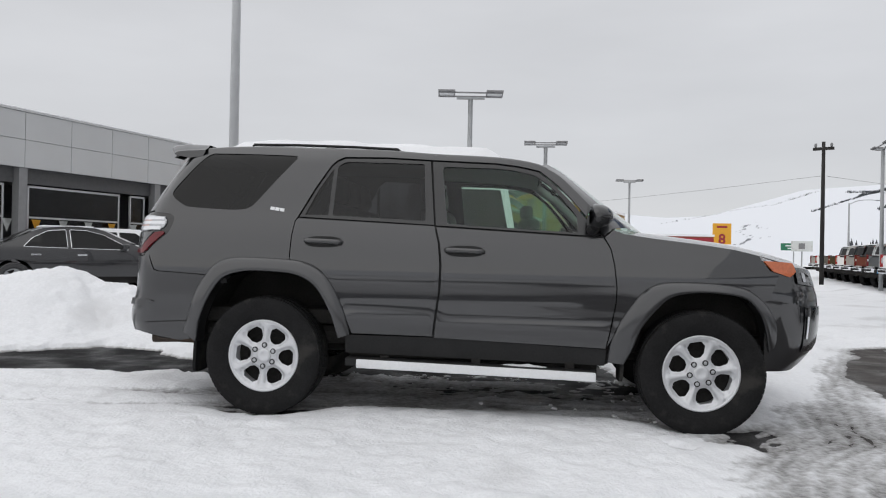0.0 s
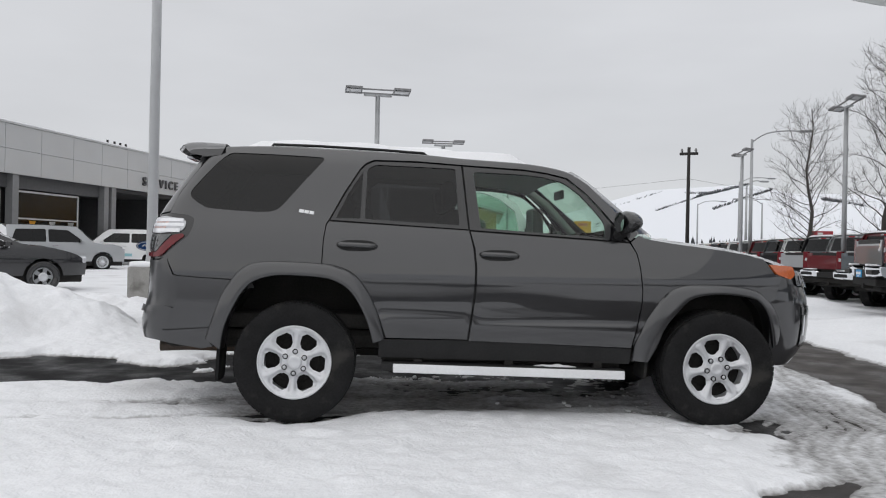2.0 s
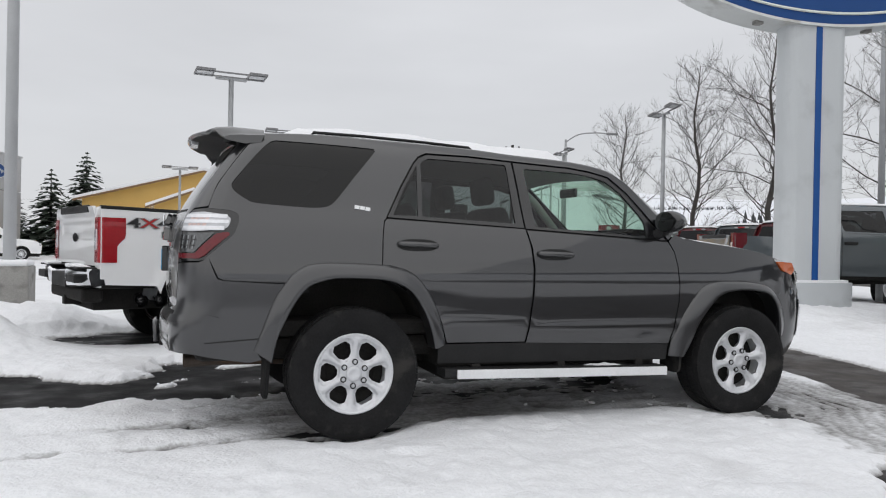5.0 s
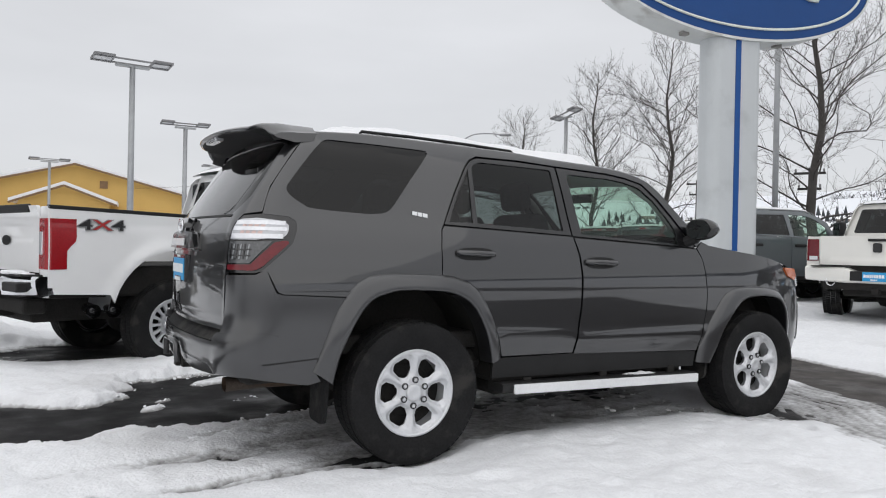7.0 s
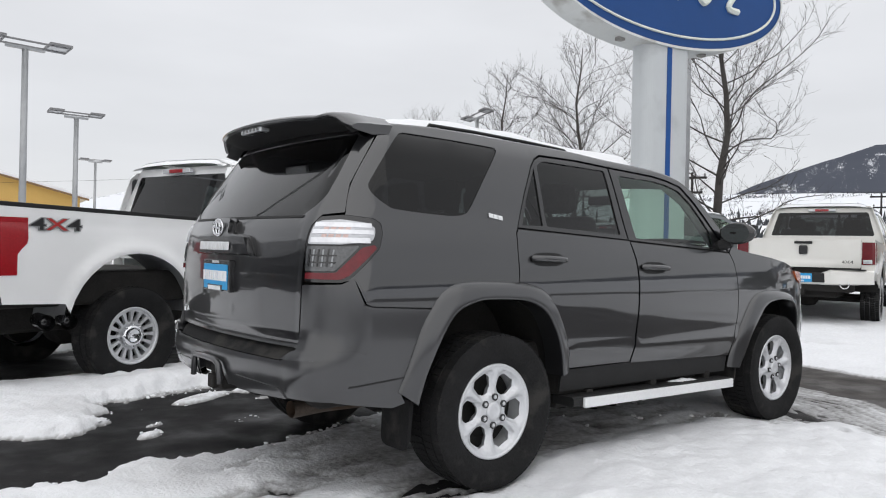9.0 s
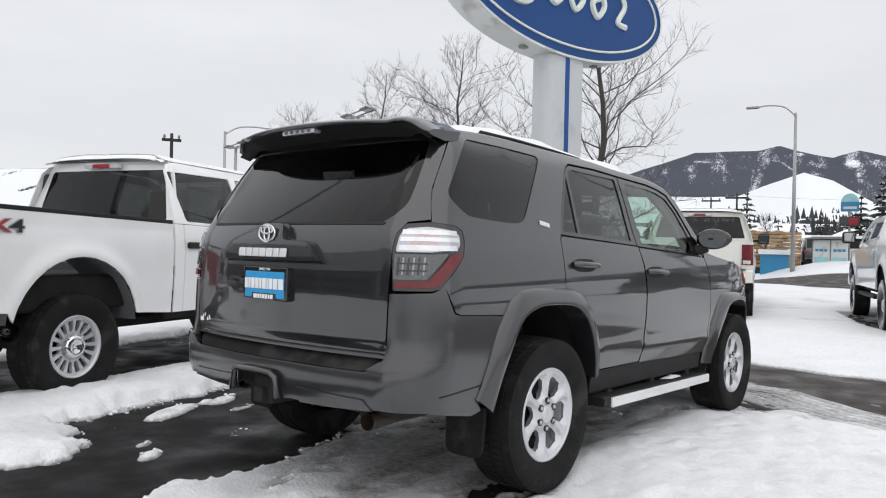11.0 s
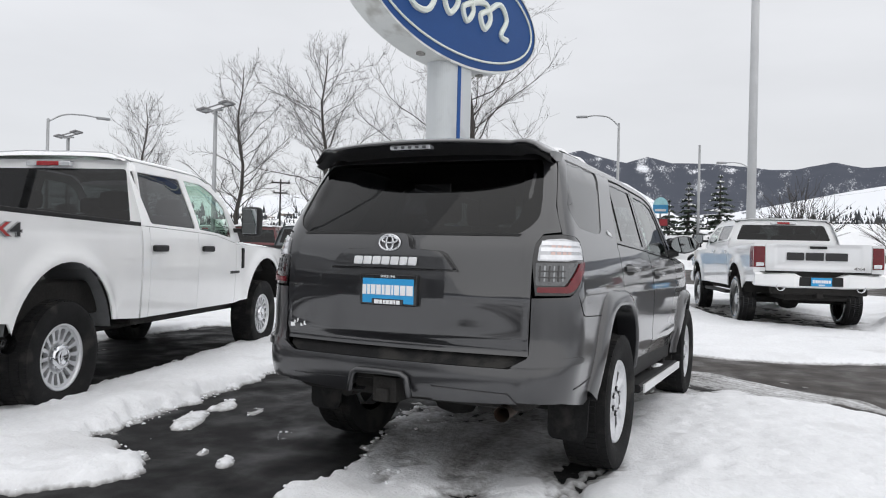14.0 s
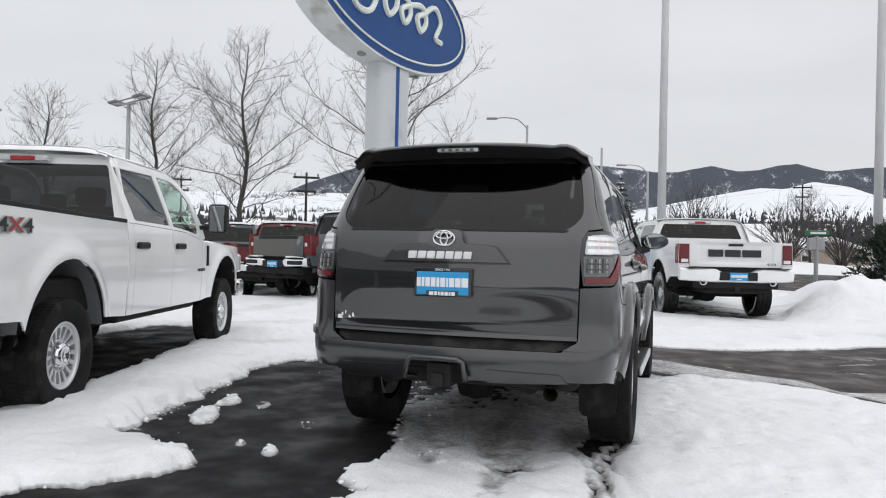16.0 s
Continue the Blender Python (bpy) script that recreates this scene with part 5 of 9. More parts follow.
    # cabin
    for sx, rows_y in ((0.05, (-0.38, 0.38)), (-0.60, (-0.40, 0.0, 0.40))):
        for sy in rows_y:
            seat = empty("seat")
            seat.parent = car
            wdt = 0.25 if len(rows_y) == 2 else 0.20
            bm = bmesh.new()
            box(bm, sx - 0.26, sx + 0.26, Y0 + sy - wdt, Y0 + sy + wdt, 0.72, 0.88, 0.05)
            part("cushion", bm, M_SEAT, seat, smooth=True)
            bm = bmesh.new()
            box(bm, -0.07, 0.07, -wdt, wdt, 0, 0.62, 0.05, m=Matrix.Translation((sx - 0.24, Y0 + sy, 0.82)) @ Matrix.Rotation(radians(-16), 4, "Y"))
            part("backrest", bm, M_SEAT, seat, smooth=True)
            bm = bmesh.new()
            box(bm, -0.05, 0.05, -0.13, 0.13, 0, 0.19, 0.04, m=Matrix.Translation((sx - 0.42, Y0 + sy, 1.44)) @ Matrix.Rotation(radians(-8), 4, "Y"))
            part("headrest", bm, M_SEAT, seat, smooth=True)
    bm = bmesh.new()
    box(bm, 0.62, 1.10, Y0 - 0.72, Y0 + 0.72, 0.78, 1.19, 0.07)
    part("dashboard", bm, M_TRIM, car, smooth=True)
    bm = bmesh.new()
    sw = Matrix.Translation((0.52, Y0 + 0.38, 1.14)) @ Matrix.Rotation(radians(-62), 4, "Y")
    tube(bm, [tuple(sw @ Vector((0.185 * math.cos(a), 0.185 * math.sin(a), 0))) for a in np.linspace(0, 2 * math.pi, 25)], 0.016, 8, cap=False)
    tube(bm, [tuple(sw @ Vector((0, -0.18, 0))), tuple(sw @ Vector((0, 0.18, 0)))], 0.02, 6)
    part("steering_wheel", bm, M_TRIM, car, smooth=True)
    bm = bmesh.new()
    box(bm, 0.50, 0.53, Y0 - 0.12, Y0 + 0.12, 1.55, 1.62, 0.012)
    part("interior_mirror", bm, M_TRIM, car)
    bm = bmesh.new()
    box(bm, -1.9, 0.6, Y0 - 0.74, Y0 + 0.74, 0.60, 0.70, 0.02)
    part("cabin_floor", bm, M_UNDER, car)
    for s in (-1, 1):
        bm = bmesh.new()
        tube(bm, [(0.86, Y0 + s * 0.74, 1.25), (0.56, Y0 + s * 0.68, 1.55), (0.40, Y0 + s * 0.64, 1.65)], 0.035, 8)
        part("pillar_trim", bm, M_LINER, car, smooth=True)
    # wheels
    for wx, z in ((-1.395, 0.399), (1.400, 0.381)):
        for s in (-1, 1):
            build_wheel(car, 0.388, 0.232, 0.265, "six", (wx, Y0 + s * 0.815, z), s, turn=radians(4 if wx < 0 else 20))
    return car


suv()


def suv_roof_snow():
    bm = bmesh.new()
    rows = []
    for i in range(36):
        x = -1.86 + 2.06 * i / 35
        base = 1.832 - 0.035 * max(0, (x + 1.2)) ** 1.3
        row = []
        for j in range(25):
            u = -1 + j / 12
            edge = min(1, (1 - abs(u)) / 0.06, min(i, 35 - i) / 3)
            n = noise.noise(Vector((x * 3, u * 3, 5)))
            row.append((x + 0.03 * n, Y0 + u * (0.605 + 0.03 * n), base + 0.025 * (1 - u * u) - 0.060 * (1 - edge) + 0.004 + 0.026 * edge * (1 + n)))
        rows.append(row)
    grid_surface(bm, rows)
    bmesh.ops.recalc_face_normals(bm, faces=bm.faces)
    tagged(part("roof_snow", bm, M_SNOWCAP, None, smooth=True), "thin white crust of snow lying on the grey roof", "snow")


suv_roof_snow()

# ---------------------------------------------------------------- ground, asphalt and snow
def lattice(x, y, seed):
    """Smooth value noise for arrays, between -1 and 1."""
    xi, yi = np.floor(x).astype(np.int64), np.floor(y).astype(np.int64)
    fx, fy = x - xi, y - yi
    fx, fy = fx * fx * (3 - 2 * fx), fy * fy * (3 - 2 * fy)

    def h(i, j):
        v = (i * 374761393 + j * 668265263 + seed * 974711) & 0x7FFFFFFF
        v = ((v ^ (v >> 13)) * 1274126177) & 0x7FFFFFFF
        return ((v ^ (v >> 16)) & 0xFFFF) / 32767.5 - 1

    a, b, c, d = h(xi, yi), h(xi + 1, yi), h(xi, yi + 1), h(xi + 1, yi + 1)
    return (a * (1 - fx) + b * fx) * (1 - fy) + (c * (1 - fx) + d * fx) * fy


def fbm(x, y, scale, seed, octaves=4):
    v, amp, tot = 0, 1.0, 0
    for o in range(octaves):
        v = v + amp * lattice(x / scale * 2 ** o + 17.3 * o, y / scale * 2 ** o - 9.1 * o, seed + o)
        tot += amp
        amp *= 0.5
    return v / tot


def smooth(a, b, v):
    t = np.clip((v - a) / (b - a), 0, 1)
    return t * t * (3 - 2 * t)


def terrain(x, y):
    x, y = np.asarray(x, float), np.asarray(y, float)
    return 0.10 * smooth(4, 9, x) + (0.42 * smooth(9, 26, x) + 0.25 * smooth(24, 45, x)) * (1 - smooth(4, 9, y)) - 0.22 * smooth(7.5, 10.5, x) * smooth(5.5, 9, y)


def poly_depth(x, y, poly):
    """How far inside a polygon a point lies (below 0 outside)."""
    best = np.full(x.shape, 1e9)
    ins = np.zeros(x.shape, bool)
    k = len(poly)
    for i in range(k):
        ax, ay = poly[i]
        bx, by = poly[(i + 1) % k]
        dx, dy = bx - ax, by - ay
        t = np.clip(((x - ax) * dx + (y - ay) * dy) / (dx * dx + dy * dy), 0, 1)
        best = np.minimum(best, np.hypot(x - ax - t * dx, y - ay - t * dy))
        if ay != by:
            ins ^= ((ay > y) != (by > y)) & (x < (bx - ax) * (y - ay) / (by - ay) + ax)
    return np.where(ins, best, -best)


def ridge(x, y, a, b, ha, hb, wid, power=2.0):
    """A long heap of snow from a to b with heights ha and hb."""
    dx, dy = b[0] - a[0], b[1] - a[1]
    t = np.clip(((x - a[0]) * dx + (y - a[1]) * dy) / (dx * dx + dy * dy), 0, 1)
    d = np.hypot(x - a[0] - t * dx, y - a[1] - t * dy)
    return (ha + (hb - ha) * t) * np.exp(-((d / wid) ** power))


# bare asphalt: the wet bay behind the SUV, the bay under the white pickup, the strip under the SUV
BAY = [(-9.5, -0.75), (-5.2, -0.12), (-4.0, 0.14), (-3.3, 0.28), (-2.95, 0.17), (-2.65, 0.42), (-2.35, 0.32), (-1.7, 0.48), (-1.2, 0.62), (-0.4, 0.60), (0.1, -0.48), (1.0, -0.55), (1.25, 0.2), (1.2, 1.2), (1.0, 2.55), (0.83, 2.90), (-0.13, 2.88), (-0.80, 2.66), (-1.95, 2.42), (-2.42, 2.24), (-2.56, 2.02), (-2.66, 1.62), (-2.74, 1.45), (-3.05, 1.46), (-3.30, 1.62), (-3.38, 1.95), (-4.2, 2.05), (-5.0, 1.42), (-9.5, 0.35)]
BAY2 = [(-3.9, 3.35), (-2.6, 3.25), (-1.4, 3.45), (0.4, 4.05), (2.2, 4.75), (3.4, 5.4), (3.2, 6.4), (1.0, 6.2), (-2.0, 5.2), (-4.2, 4.7)]
LANE = [(1.0, -6.0), (1.5, -3.6), (1.35, -2.65), (1.9, -2.35), (2.2, -1.75), (2.7, -1.1), (2.85, -0.4), (3.0, 0.2), (3.4, 1.7), (3.95, 3.0), (4.4, 4.0), (4.85, 4.2), (4.75, 3.2), (4.5, 1.2), (4.25, 0.0), (4.1, -0.8), (4.0, -1.6), (4.5, -2.5), (5.1, -3.4), (6.0, -5.0), (7.5, -9.0), (1.2, -9.0)]
# packed slush with tyre marks along the lane's edge
SLUSH = [(0.2, -6.0), (0.75, -3.4), (1.08, -2.5), (1.22, -2.0), (1.34, -1.5), (1.48, -1.05), (1.72, -0.6), (2.30, 0.35), (2.95, 1.7), (3.6, 3.2), (4.15, 4.0), (4.5, 4.0), (4.25, 3.2), (3.4, 1.2), (3.1, 0.0), (2.9, -1.2), (2.3, -2.2), (2.0, -3.2), (2.0, -6.0)]
STREAK = [(0.25, -2.95), (0.55, -2.64), (1.05, -2.28), (1.58, -2.0), (1.66, -2.12), (1.30, -2.46), (0.80, -2.95)]
RAMBAY = [(7.6, -2.9), (8.2, -0.9), (9.6, -0.2), (12.5, 0.8), (12.8, -1.0), (9.6, -3.2)]
# out of view: bare ground added to darken what the bodywork reflects
UNSEEN_BARE = [(-30.0, -30.0), (4.0, -30.0), (3.0, -7.2), (-6.8, -6.8), (-8.6, -2.0), (-8.2, 1.2), (-30.0, 1.2)]
ISLANDS = [(-1.76, 2.03, 0.36, 0.12, 0.055), (-1.23, 2.17, 0.24, 0.09, 0.055), (-1.27, 1.86, 0.20, 0.08, 0.038), (-2.32, 1.38, 0.09, 0.04, 0.050), (-2.43, 1.11, 0.10, 0.06, 0.060), (-1.75, 1.22, 0.14, 0.08, 0.032)]
ROAD = [(30.0, 60.0), (22.0, 14.0), (19.0, 3.0), (16.0, -6.0), (6.0, -40.0), (22.0, -40.0), (29.0, -8.0), (32.0, 3.0), (35.0, 14.0), (43.0, 60.0)]


def snow_height(x, y):
    """Height of the snow's surface above the asphalt; below 0 the asphalt lies bare."""
    near = 1 - smooth(1.0, 5.0, np.hypot(np.maximum(0, np.abs(x - 0.75) - 7.2), np.maximum(0, np.abs(y - 0.9) - 4.5)))
    big, mid, fine = fbm(x, y, 1.1, 3) * (0.3 + 0.7 * near), fbm(x, y, 0.32, 11) * near, fbm(x, y, 0.09, 23, 3) * near
    s = 0.075 + 0.020 * big + 0.020 * mid + 0.020 * fine
    rag = 0.15 * mid + 0.13 * fine + 0.06 * big
    for poly, thin in ((BAY, 0.105), (BAY2, 0.10), (RAMBAY, 0.075)):
        s = s - thin * smooth(-0.05, 0.12, poly_depth(x, y, poly) + rag)
    # islands of snow left in the bay
    for ix, iy, rx, ry, ih in ISLANDS:
        c, sn = math.cos(0.5), math.sin(0.5)
        du, dv = ((x - ix) * c + (y - iy) * sn) / rx, ((y - iy) * c - (x - ix) * sn) / ry
        s = s + ih * (1 - smooth(0.55, 1.15, np.hypot(du, dv) + 0.55 * mid + 0.3 * fine))
    under = smooth(-0.05, 0.25, poly_depth(x, y, [(-2.6, -0.45), (-1.9, -0.62), (-1.0, -0.72), (1.3, -0.86), (1.6, 1.0), (-0.2, 1.15), (-1.6, 0.75), (-2.55, 0.40)]) + rag)
    s = s * (1 - under) + under * (0.008 + 0.012 * (1 - smooth(-0.75, -0.15, y)) + 0.024 * fbm(x * 0.35, y * 2.2, 0.45, 91, 4) + 0.012 * mid + 0.016 * fine)
    # packed slush and the wet lane beside it, streaked along its run
    edge = poly_depth(x, y, LANE)
    streak = fbm(edge * 2.6, (y + 0.3 * x) * 0.45, 0.5, 41)
    slush = smooth(-0.25, 0.30, poly_depth(x, y, SLUSH) + 0.30 * big + 0.15 * mid)
    s = s * (1 - slush) + slush * (0.008 + 0.012 * streak + 0.003 * np.sin(edge * 58 + 4 * mid) + 0.004 * mid + 0.006 * fine)
    lane = smooth(-0.12, 0.16, edge + 0.16 * big + 0.10 * mid + 0.05 * fine)
    s = s * (1 - lane) + lane * (-0.014 + 0.020 * streak + 0.008 * mid + 0.006 * fine)
    hole = np.maximum(smooth(-0.05, 0.08, poly_depth(x, y, STREAK) + 0.10 * mid + 0.06 * fine), 1 - smooth(0.7, 1.2, np.hypot((x - 1.17) / 0.10, (y + 1.43) / 0.05) + 0.4 * fine))
    s = s * (1 - hole) - 0.012 * hole
    road = smooth(-0.4, 0.4, poly_depth(x, y, ROAD) + 0.4 * big)
    s = s * (1 - road) + road * (-0.03 + 0.03 * big)
    # thin cover on the added, unseen ground that the bodywork mirrors
    bare = smooth(-1.2, 1.2, poly_depth(x, y, UNSEEN_BARE) + 1.8 * fbm(x, y, 5.0, 131, 2))
    s = s * (1 - bare) + bare * (0.012 + 0.05 * fbm(x, y, 4.5, 137, 2))
    # churned slush behind the SUV, with wet wheel tracks running aslant through it
    churn = smooth(-0.10, 0.28, poly_depth(x, y, [(-6.0, -1.75), (-4.2, -1.45), (-2.6, -1.12), (-1.5, -0.80), (-0.5, -0.60), (-0.2, 0.25), (-1.0, 0.42), (-2.2, 0.20), (-3.0, -0.12), (-4.4, -0.55), (-6.0, -0.90)]) + rag)
    w = y - 0.30 * x + 0.05 * mid
    band = lambda a, b, v: smooth(a - 0.07, a + 0.05, v) * (1 - smooth(b - 0.05, b + 0.07, v))
    wet = band(0.18, 0.58, w) * smooth(-2.7, -1.5, x) + 0.9 * band(-0.30, -0.03, w) * smooth(-3.2, -1.9, x)
    tyre = 0.014 * np.sin(w * 60) * band(-0.62, 0.0, w) * (1 - smooth(-2.0, -1.2, x))
    s = s * (1 - 0.9 * churn) + 0.9 * churn * (0.044 + tyre + 0.018 * mid + 0.024 * fine + 0.016 * big - 0.038 * wet)
    # melted ice between the wheels, streaked along the car
    melt = 0.85 * smooth(-0.12, 0.22, poly_depth(x, y, [(-0.2, 0.40), (-1.2, 0.42), (-1.75, 0.28), (-2.0, -0.02), (-2.05, -0.35), (-1.85, -0.62), (-1.2, -0.74), (-0.2, -0.70)]) + rag)
    s = s * (1 - melt) + melt * (0.007 + 0.016 * fbm(x * 0.35, y * 2.4, 0.45, 97, 4) + 0.005 * fine)
    for wx in (-1.395, 1.40):
        s = s - 0.060 * np.exp(-(((x - wx) / 0.42) ** 4) - (((y + 0.92) / 0.30) ** 4)) * (s > 0.01) * (0.8 + 0.4 * mid)
    # wheel ruts leading to the SUV
    for ry, x1 in ((-0.80, -1.1), (-0.30, -1.9)):
        s = s - 0.030 * np.exp(-(((y - ry - 0.02 * np.sin(x * 1.3)) / 0.12) ** 2)) * smooth(-9, -7.5, x) * (1 - smooth(x1 - 0.4, x1, x)) * (s > 0.02)
    # heaps pushed up by the plough
    lump = 1 + 0.22 * big + 0.16 * mid
    s = s + lump * np.maximum(ridge(x, y, (-12.0, 2.7), (-5.5, 3.2), 0.64, 0.68, 0.95, 2.6), ridge(x, y, (-5.5, 3.2), (-4.5, 3.35), 0.68, 0.46, 0.72, 2.4))
    s = s + lump * np.maximum(ridge(x, y, (8.7, -4.2), (9.3, -6.8), 0.66, 0.60, 0.9, 2.6), ridge(x, y, (8.7, -4.2), (13.0, -4.5), 0.60, 0.50, 0.8, 2.4))
    s = s + lump * ridge(x, y, (6.6, 4.3), (9.0, 4.9), 0.16, 0.12, 1.2)
    s = s + lump * ridge(x, y, (-1.9, 2.62), (1.2, 3.45), 0.05, 0.03, 0.35)
    s = s + lump * ridge(x, y, (-9.0, 5.2), (-3.9, 5.3), 0.34, 0.28, 0.55)
    s = s + lump * ridge(x, y, (9.9, 12.0), (12.6, 26.0), 0.16, 0.16, 0.6)
    s = s + lump * ridge(x, y, (31.0, -8.0), (37.0, 16.0), 0.45, 0.6, 1.1)
    s = s + lump * ridge(x, y, (12.5, -14.0), (15.0, -6.5), 0.3, 0.3, 0.8)
    return s


def axis(lo, hi, step, far, grow):
    a = list(np.arange(lo, hi + 1e-6, step))
    d = step
    while a[-1] < far:
        d *= grow
        a.append(a[-1] + d)
    d = step
    while a[0] > -far:
        d *= grow
        a.insert(0, a[0] - d)
    return np.array(a)


def sheet(name, xs, ys, height, mat, label, category, thick=None, field="thickness"):
    X, Y = np.meshgrid(xs, ys)
    Z = height(X, Y)
    nx, ny = len(xs), len(ys)
    me = bpy.data.meshes.new(name)
    idx = np.arange(nx * ny).reshape(ny, nx)
    faces = np.stack([idx[:-1, :-1], idx[:-1, 1:], idx[1:, 1:], idx[1:, :-1]], -1).reshape(-1, 4)
    me.from_pydata(np.stack([X, Y, Z], -1).reshape(-1, 3).tolist(), [], faces.tolist())
    if thick is not None:
        att = me.attributes.new(field, "FLOAT", "POINT")
        att.data.foreach_set("value", thick(X, Y).reshape(-1).astype(np.float32))
    ob = mesh_part(name, me, mat, None, smooth=True)
    return tagged(ob, label, category, kind="structure")


sheet("ground", axis(-10, 14, 0.5, 5000, 1.12), axis(-8, 12, 0.5, 5000, 1.12), lambda x, y: terrain(x, y) + 0.004 * fbm(x, y, 0.8, 5) * (np.abs(x) < 40), M_ASPHALT, "dark wet asphalt parking lot with meltwater", "ground",
      lambda x, y: smooth(-1.2, 0.2, np.maximum(poly_depth(x, y, LANE), poly_depth(x, y, ROAD))), "grit")
sheet("snow_cover", axis(-6.5, 8.0, 0.026, 4500, 1.06), axis(-3.6, 5.4, 0.026, 4500, 1.06), lambda x, y: terrain(x, y) + snow_height(x, y), M_SNOW, "trampled white snow with bare wet patches and ploughed heaps", "snow", snow_height)


def snow_crumbs():
    """Broken crumbs of crust along the edges where snow meets slush or wet asphalt."""
    rs = np.random.RandomState(19)
    px, py = rs.uniform(-4.2, 2.2, 60000), rs.uniform(-2.3, 2.9, 60000)
    here = snow_height(px, py)
    slope = np.abs(snow_height(px + 0.05, py) - here) + np.abs(snow_height(px, py + 0.05) - here)
    keep = np.nonzero((here > -0.012) & (here < 0.035) & (slope > 0.016) & (poly_depth(px, py, BAY) > -0.25))[0][:420]
    g = (1 + 5 ** 0.5) / 2
    base = np.array([(-1, g, 0), (1, g, 0), (-1, -g, 0), (1, -g, 0), (0, -1, g), (0, 1, g), (0, -1, -g), (0, 1, -g), (g, 0, -1), (g, 0, 1), (-g, 0, -1), (-g, 0, 1)]) / 1.9
    tri = [(0, 11, 5), (0, 5, 1), (0, 1, 7), (0, 7, 10), (0, 10, 11), (1, 5, 9), (5, 11, 4), (11, 10, 2), (10, 7, 6), (7, 1, 8), (3, 9, 4), (3, 4, 2), (3, 2, 6), (3, 6, 8), (3, 8, 9), (4, 9, 5), (2, 4, 11), (6, 2, 10), (8, 6, 7), (9, 8, 1)]
    verts, faces = [], []
    for k in keep:
        size = 0.004 + 0.016 * rs.rand() ** 3
        a = rs.rand() * 6.28
        v = base * rs.uniform(0.6, 1.25, (12, 1)) * size * np.array([1.3, 1.0, 0.7])
        z = float(terrain(px[k], py[k])) + max(0.0, float(here[k])) + 0.3 * size
        b = len(verts)
        verts += [(px[k] + p[0] * math.cos(a) - p[1] * math.sin(a), py[k] + p[0] * math.sin(a) + p[1] * math.cos(a), z + p[2]) for p in v]
        faces += [(b + p, b + q, b + r) for p, q, r in tri]
    me = bpy.data.meshes.new("snow_crumbs")
    me.from_pydata(verts, [], faces)
    tagged(mesh_part("snow_crumbs", me, M_SNOWCAP), "small white crumbs of broken snow crust on wet ground", "snow", kind="stuff")


snow_crumbs()

# ---------------------------------------------------------------- pickups
def arc(cx, cz, r, a0, a1, n=14):
    return [(cx + r * math.cos(radians(a0 + (a1 - a0) * k / n)), cz + r * math.sin(radians(a0 + (a1 - a0) * k / n))) for k in range(n + 1)]


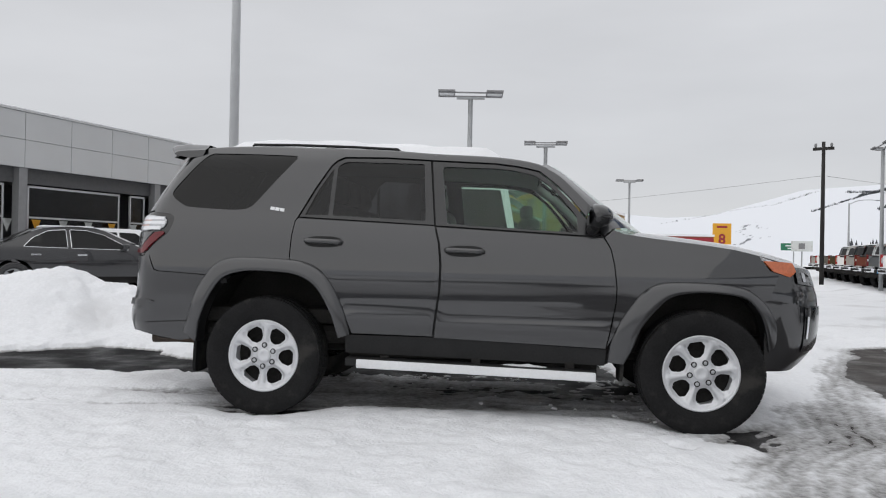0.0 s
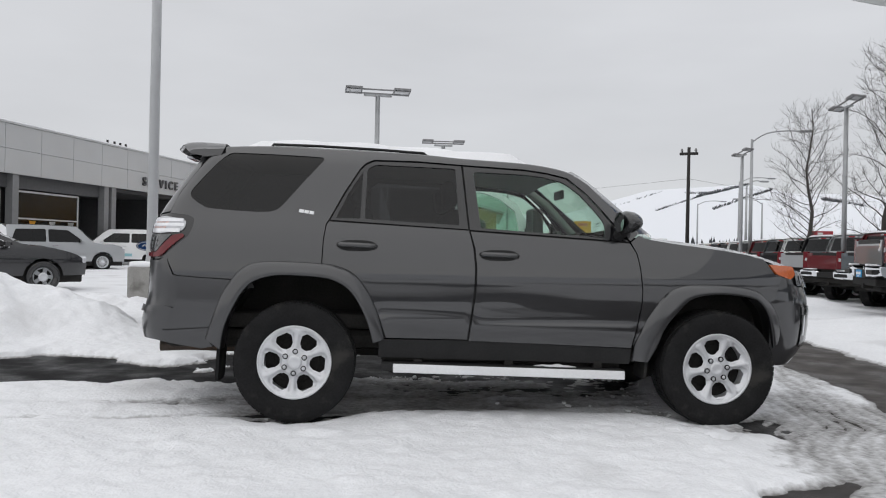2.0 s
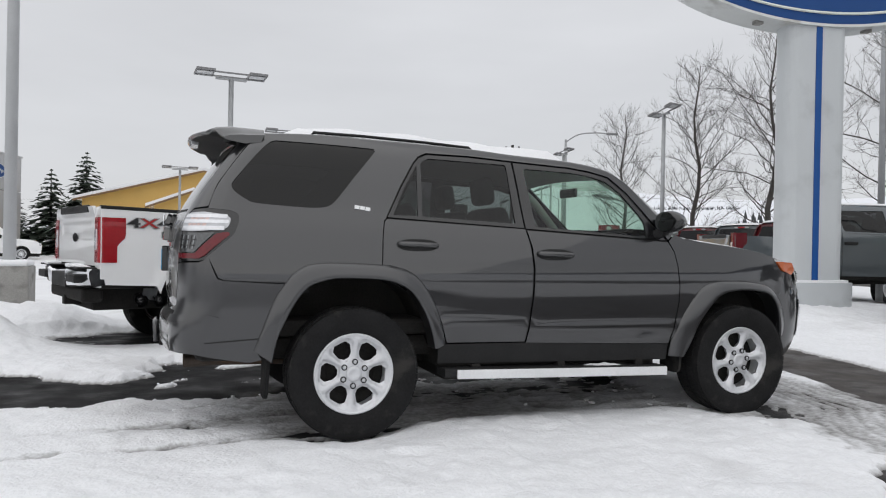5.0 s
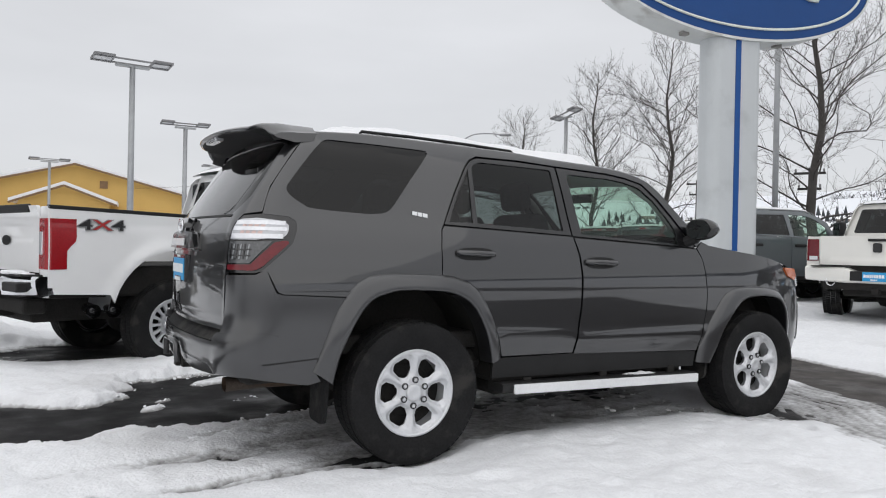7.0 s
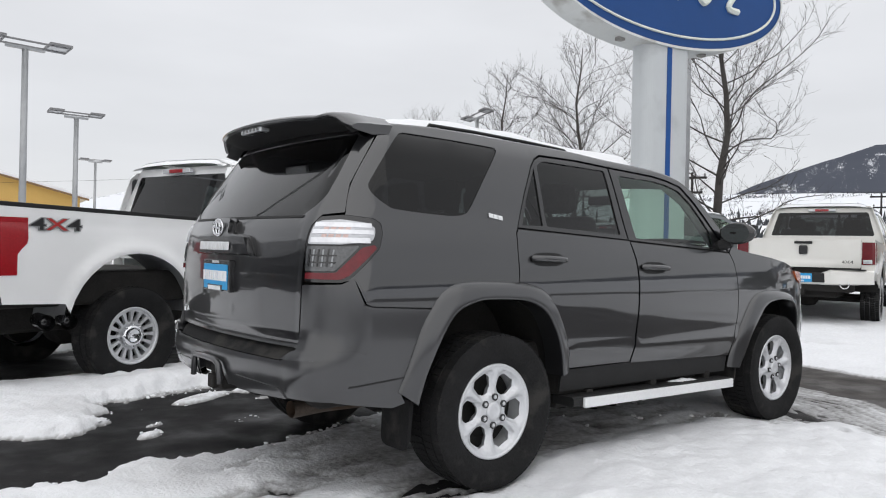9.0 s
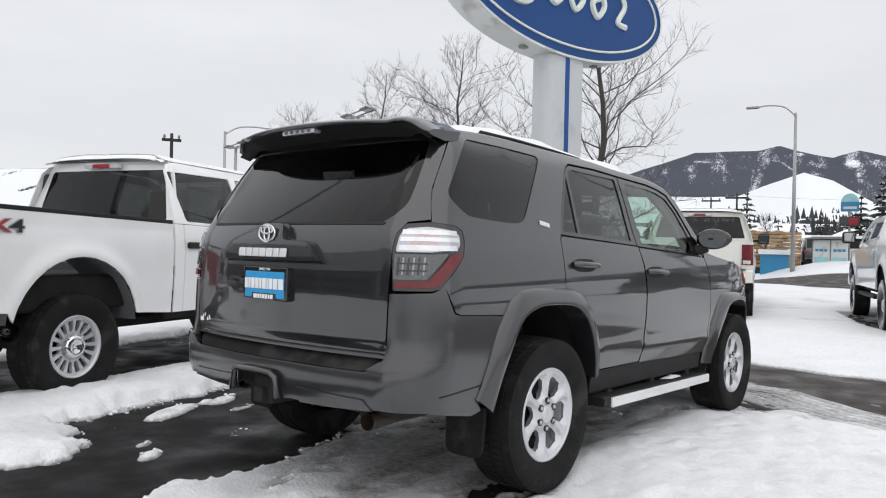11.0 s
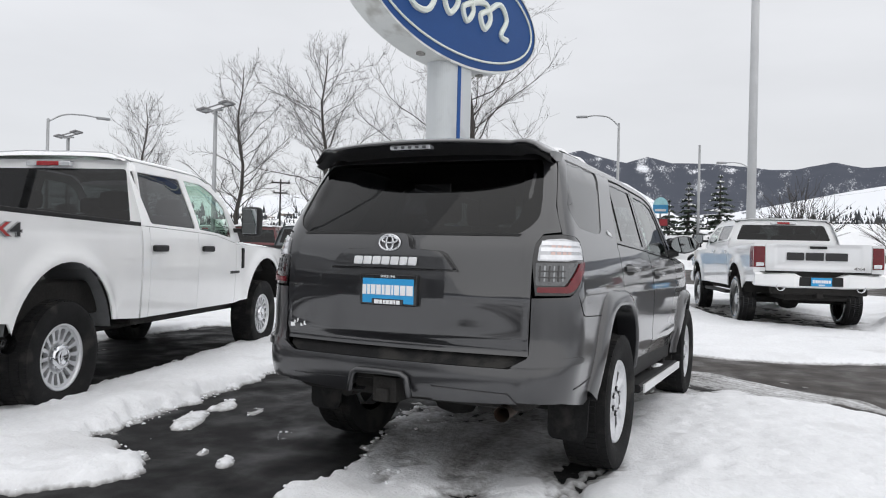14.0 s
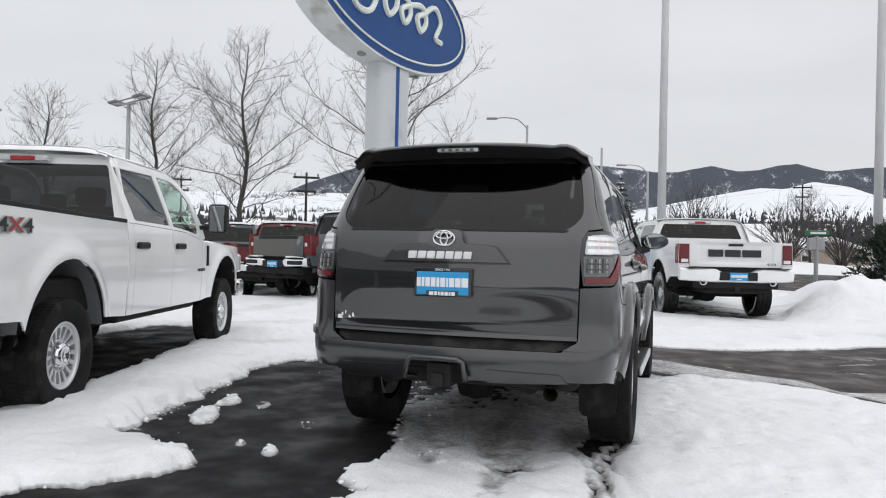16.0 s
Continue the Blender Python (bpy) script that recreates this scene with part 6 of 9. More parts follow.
def pickup(label, body, m, style="f", fine=1.0, wb=4.06, tail=-1.17, bed=1.06, cab=1.09, nose=None, rail=1.475, wheel_r=0.415, plate=True, rails=True, bumper=None, group="", snow=True, top=1.965):
    """A crew-cab pickup; its origin is on the ground under the middle of the rear axle, nose towards +x."""
    car = tagged(empty("pickup_truck", m), label, "pickup", group)
    nose = nose or wb + 1.0
    st = 0.07 / fine
    C = (1.2, 0, 0.9)
    W = ((0.4, 0.6, 0.8, 1.0, 1.2, 1.35, 1.5, 1.75, 1.95, 2.1), (0.95, 0.972, 0.985, 0.995, 0.995, 0.985, 0.955, 0.865, 0.79, 0.70))
    WT = soft_table(W, 0.3, 2.2)
    ra = 0.612 if style == "f" else 0.545
    zc = 0.525 if style == "f" else 0.50

    def side(x, z):
        y = look_up(WT, z) if x > bed + 0.01 else look_up(WT, min(z, 1.36))
        for ax in (0.0, wb):
            d = math.hypot(x - ax, z - zc)
            y += 0.034 * math.exp(-((d - ra - 0.02) / 0.075) ** 2)
        y -= 0.10 * max(0, x - nose + 0.75) ** 2 / 0.56
        return x, -y, z

    def both(name, outline, mat, holes=(), d=0.0, lip=0.016, s=1.0):
        f = side if d == 0 else (lambda u, v: (side(u, v)[0], side(u, v)[1] - d, v))
        panel(name, outline, f, mat, car, holes, st * s, lip, C)
        panel(name, outline, lambda u, v: (f(u, v)[0], -f(u, v)[1], v), mat, car, holes, st * s * 1.3, lip, C)

    low = 0.62
    a_r = arc(0, zc, ra, 168, 12)
    both("bed_side", [(tail, 0.75), (tail, rail), (bed, rail - 0.05), (bed, low)] + a_r[::-1] + [(-0.64, 0.73)], body)
    if rails:
        for s in (-1, 1):
            bm = bmesh.new()
            box(bm, tail, bed - 0.01, s * 0.955 - 0.03, s * 0.955 + 0.03, rail - 0.028, rail + 0.008, 0.006, m=Matrix(((1, 0, 0, 0), (0, 1, 0, 0), (-0.05 / (bed - tail), 0, 1, 0.05 * tail / (bed - tail)), (0, 0, 0, 1))))
            part("bed_rail_cap", bm, M_TRIM, car)
    d1, d2, d3 = cab + 0.12, cab + (wb - cab) * 0.36 + 0.02, cab + (wb - cab) * 0.69
    belt_r, belt_f = 1.44, 1.36
    both("cab_corner", [(cab, low), (cab, belt_r), (d1, belt_r), (d1, low)], body)
    both("rear_door", [(d1 + 0.008, low), (d1 + 0.008, belt_r), (d2, belt_r - 0.03), (d2, low)], body)
    both("front_door", [(d2 + 0.008, low), (d2 + 0.008, belt_r - 0.03), (d2 + 0.45, belt_f + 0.03), (d3, belt_f - 0.05), (d3, low)], body)
    a_f = arc(wb, zc, ra, 168, 12)
    both("front_fender", [(d3 + 0.008, low), (d3 + 0.008, 1.30), (d3 + 0.25, 1.295), (nose - 0.1, 1.24), (nose, 1.15), (nose, 0.75), (wb + ra + 0.05, 0.66)] + a_f[::-1] + [], body)
    # cabin frame with its windows
    rf, rr = cab + (wb - cab) * 0.50, cab + 0.03
    A = (d3 + 0.12, 1.34)
    frame_ = [(cab, belt_r + 0.006), (rr + 0.02, top - 0.10), (rr + 0.07, top - 0.03), (rr + 0.2, top), (rf, top - 0.015), (rf + 0.25, top - 0.09), (rf + 0.5, top - 0.24), A, (d3, belt_f - 0.044), (d2 + 0.45, belt_f + 0.036), (d2, belt_r - 0.024), (d1, belt_r + 0.006)]
    w1 = rounded([(d1 + 0.05, belt_r + 0.03), (d1 - 0.05, top - 0.10), (d2 - 0.08, top - 0.09), (d2 - 0.03, belt_r + 0.01)], [0.04, 0.04, 0.03, 0.02])
    w2 = rounded([(d2 + 0.06, belt_r + 0.005), (d2 + 0.02, top - 0.09), (rf + 0.02, top - 0.10), (rf + 0.24, top - 0.18), (rf + 0.44, top - 0.33), (d3 - 0.10, belt_f + 0.06), (d3 - 0.12, belt_f + 0.015), (d2 + 0.45, belt_f + 0.06)], [0.02, 0.03, 0.05, 0, 0, 0.02, 0.02, 0.05])
    both("cabin_frame", frame_, body, [w1, w2])
    both("side_window", w1, M_GLASS_DARK, (), -0.012, 0, 2)
    both("side_window", w2, M_GLASS_CLEAR, (), -0.012, 0, 2)
    # back of the cab, with its window
    def back(y, z):
        return cab + 0.01 + 0.10 * max(0, z - 1.40) / 0.5 + 0.03 * (y / 0.9) ** 2, y, z

    bo = [(-0.93, 1.05), (-0.965, 1.42), (-0.87, 1.75), (-0.80, top - 0.045), (-0.72, top + 0.005), (0.72, top + 0.005), (0.80, top - 0.045), (0.87, 1.75), (0.965, 1.42), (0.93, 1.05)]
    bw = rounded([(-0.83, 1.47), (-0.72, top - 0.08), (0.72, top - 0.08), (0.83, 1.47)], 0.04)
    panel("cab_back", bo, back, body, car, [bw], st * 1.4, 0.02, C, axis_free=None)
    panel("rear_window", bw, lambda y, z: (back(y, z)[0] + 0.004, y, z), M_GLASS_DARK, car, (), 0.2, 0, C, axis_free=None)
    bm = bmesh.new()
    box(bm, cab + 0.055, cab + 0.11, -0.22, 0.22, top - 0.065, top - 0.018, 0.008)
    hb = part("brake_light", bm, M_LENSCLEAR, car)
    bm = bmesh.new()
    box(bm, cab + 0.050, cab + 0.10, -0.11, 0.11, top - 0.062, top - 0.021, 0.006)
    part("brake_lens", bm, M_LENSRED, hb)
    # roof
    bm = bmesh.new()
    rows = []
    rp = [(rr + 0.02, top - 0.02), (rr + 0.1, top), (rr + 0.2, top + 0.006), (rf, top - 0.006), (rf + 0.25, top - 0.085)]
    for x, z in spline(rp, 3):
        w = look_up(WT, z) - 0.004
        rows.append([(x, math.copysign(abs(math.cos(math.pi * k / 14)) ** 0.7, -math.cos(math.pi * k / 14)) * w, z + 0.045 * math.sin(math.pi * k / 14) ** 0.8) for k in range(15)])
    grid_surface(bm, rows)
    bmesh.ops.recalc_face_normals(bm, faces=bm.faces)
    part("roof", bm, body, car, smooth=True)
    if snow:
        bm = bmesh.new()
        rows2 = []
        for i, row in enumerate(rows):
            e = min(i, len(rows) - 1 - i) / 2
            rows2.append([(p[0], p[1] * 0.9, p[2] + 0.006 * (abs(p[1]) > 0) + 0.035 * min(1, e) * min(1, (13 - abs(2 * j - 14)) / 4 + 0.1) * (0.8 + 0.4 * noise.noise(Vector((p[0] * 4, p[1] * 4, 3))))) for j, p in enumerate(row)])
        grid_surface(bm, rows2)
        bmesh.ops.recalc_face_normals(bm, faces=bm.faces)
        part("roof_snow", bm, M_SNOWCAP, car, "thin crust of snow", smooth=True)

    def screen(u, v):
        z = 1.33 + (top - 0.09 - 1.33) * v
        x = d3 + 0.15 + (rf + 0.26 - d3 - 0.15) * v
        return x + 0.14 * (1 - u * u) * (1 - v * 0.4), u * (0.90 - 0.11 * v), z

    panel("windscreen", [(-0.96, 0), (0.96, 0), (0.96, 1), (-0.96, 1)], screen, M_GLASS_CLEAR, car, (), 0.2, 0, C, axis_free=None)
    # bonnet and nose
    bm = bmesh.new()
    rows = []
    for k in range(12):
        x = d3 + 0.02 + (nose + 0.02 - d3) * k / 11
        z = float(np.interp(x, (d3, d3 + 0.3, nose - 0.15, nose + 0.05), (1.335, 1.335, 1.285, 1.19)))
        w = -side(min(x, nose), 1.2)[1] - 0.005
        rows.append([(x, -w + 2 * w * j / 12, z - 0.04 * abs(-1 + j / 6) ** 4 + 0.05 * (1 - (-1 + j / 6) ** 2)) for j in range(13)])
    grid_surface(bm, rows)
    bmesh.ops.recalc_face_normals(bm, faces=bm.faces)
    part("bonnet", bm, body, car, smooth=True)
    bm = bmesh.new()
    box(bm, nose - 0.03, nose + 0.04, -0.62, 0.62, 0.82, 1.20, 0.02)
    part("grille", bm, M_GLOSSBLACK, car)
    bm = bmesh.new()
    box(bm, nose - 0.12, nose + 0.14, -0.96, 0.96, 0.56, 0.80, 0.05)
    part("front_bumper", bm, M_CHROME if style == "f" else body, car)
    for s in (-1, 1):
        bm = bmesh.new()
        box(bm, nose - 0.14, nose + 0.03, s * 0.78 - 0.16, s * 0.78 + 0.16, 0.90, 1.15, 0.03)
        part("headlamp", bm, M_LENSCLEAR, car)
    # tailgate
    def gate(y, z):
        x = tail - 0.004
        if style == "f":
            x += 0.012 * (smooth(1.18, 1.24, z) - smooth(1.34, 1.40, z)) * (abs(y) < 0.66)
            x -= 0.03 * smooth(1.40, rail, z)
        else:
            x += 0.010 * (smooth(0.98, 1.03, z) - smooth(1.30, 1.36, z)) * (1 - smooth(0.62, 0.68, abs(y)))
        return x, y, z

    g0, g1 = 0.80, 0.93
    panel("tailgate", rounded([(-g0, g1), (-g0, rail + 0.005), (g0, rail + 0.005), (g0, g1)], 0.02, 3), gate, body, car, (), st * 0.8, 0.03, C, axis_free=None)
    for s in (-1, 1):
        co = [(s * g0 + s * 0.006, 0.72), (s * g0 + s * 0.006, rail - 0.005), (s * 0.965, rail - 0.005), (s * 0.985, 1.2), (s * 0.965, 0.72)]
        panel("bed_corner", co, lambda y, z: (tail - 0.001, y, z), body, car, (), st, 0.02, C, axis_free=None)
    bm = bmesh.new()
    if style == "f":
        box(bm, tail - 0.035, tail - 0.01, -0.62, 0.62, rail - 0.055, rail + 0.022, 0.012)
    else:
        box(bm, tail - 0.02, tail - 0.002, -0.13, 0.13, rail - 0.075, rail - 0.035, 0.008)
    part("tailgate_handle", bm, M_TRIM, car)
    if style == "f":
        bm = bmesh.new()
        ring = [(tail - 0.012, 0.115 * math.cos(2 * math.pi * k / 28), 1.21 + 0.048 * math.sin(2 * math.pi * k / 28)) for k in range(28)]
        bm.faces.new([bm.verts.new(p) for p in ring])
        bmesh.ops.solidify(bm, geom=bm.faces[:], thickness=0.015)
        part("oval_badge", bm, M_SIGNBLUE if body is not M_WHITE else M_DARKINK, car)
    # tail lamps: wrap the corner
    for s in (-1, 1):
        lamp = empty("tail_lamp")
        lamp.parent = car
        z0, z1 = (0.965, 1.405) if style == "f" else (0.985, 1.325)
        bm = bmesh.new()
        rows = []
        for k in range(12):
            z = z0 + (z1 - z0) * k / 11
            t = k / 11
            wide = (0.15 + 0.08 * float(smooth(0.35, 0.6, t))) if style == "f" else (0.20 - 0.04 * abs(t - 0.5))
            yo = s * (-side(tail + 0.1, z)[1] + 0.006)
            rows.append([(tail - 0.012, s * (g0 + 0.012), z), (tail - 0.016, s * (abs(yo) - 0.05), z), (tail - 0.008, s * (abs(yo) - 0.015), z), (tail + 0.02, yo, z), (tail + wide * 0.6, yo, z), (tail + wide, yo, z), (tail + wide, s * (abs(yo) - 0.02), z)])
        grid_surface(bm, rows)
        bmesh.ops.recalc_face_normals(bm, faces=bm.faces)
        part("red_lens", bm, M_LENSRED if style == "f" and body is M_WHITE else M_LENSDEEP, lamp, smooth=False)
        bm = bmesh.new()
        if style == "f":
            box(bm, tail - 0.022, tail - 0.004, min(s * 0.83, s * 0.90), max(s * 0.83, s * 0.90), 1.09 if body is M_WHITE else 1.15, 1.29 if body is M_WHITE else 1.23, 0.006)
        else:
            box(bm, tail - 0.022, tail - 0.004, min(s * 0.83, s * 0.95), max(s * 0.83, s * 0.95), 1.00, 1.06, 0.006)
        part("reversing_lens", bm, M_LENSCLEAR, lamp)
    # rear bumper
    bmat = bumper or M_CHROME
    bm = bmesh.new()
    rows = []
    for k in range(25):
        y = -0.985 + 1.97 * k / 24
        e = abs(y) / 0.985
        mid = 1 - float(smooth(0.30, 0.36, abs(y)))
        x0 = tail - 0.20 + 0.10 * e ** 3 + 0.05 * mid
        zt, zb = 0.90 - 0.07 * mid, (0.70 if style == "f" else 0.66) + 0.03 * e ** 2
        rows.append([(tail + 0.02, y, zt + 0.005), (x0 + 0.03, y, zt + 0.003), (x0, y, zt - 0.025), (x0 + 0.004, y, (zt + zb) / 2), (x0 + 0.02, y, zb + 0.02), (x0 + 0.06, y, zb), (tail + 0.05, y, zb + 0.02)])
    grid_surface(bm, rows)
    for row in (rows[0], rows[-1]):
        bm.faces.new([bm.verts.new(p) for p in row])
    bmesh.ops.recalc_face_normals(bm, faces=bm.faces)
    bump = part("rear_bumper", bm, bmat, car, smooth=False)
    bm = bmesh.new()
    box(bm, tail - 0.17, tail - 0.02, -0.33, 0.33, 0.70, 0.845, 0.01)
    part("bumper_centre", bm, M_TRIM, bump)
    bm = bmesh.new()
    for s in (-1, 1):
        box(bm, tail - 0.18, tail, s * 0.62 - 0.26, s * 0.62 + 0.26, 0.90, 0.915, 0.005)
    part("step_pads", bm, M_TRIM, bump)
    if style == "f":
        for s in (-1, 1):
            bm = bmesh.new()
            box(bm, tail - 0.205, tail - 0.12, min(s * 0.50, s * 0.86), max(s * 0.50, s * 0.86), 0.765, 0.845, 0.012)
            part("bumper_recess", bm, M_TRIM, bump)
            bm = bmesh.new()
            for q in range(3):
                box(bm, tail - 0.20 + 0.03 * q, tail - 0.05, s * (0.52 + 0.12 * q) - 0.09, s * (0.52 + 0.12 * q) + 0.08, 0.912, 0.945 - 0.008 * q, 0.012)
            part("bumper_snow", bm, M_SNOWCAP, bump, smooth=True)
    if plate:
        bm = bmesh.new()
        box(bm, tail - 0.185, tail - 0.165, -0.155, 0.155, 0.70, 0.835, 0.004)
        p = part("number_plate", bm, M_PLATE, car, "blue dealer plate")
        bars("plate_script", facing(tail - 0.186, 0, 0.775, 180), M_WHITEINK, p, [0.02, 0.016, 0.026, 0.026, 0.016, 0.028, 0.028, 0.030, 0.034], 0.048, 0.006, 0.002)
        bars("tab_script", facing(tail - 0.186, 0, 0.722, 180), M_WHITEINK, p, [0.02, 0.016, 0.02, 0.018], 0.02, 0.005, 0.002)
    # exhaust
    outs = ((-0.62, 0.0), (-0.62, 0.185)) if style == "f" else ((-0.60, 0), (0.60, 0))
    for y, o in outs:
        bm = bmesh.new()
        if style == "f":
            tube(bm, [(tail + 0.42 + o, -0.80, 0.60), (tail + 0.39 + o, -0.985, 0.585)], [0.058, 0.066], 16, cap=False)
            tube(bm, [(tail + 0.42 + o, -0.80, 0.60), (tail + 0.395 + o, -0.95, 0.59)], [0.048, 0.052], 12)
        else:
            lathe(bm, [(0.064, 0.20), (0.070, -0.02), (0.066, -0.028), (0.056, -0.02), (0.052, 0.15), (0.001, 0.15)], 20, "x", (tail - 0.13, y, 0.68))
        part("exhaust_tip", bm, M_GLOSSBLACK if style == "f" else M_CHROME, car, smooth=True)
    # underside
    for nm, b6, bev in (("frame_box", (tail + 0.05, nose - 0.2, -0.48, 0.48, 0.46, 0.70), 0.03), ("cab_floor", (bed, d3, -0.90, 0.90, 0.55, 0.66), 0.03), ("bed_floor", (tail + 0.02, bed, -0.86, 0.86, 0.70, 0.98), 0.03),
                        ("cross_member", (tail - 0.10, tail + 0.1, -0.72, 0.72, 0.56, 0.70), 0.03), ("engine_bay", (d3, nose - 0.1, -0.80, 0.80, 0.95, 1.15), 0.03), ("tow_receiver", (tail - 0.12, tail + 0.05, -0.05, 0.05, 0.50, 0.60), 0.01)):
        bm = bmesh.new()
        box(bm, *b6, bev)
        part(nm, bm, M_UNDER, car)
    bm = bmesh.new()
    tube(bm, [(0, -0.8, 0.42), (0, 0.8, 0.42)], 0.07, 10)
    axle = part("rear_axle", bm, M_UNDER, car)
    bm = bmesh.new()
    lathe(bm, [(0.03, -0.2), (0.15, -0.12), (0.17, 0), (0.15, 0.12), (0.03, 0.2)], 14, "y", (0, 0.1, 0.42))
    part("differential", bm, M_UNDER, axle)
    for ax in (0, wb):
        for s in (-1, 1):
            bm = bmesh.new()
            rows = []
            for k in range(17):
                a = math.pi * (k / 16) * 0.94 + 0.10
                c, sn = ax + (ra + 0.025) * math.cos(a), zc + (ra + 0.025) * math.sin(a)
                rows.append([(c, s * 0.965, sn), (c, s * 0.50, sn)])
            grid_surface(bm, rows)
            part("wheel_liner", bm, M_UNDER if ax or style == "r" else M_ALLOYDK, car)
    for s in (-1, 1) if style == "r" else ():
        bm = bmesh.new()
        box(bm, d1, d3, s * 0.93 - 0.07, s * 0.93 + 0.07, 0.46, 0.52, 0.015)
        part("side_step", bm, M_TRIM, car)
    # handles, mirrors
    for s in (-1, 1):
        for hx in (d1 + 0.16, d2 + 0.20):
            bm = bmesh.new()
            y = -side(hx, 1.25)[1]
            box(bm, hx - 0.13, hx + 0.13, min(s * y, s * (y + 0.035)), max(s * y, s * (y + 0.035)), 1.215, 1.275, 0.015)
            part("door_handle", bm, M_TRIM if style == "f" else body, car)
        mi = empty("wing_mirror")
        mi.parent = car
        bm = bmesh.new()
        tall = 0.34 if style == "f" else 0.22
        box(bm, d3 - 0.06, d3 + 0.10, min(s * 1.06, s * 1.28), max(s * 1.06, s * 1.28), 1.40, 1.40 + tall, 0.045, seg=3)
        part("mirror_shell", bm, M_TRIM, mi, smooth=True)
        bm = bmesh.new()
        box(bm, d3 - 0.066, d3 - 0.055, min(s * 1.085, s * 1.255), max(s * 1.085, s * 1.255), 1.425, 1.375 + tall, 0.004)
        part("mirror_glass", bm, M_MIRROR, mi)
        bm = bmesh.new()
        box(bm, d3 - 0.02, d3 + 0.05, min(s * 0.90, s * 1.10), max(s * 0.90, s * 1.10), 1.44, 1.49, 0.012)
        part("mirror_arm", bm, M_TRIM, mi)
    # seats seen through the glass
    for sx in (d1 + 0.35, d2 + 0.45):
        for sy in (-0.45, 0.45):
            bm = bmesh.new()
            box(bm, sx - 0.10, sx + 0.06, sy - 0.27, sy + 0.27, 0.95, 1.60, 0.06)
            box(bm, sx - 0.12, sx + 0.0, sy - 0.14, sy + 0.14, 1.60, 1.78, 0.05)
            part("seat", bm, M_SEAT, car, smooth=True)
    bm = bmesh.new()
    box(bm, d3 - 0.2, d3 + 0.3, -0.85, 0.85, 0.9, 1.30, 0.06)
    part("dashboard", bm, M_TRIM, car)
    for ax in (0, wb):
        for s in (-1, 1):
            build_wheel(car, wheel_r, 0.245, 0.285, "eight" if style == "f" else "black", (ax, s * 0.86, wheel_r - 0.01), s)
    return car


def side_words(car, text, x, z, size, depth=0.004):
    """Four-by-four lettering on both bed sides: dark figures round a red cross."""
    for s in (-1, 1):
        y = s * 1.000
        az = -90 if s < 0 else 90
        for k, (ch, mat) in enumerate((("4", M_DARKINK), ("X", M_REDINK), ("4", M_DARKINK))):
            dx = (k - 1) * size * 0.98 * (1 if s < 0 else -1)
            mm = facing(x + dx, y, z, az) @ Matrix.Diagonal((1.75, 0.95, 1, 1))
            words("bed_lettering", ch, size * 0.92, mat, car, mm, depth, bold=0.001)
            mm2 = facing(x + dx, y - s * 0.002, z, az) @ Matrix.Diagonal((1.75, 0.95, 1, 1))
            words("bed_lettering", ch, size * 0.92, M_STEEL, car, mm2, depth, bold=0.007)


HEAD = 18.4
white = pickup("white crew-cab pickup with a snowy rear bumper on dark wet asphalt", M_WHITE, pose(-2.245, 4.06, -0.035, 0, 0, HEAD), "f", fine=1.5, plate=False, top=2.045, rail=1.515, wheel_r=0.43)
side_words(white, "4X4", -0.72, 1.355, 0.150)
bm = bmesh.new()
box(bm, 3.30, 3.36, -1.012, -0.985, 1.02, 1.26, 0.01)
part("fender_vent", bm, M_TRIM, white)
bars("door_script", facing(3.10, -1.0, 0.98, -90), M_DARKINK, white, [0.04, 0.06, 0.05, 0.07], 0.03, 0.01)

ram = pickup("silver-white crew-cab pickup with red tail lamps parked on snow", M_SILVER, pose(8.80, -1.73, 0.12, 0, 0, 17), "r", fine=1.3, wb=3.57, tail=-1.20, bed=0.62, cab=0.65, rail=1.37, wheel_r=0.41, rails=False, bumper=M_WHITE, snow=False, top=1.83)
bars("tailgate_script", facing(-1.212, 0.02, 1.17, 180), M_DARKINK, ram, [0.26, 0.27, 0.33], 0.125, 0.03, 0.006)
words("tailgate_lettering", "4X4", 0.06, M_DARKINK, ram, facing(-1.212, -0.62, 0.985, 180) @ Matrix.Diagonal((1.6, 1, 1, 1)), 0.002)
ram2 = pickup("warm white crew-cab pickup with dark red tail lamps on snow", M_CREAM, pose(9.01, 2.32, 0.10, 0, 0, 16.7), "r", wb=3.57, tail=-1.20, bed=0.62, cab=0.65, rail=1.37, wheel_r=0.41, rails=False, bumper=M_CREAM)
bm = bmesh.new()
box(bm, -1.225, -1.20, -0.06, 0.06, 1.13, 1.27, 0.02)
part("shield_badge", bm, M_DARKINK, ram2)
words("tailgate_lettering", "4X4", 0.06, M_DARKINK, ram2, facing(-1.212, -0.62, 1.02, 180) @ Matrix.Diagonal((1.6, 1, 1, 1)), 0.002)

# the angled row of unsold pickups
ROW = "row of parked pickups"
row0 = (11.7, 11.3)
paints = [("slate grey crew-cab pickup in a snowy row", M_SLATE), ("deep red crew-cab pickup in a snowy row", M_RED), ("light silver crew-cab pickup in a snowy row", M_LTSILV), ("dark grey crew-cab pickup in a snowy row", M_GREY), ("white crew-cab pickup in a snowy row", M_WHITE)]
masters = []
for k, (lb, pm) in enumerate(paints):
    x, y = row0[0] + 0.66 * k, row0[1] + 2.6 * k
    masters.append(pickup(lb, pm, pose(x, y, float(terrain(x, y)) + 0.03, 0, 0, 14), "f", fine=0.6, wb=3.68, tail=-1.15, bed=0.75, cab=0.78, rail=1.36, wheel_r=0.40, plate=k == 0, group=ROW, rails=False))
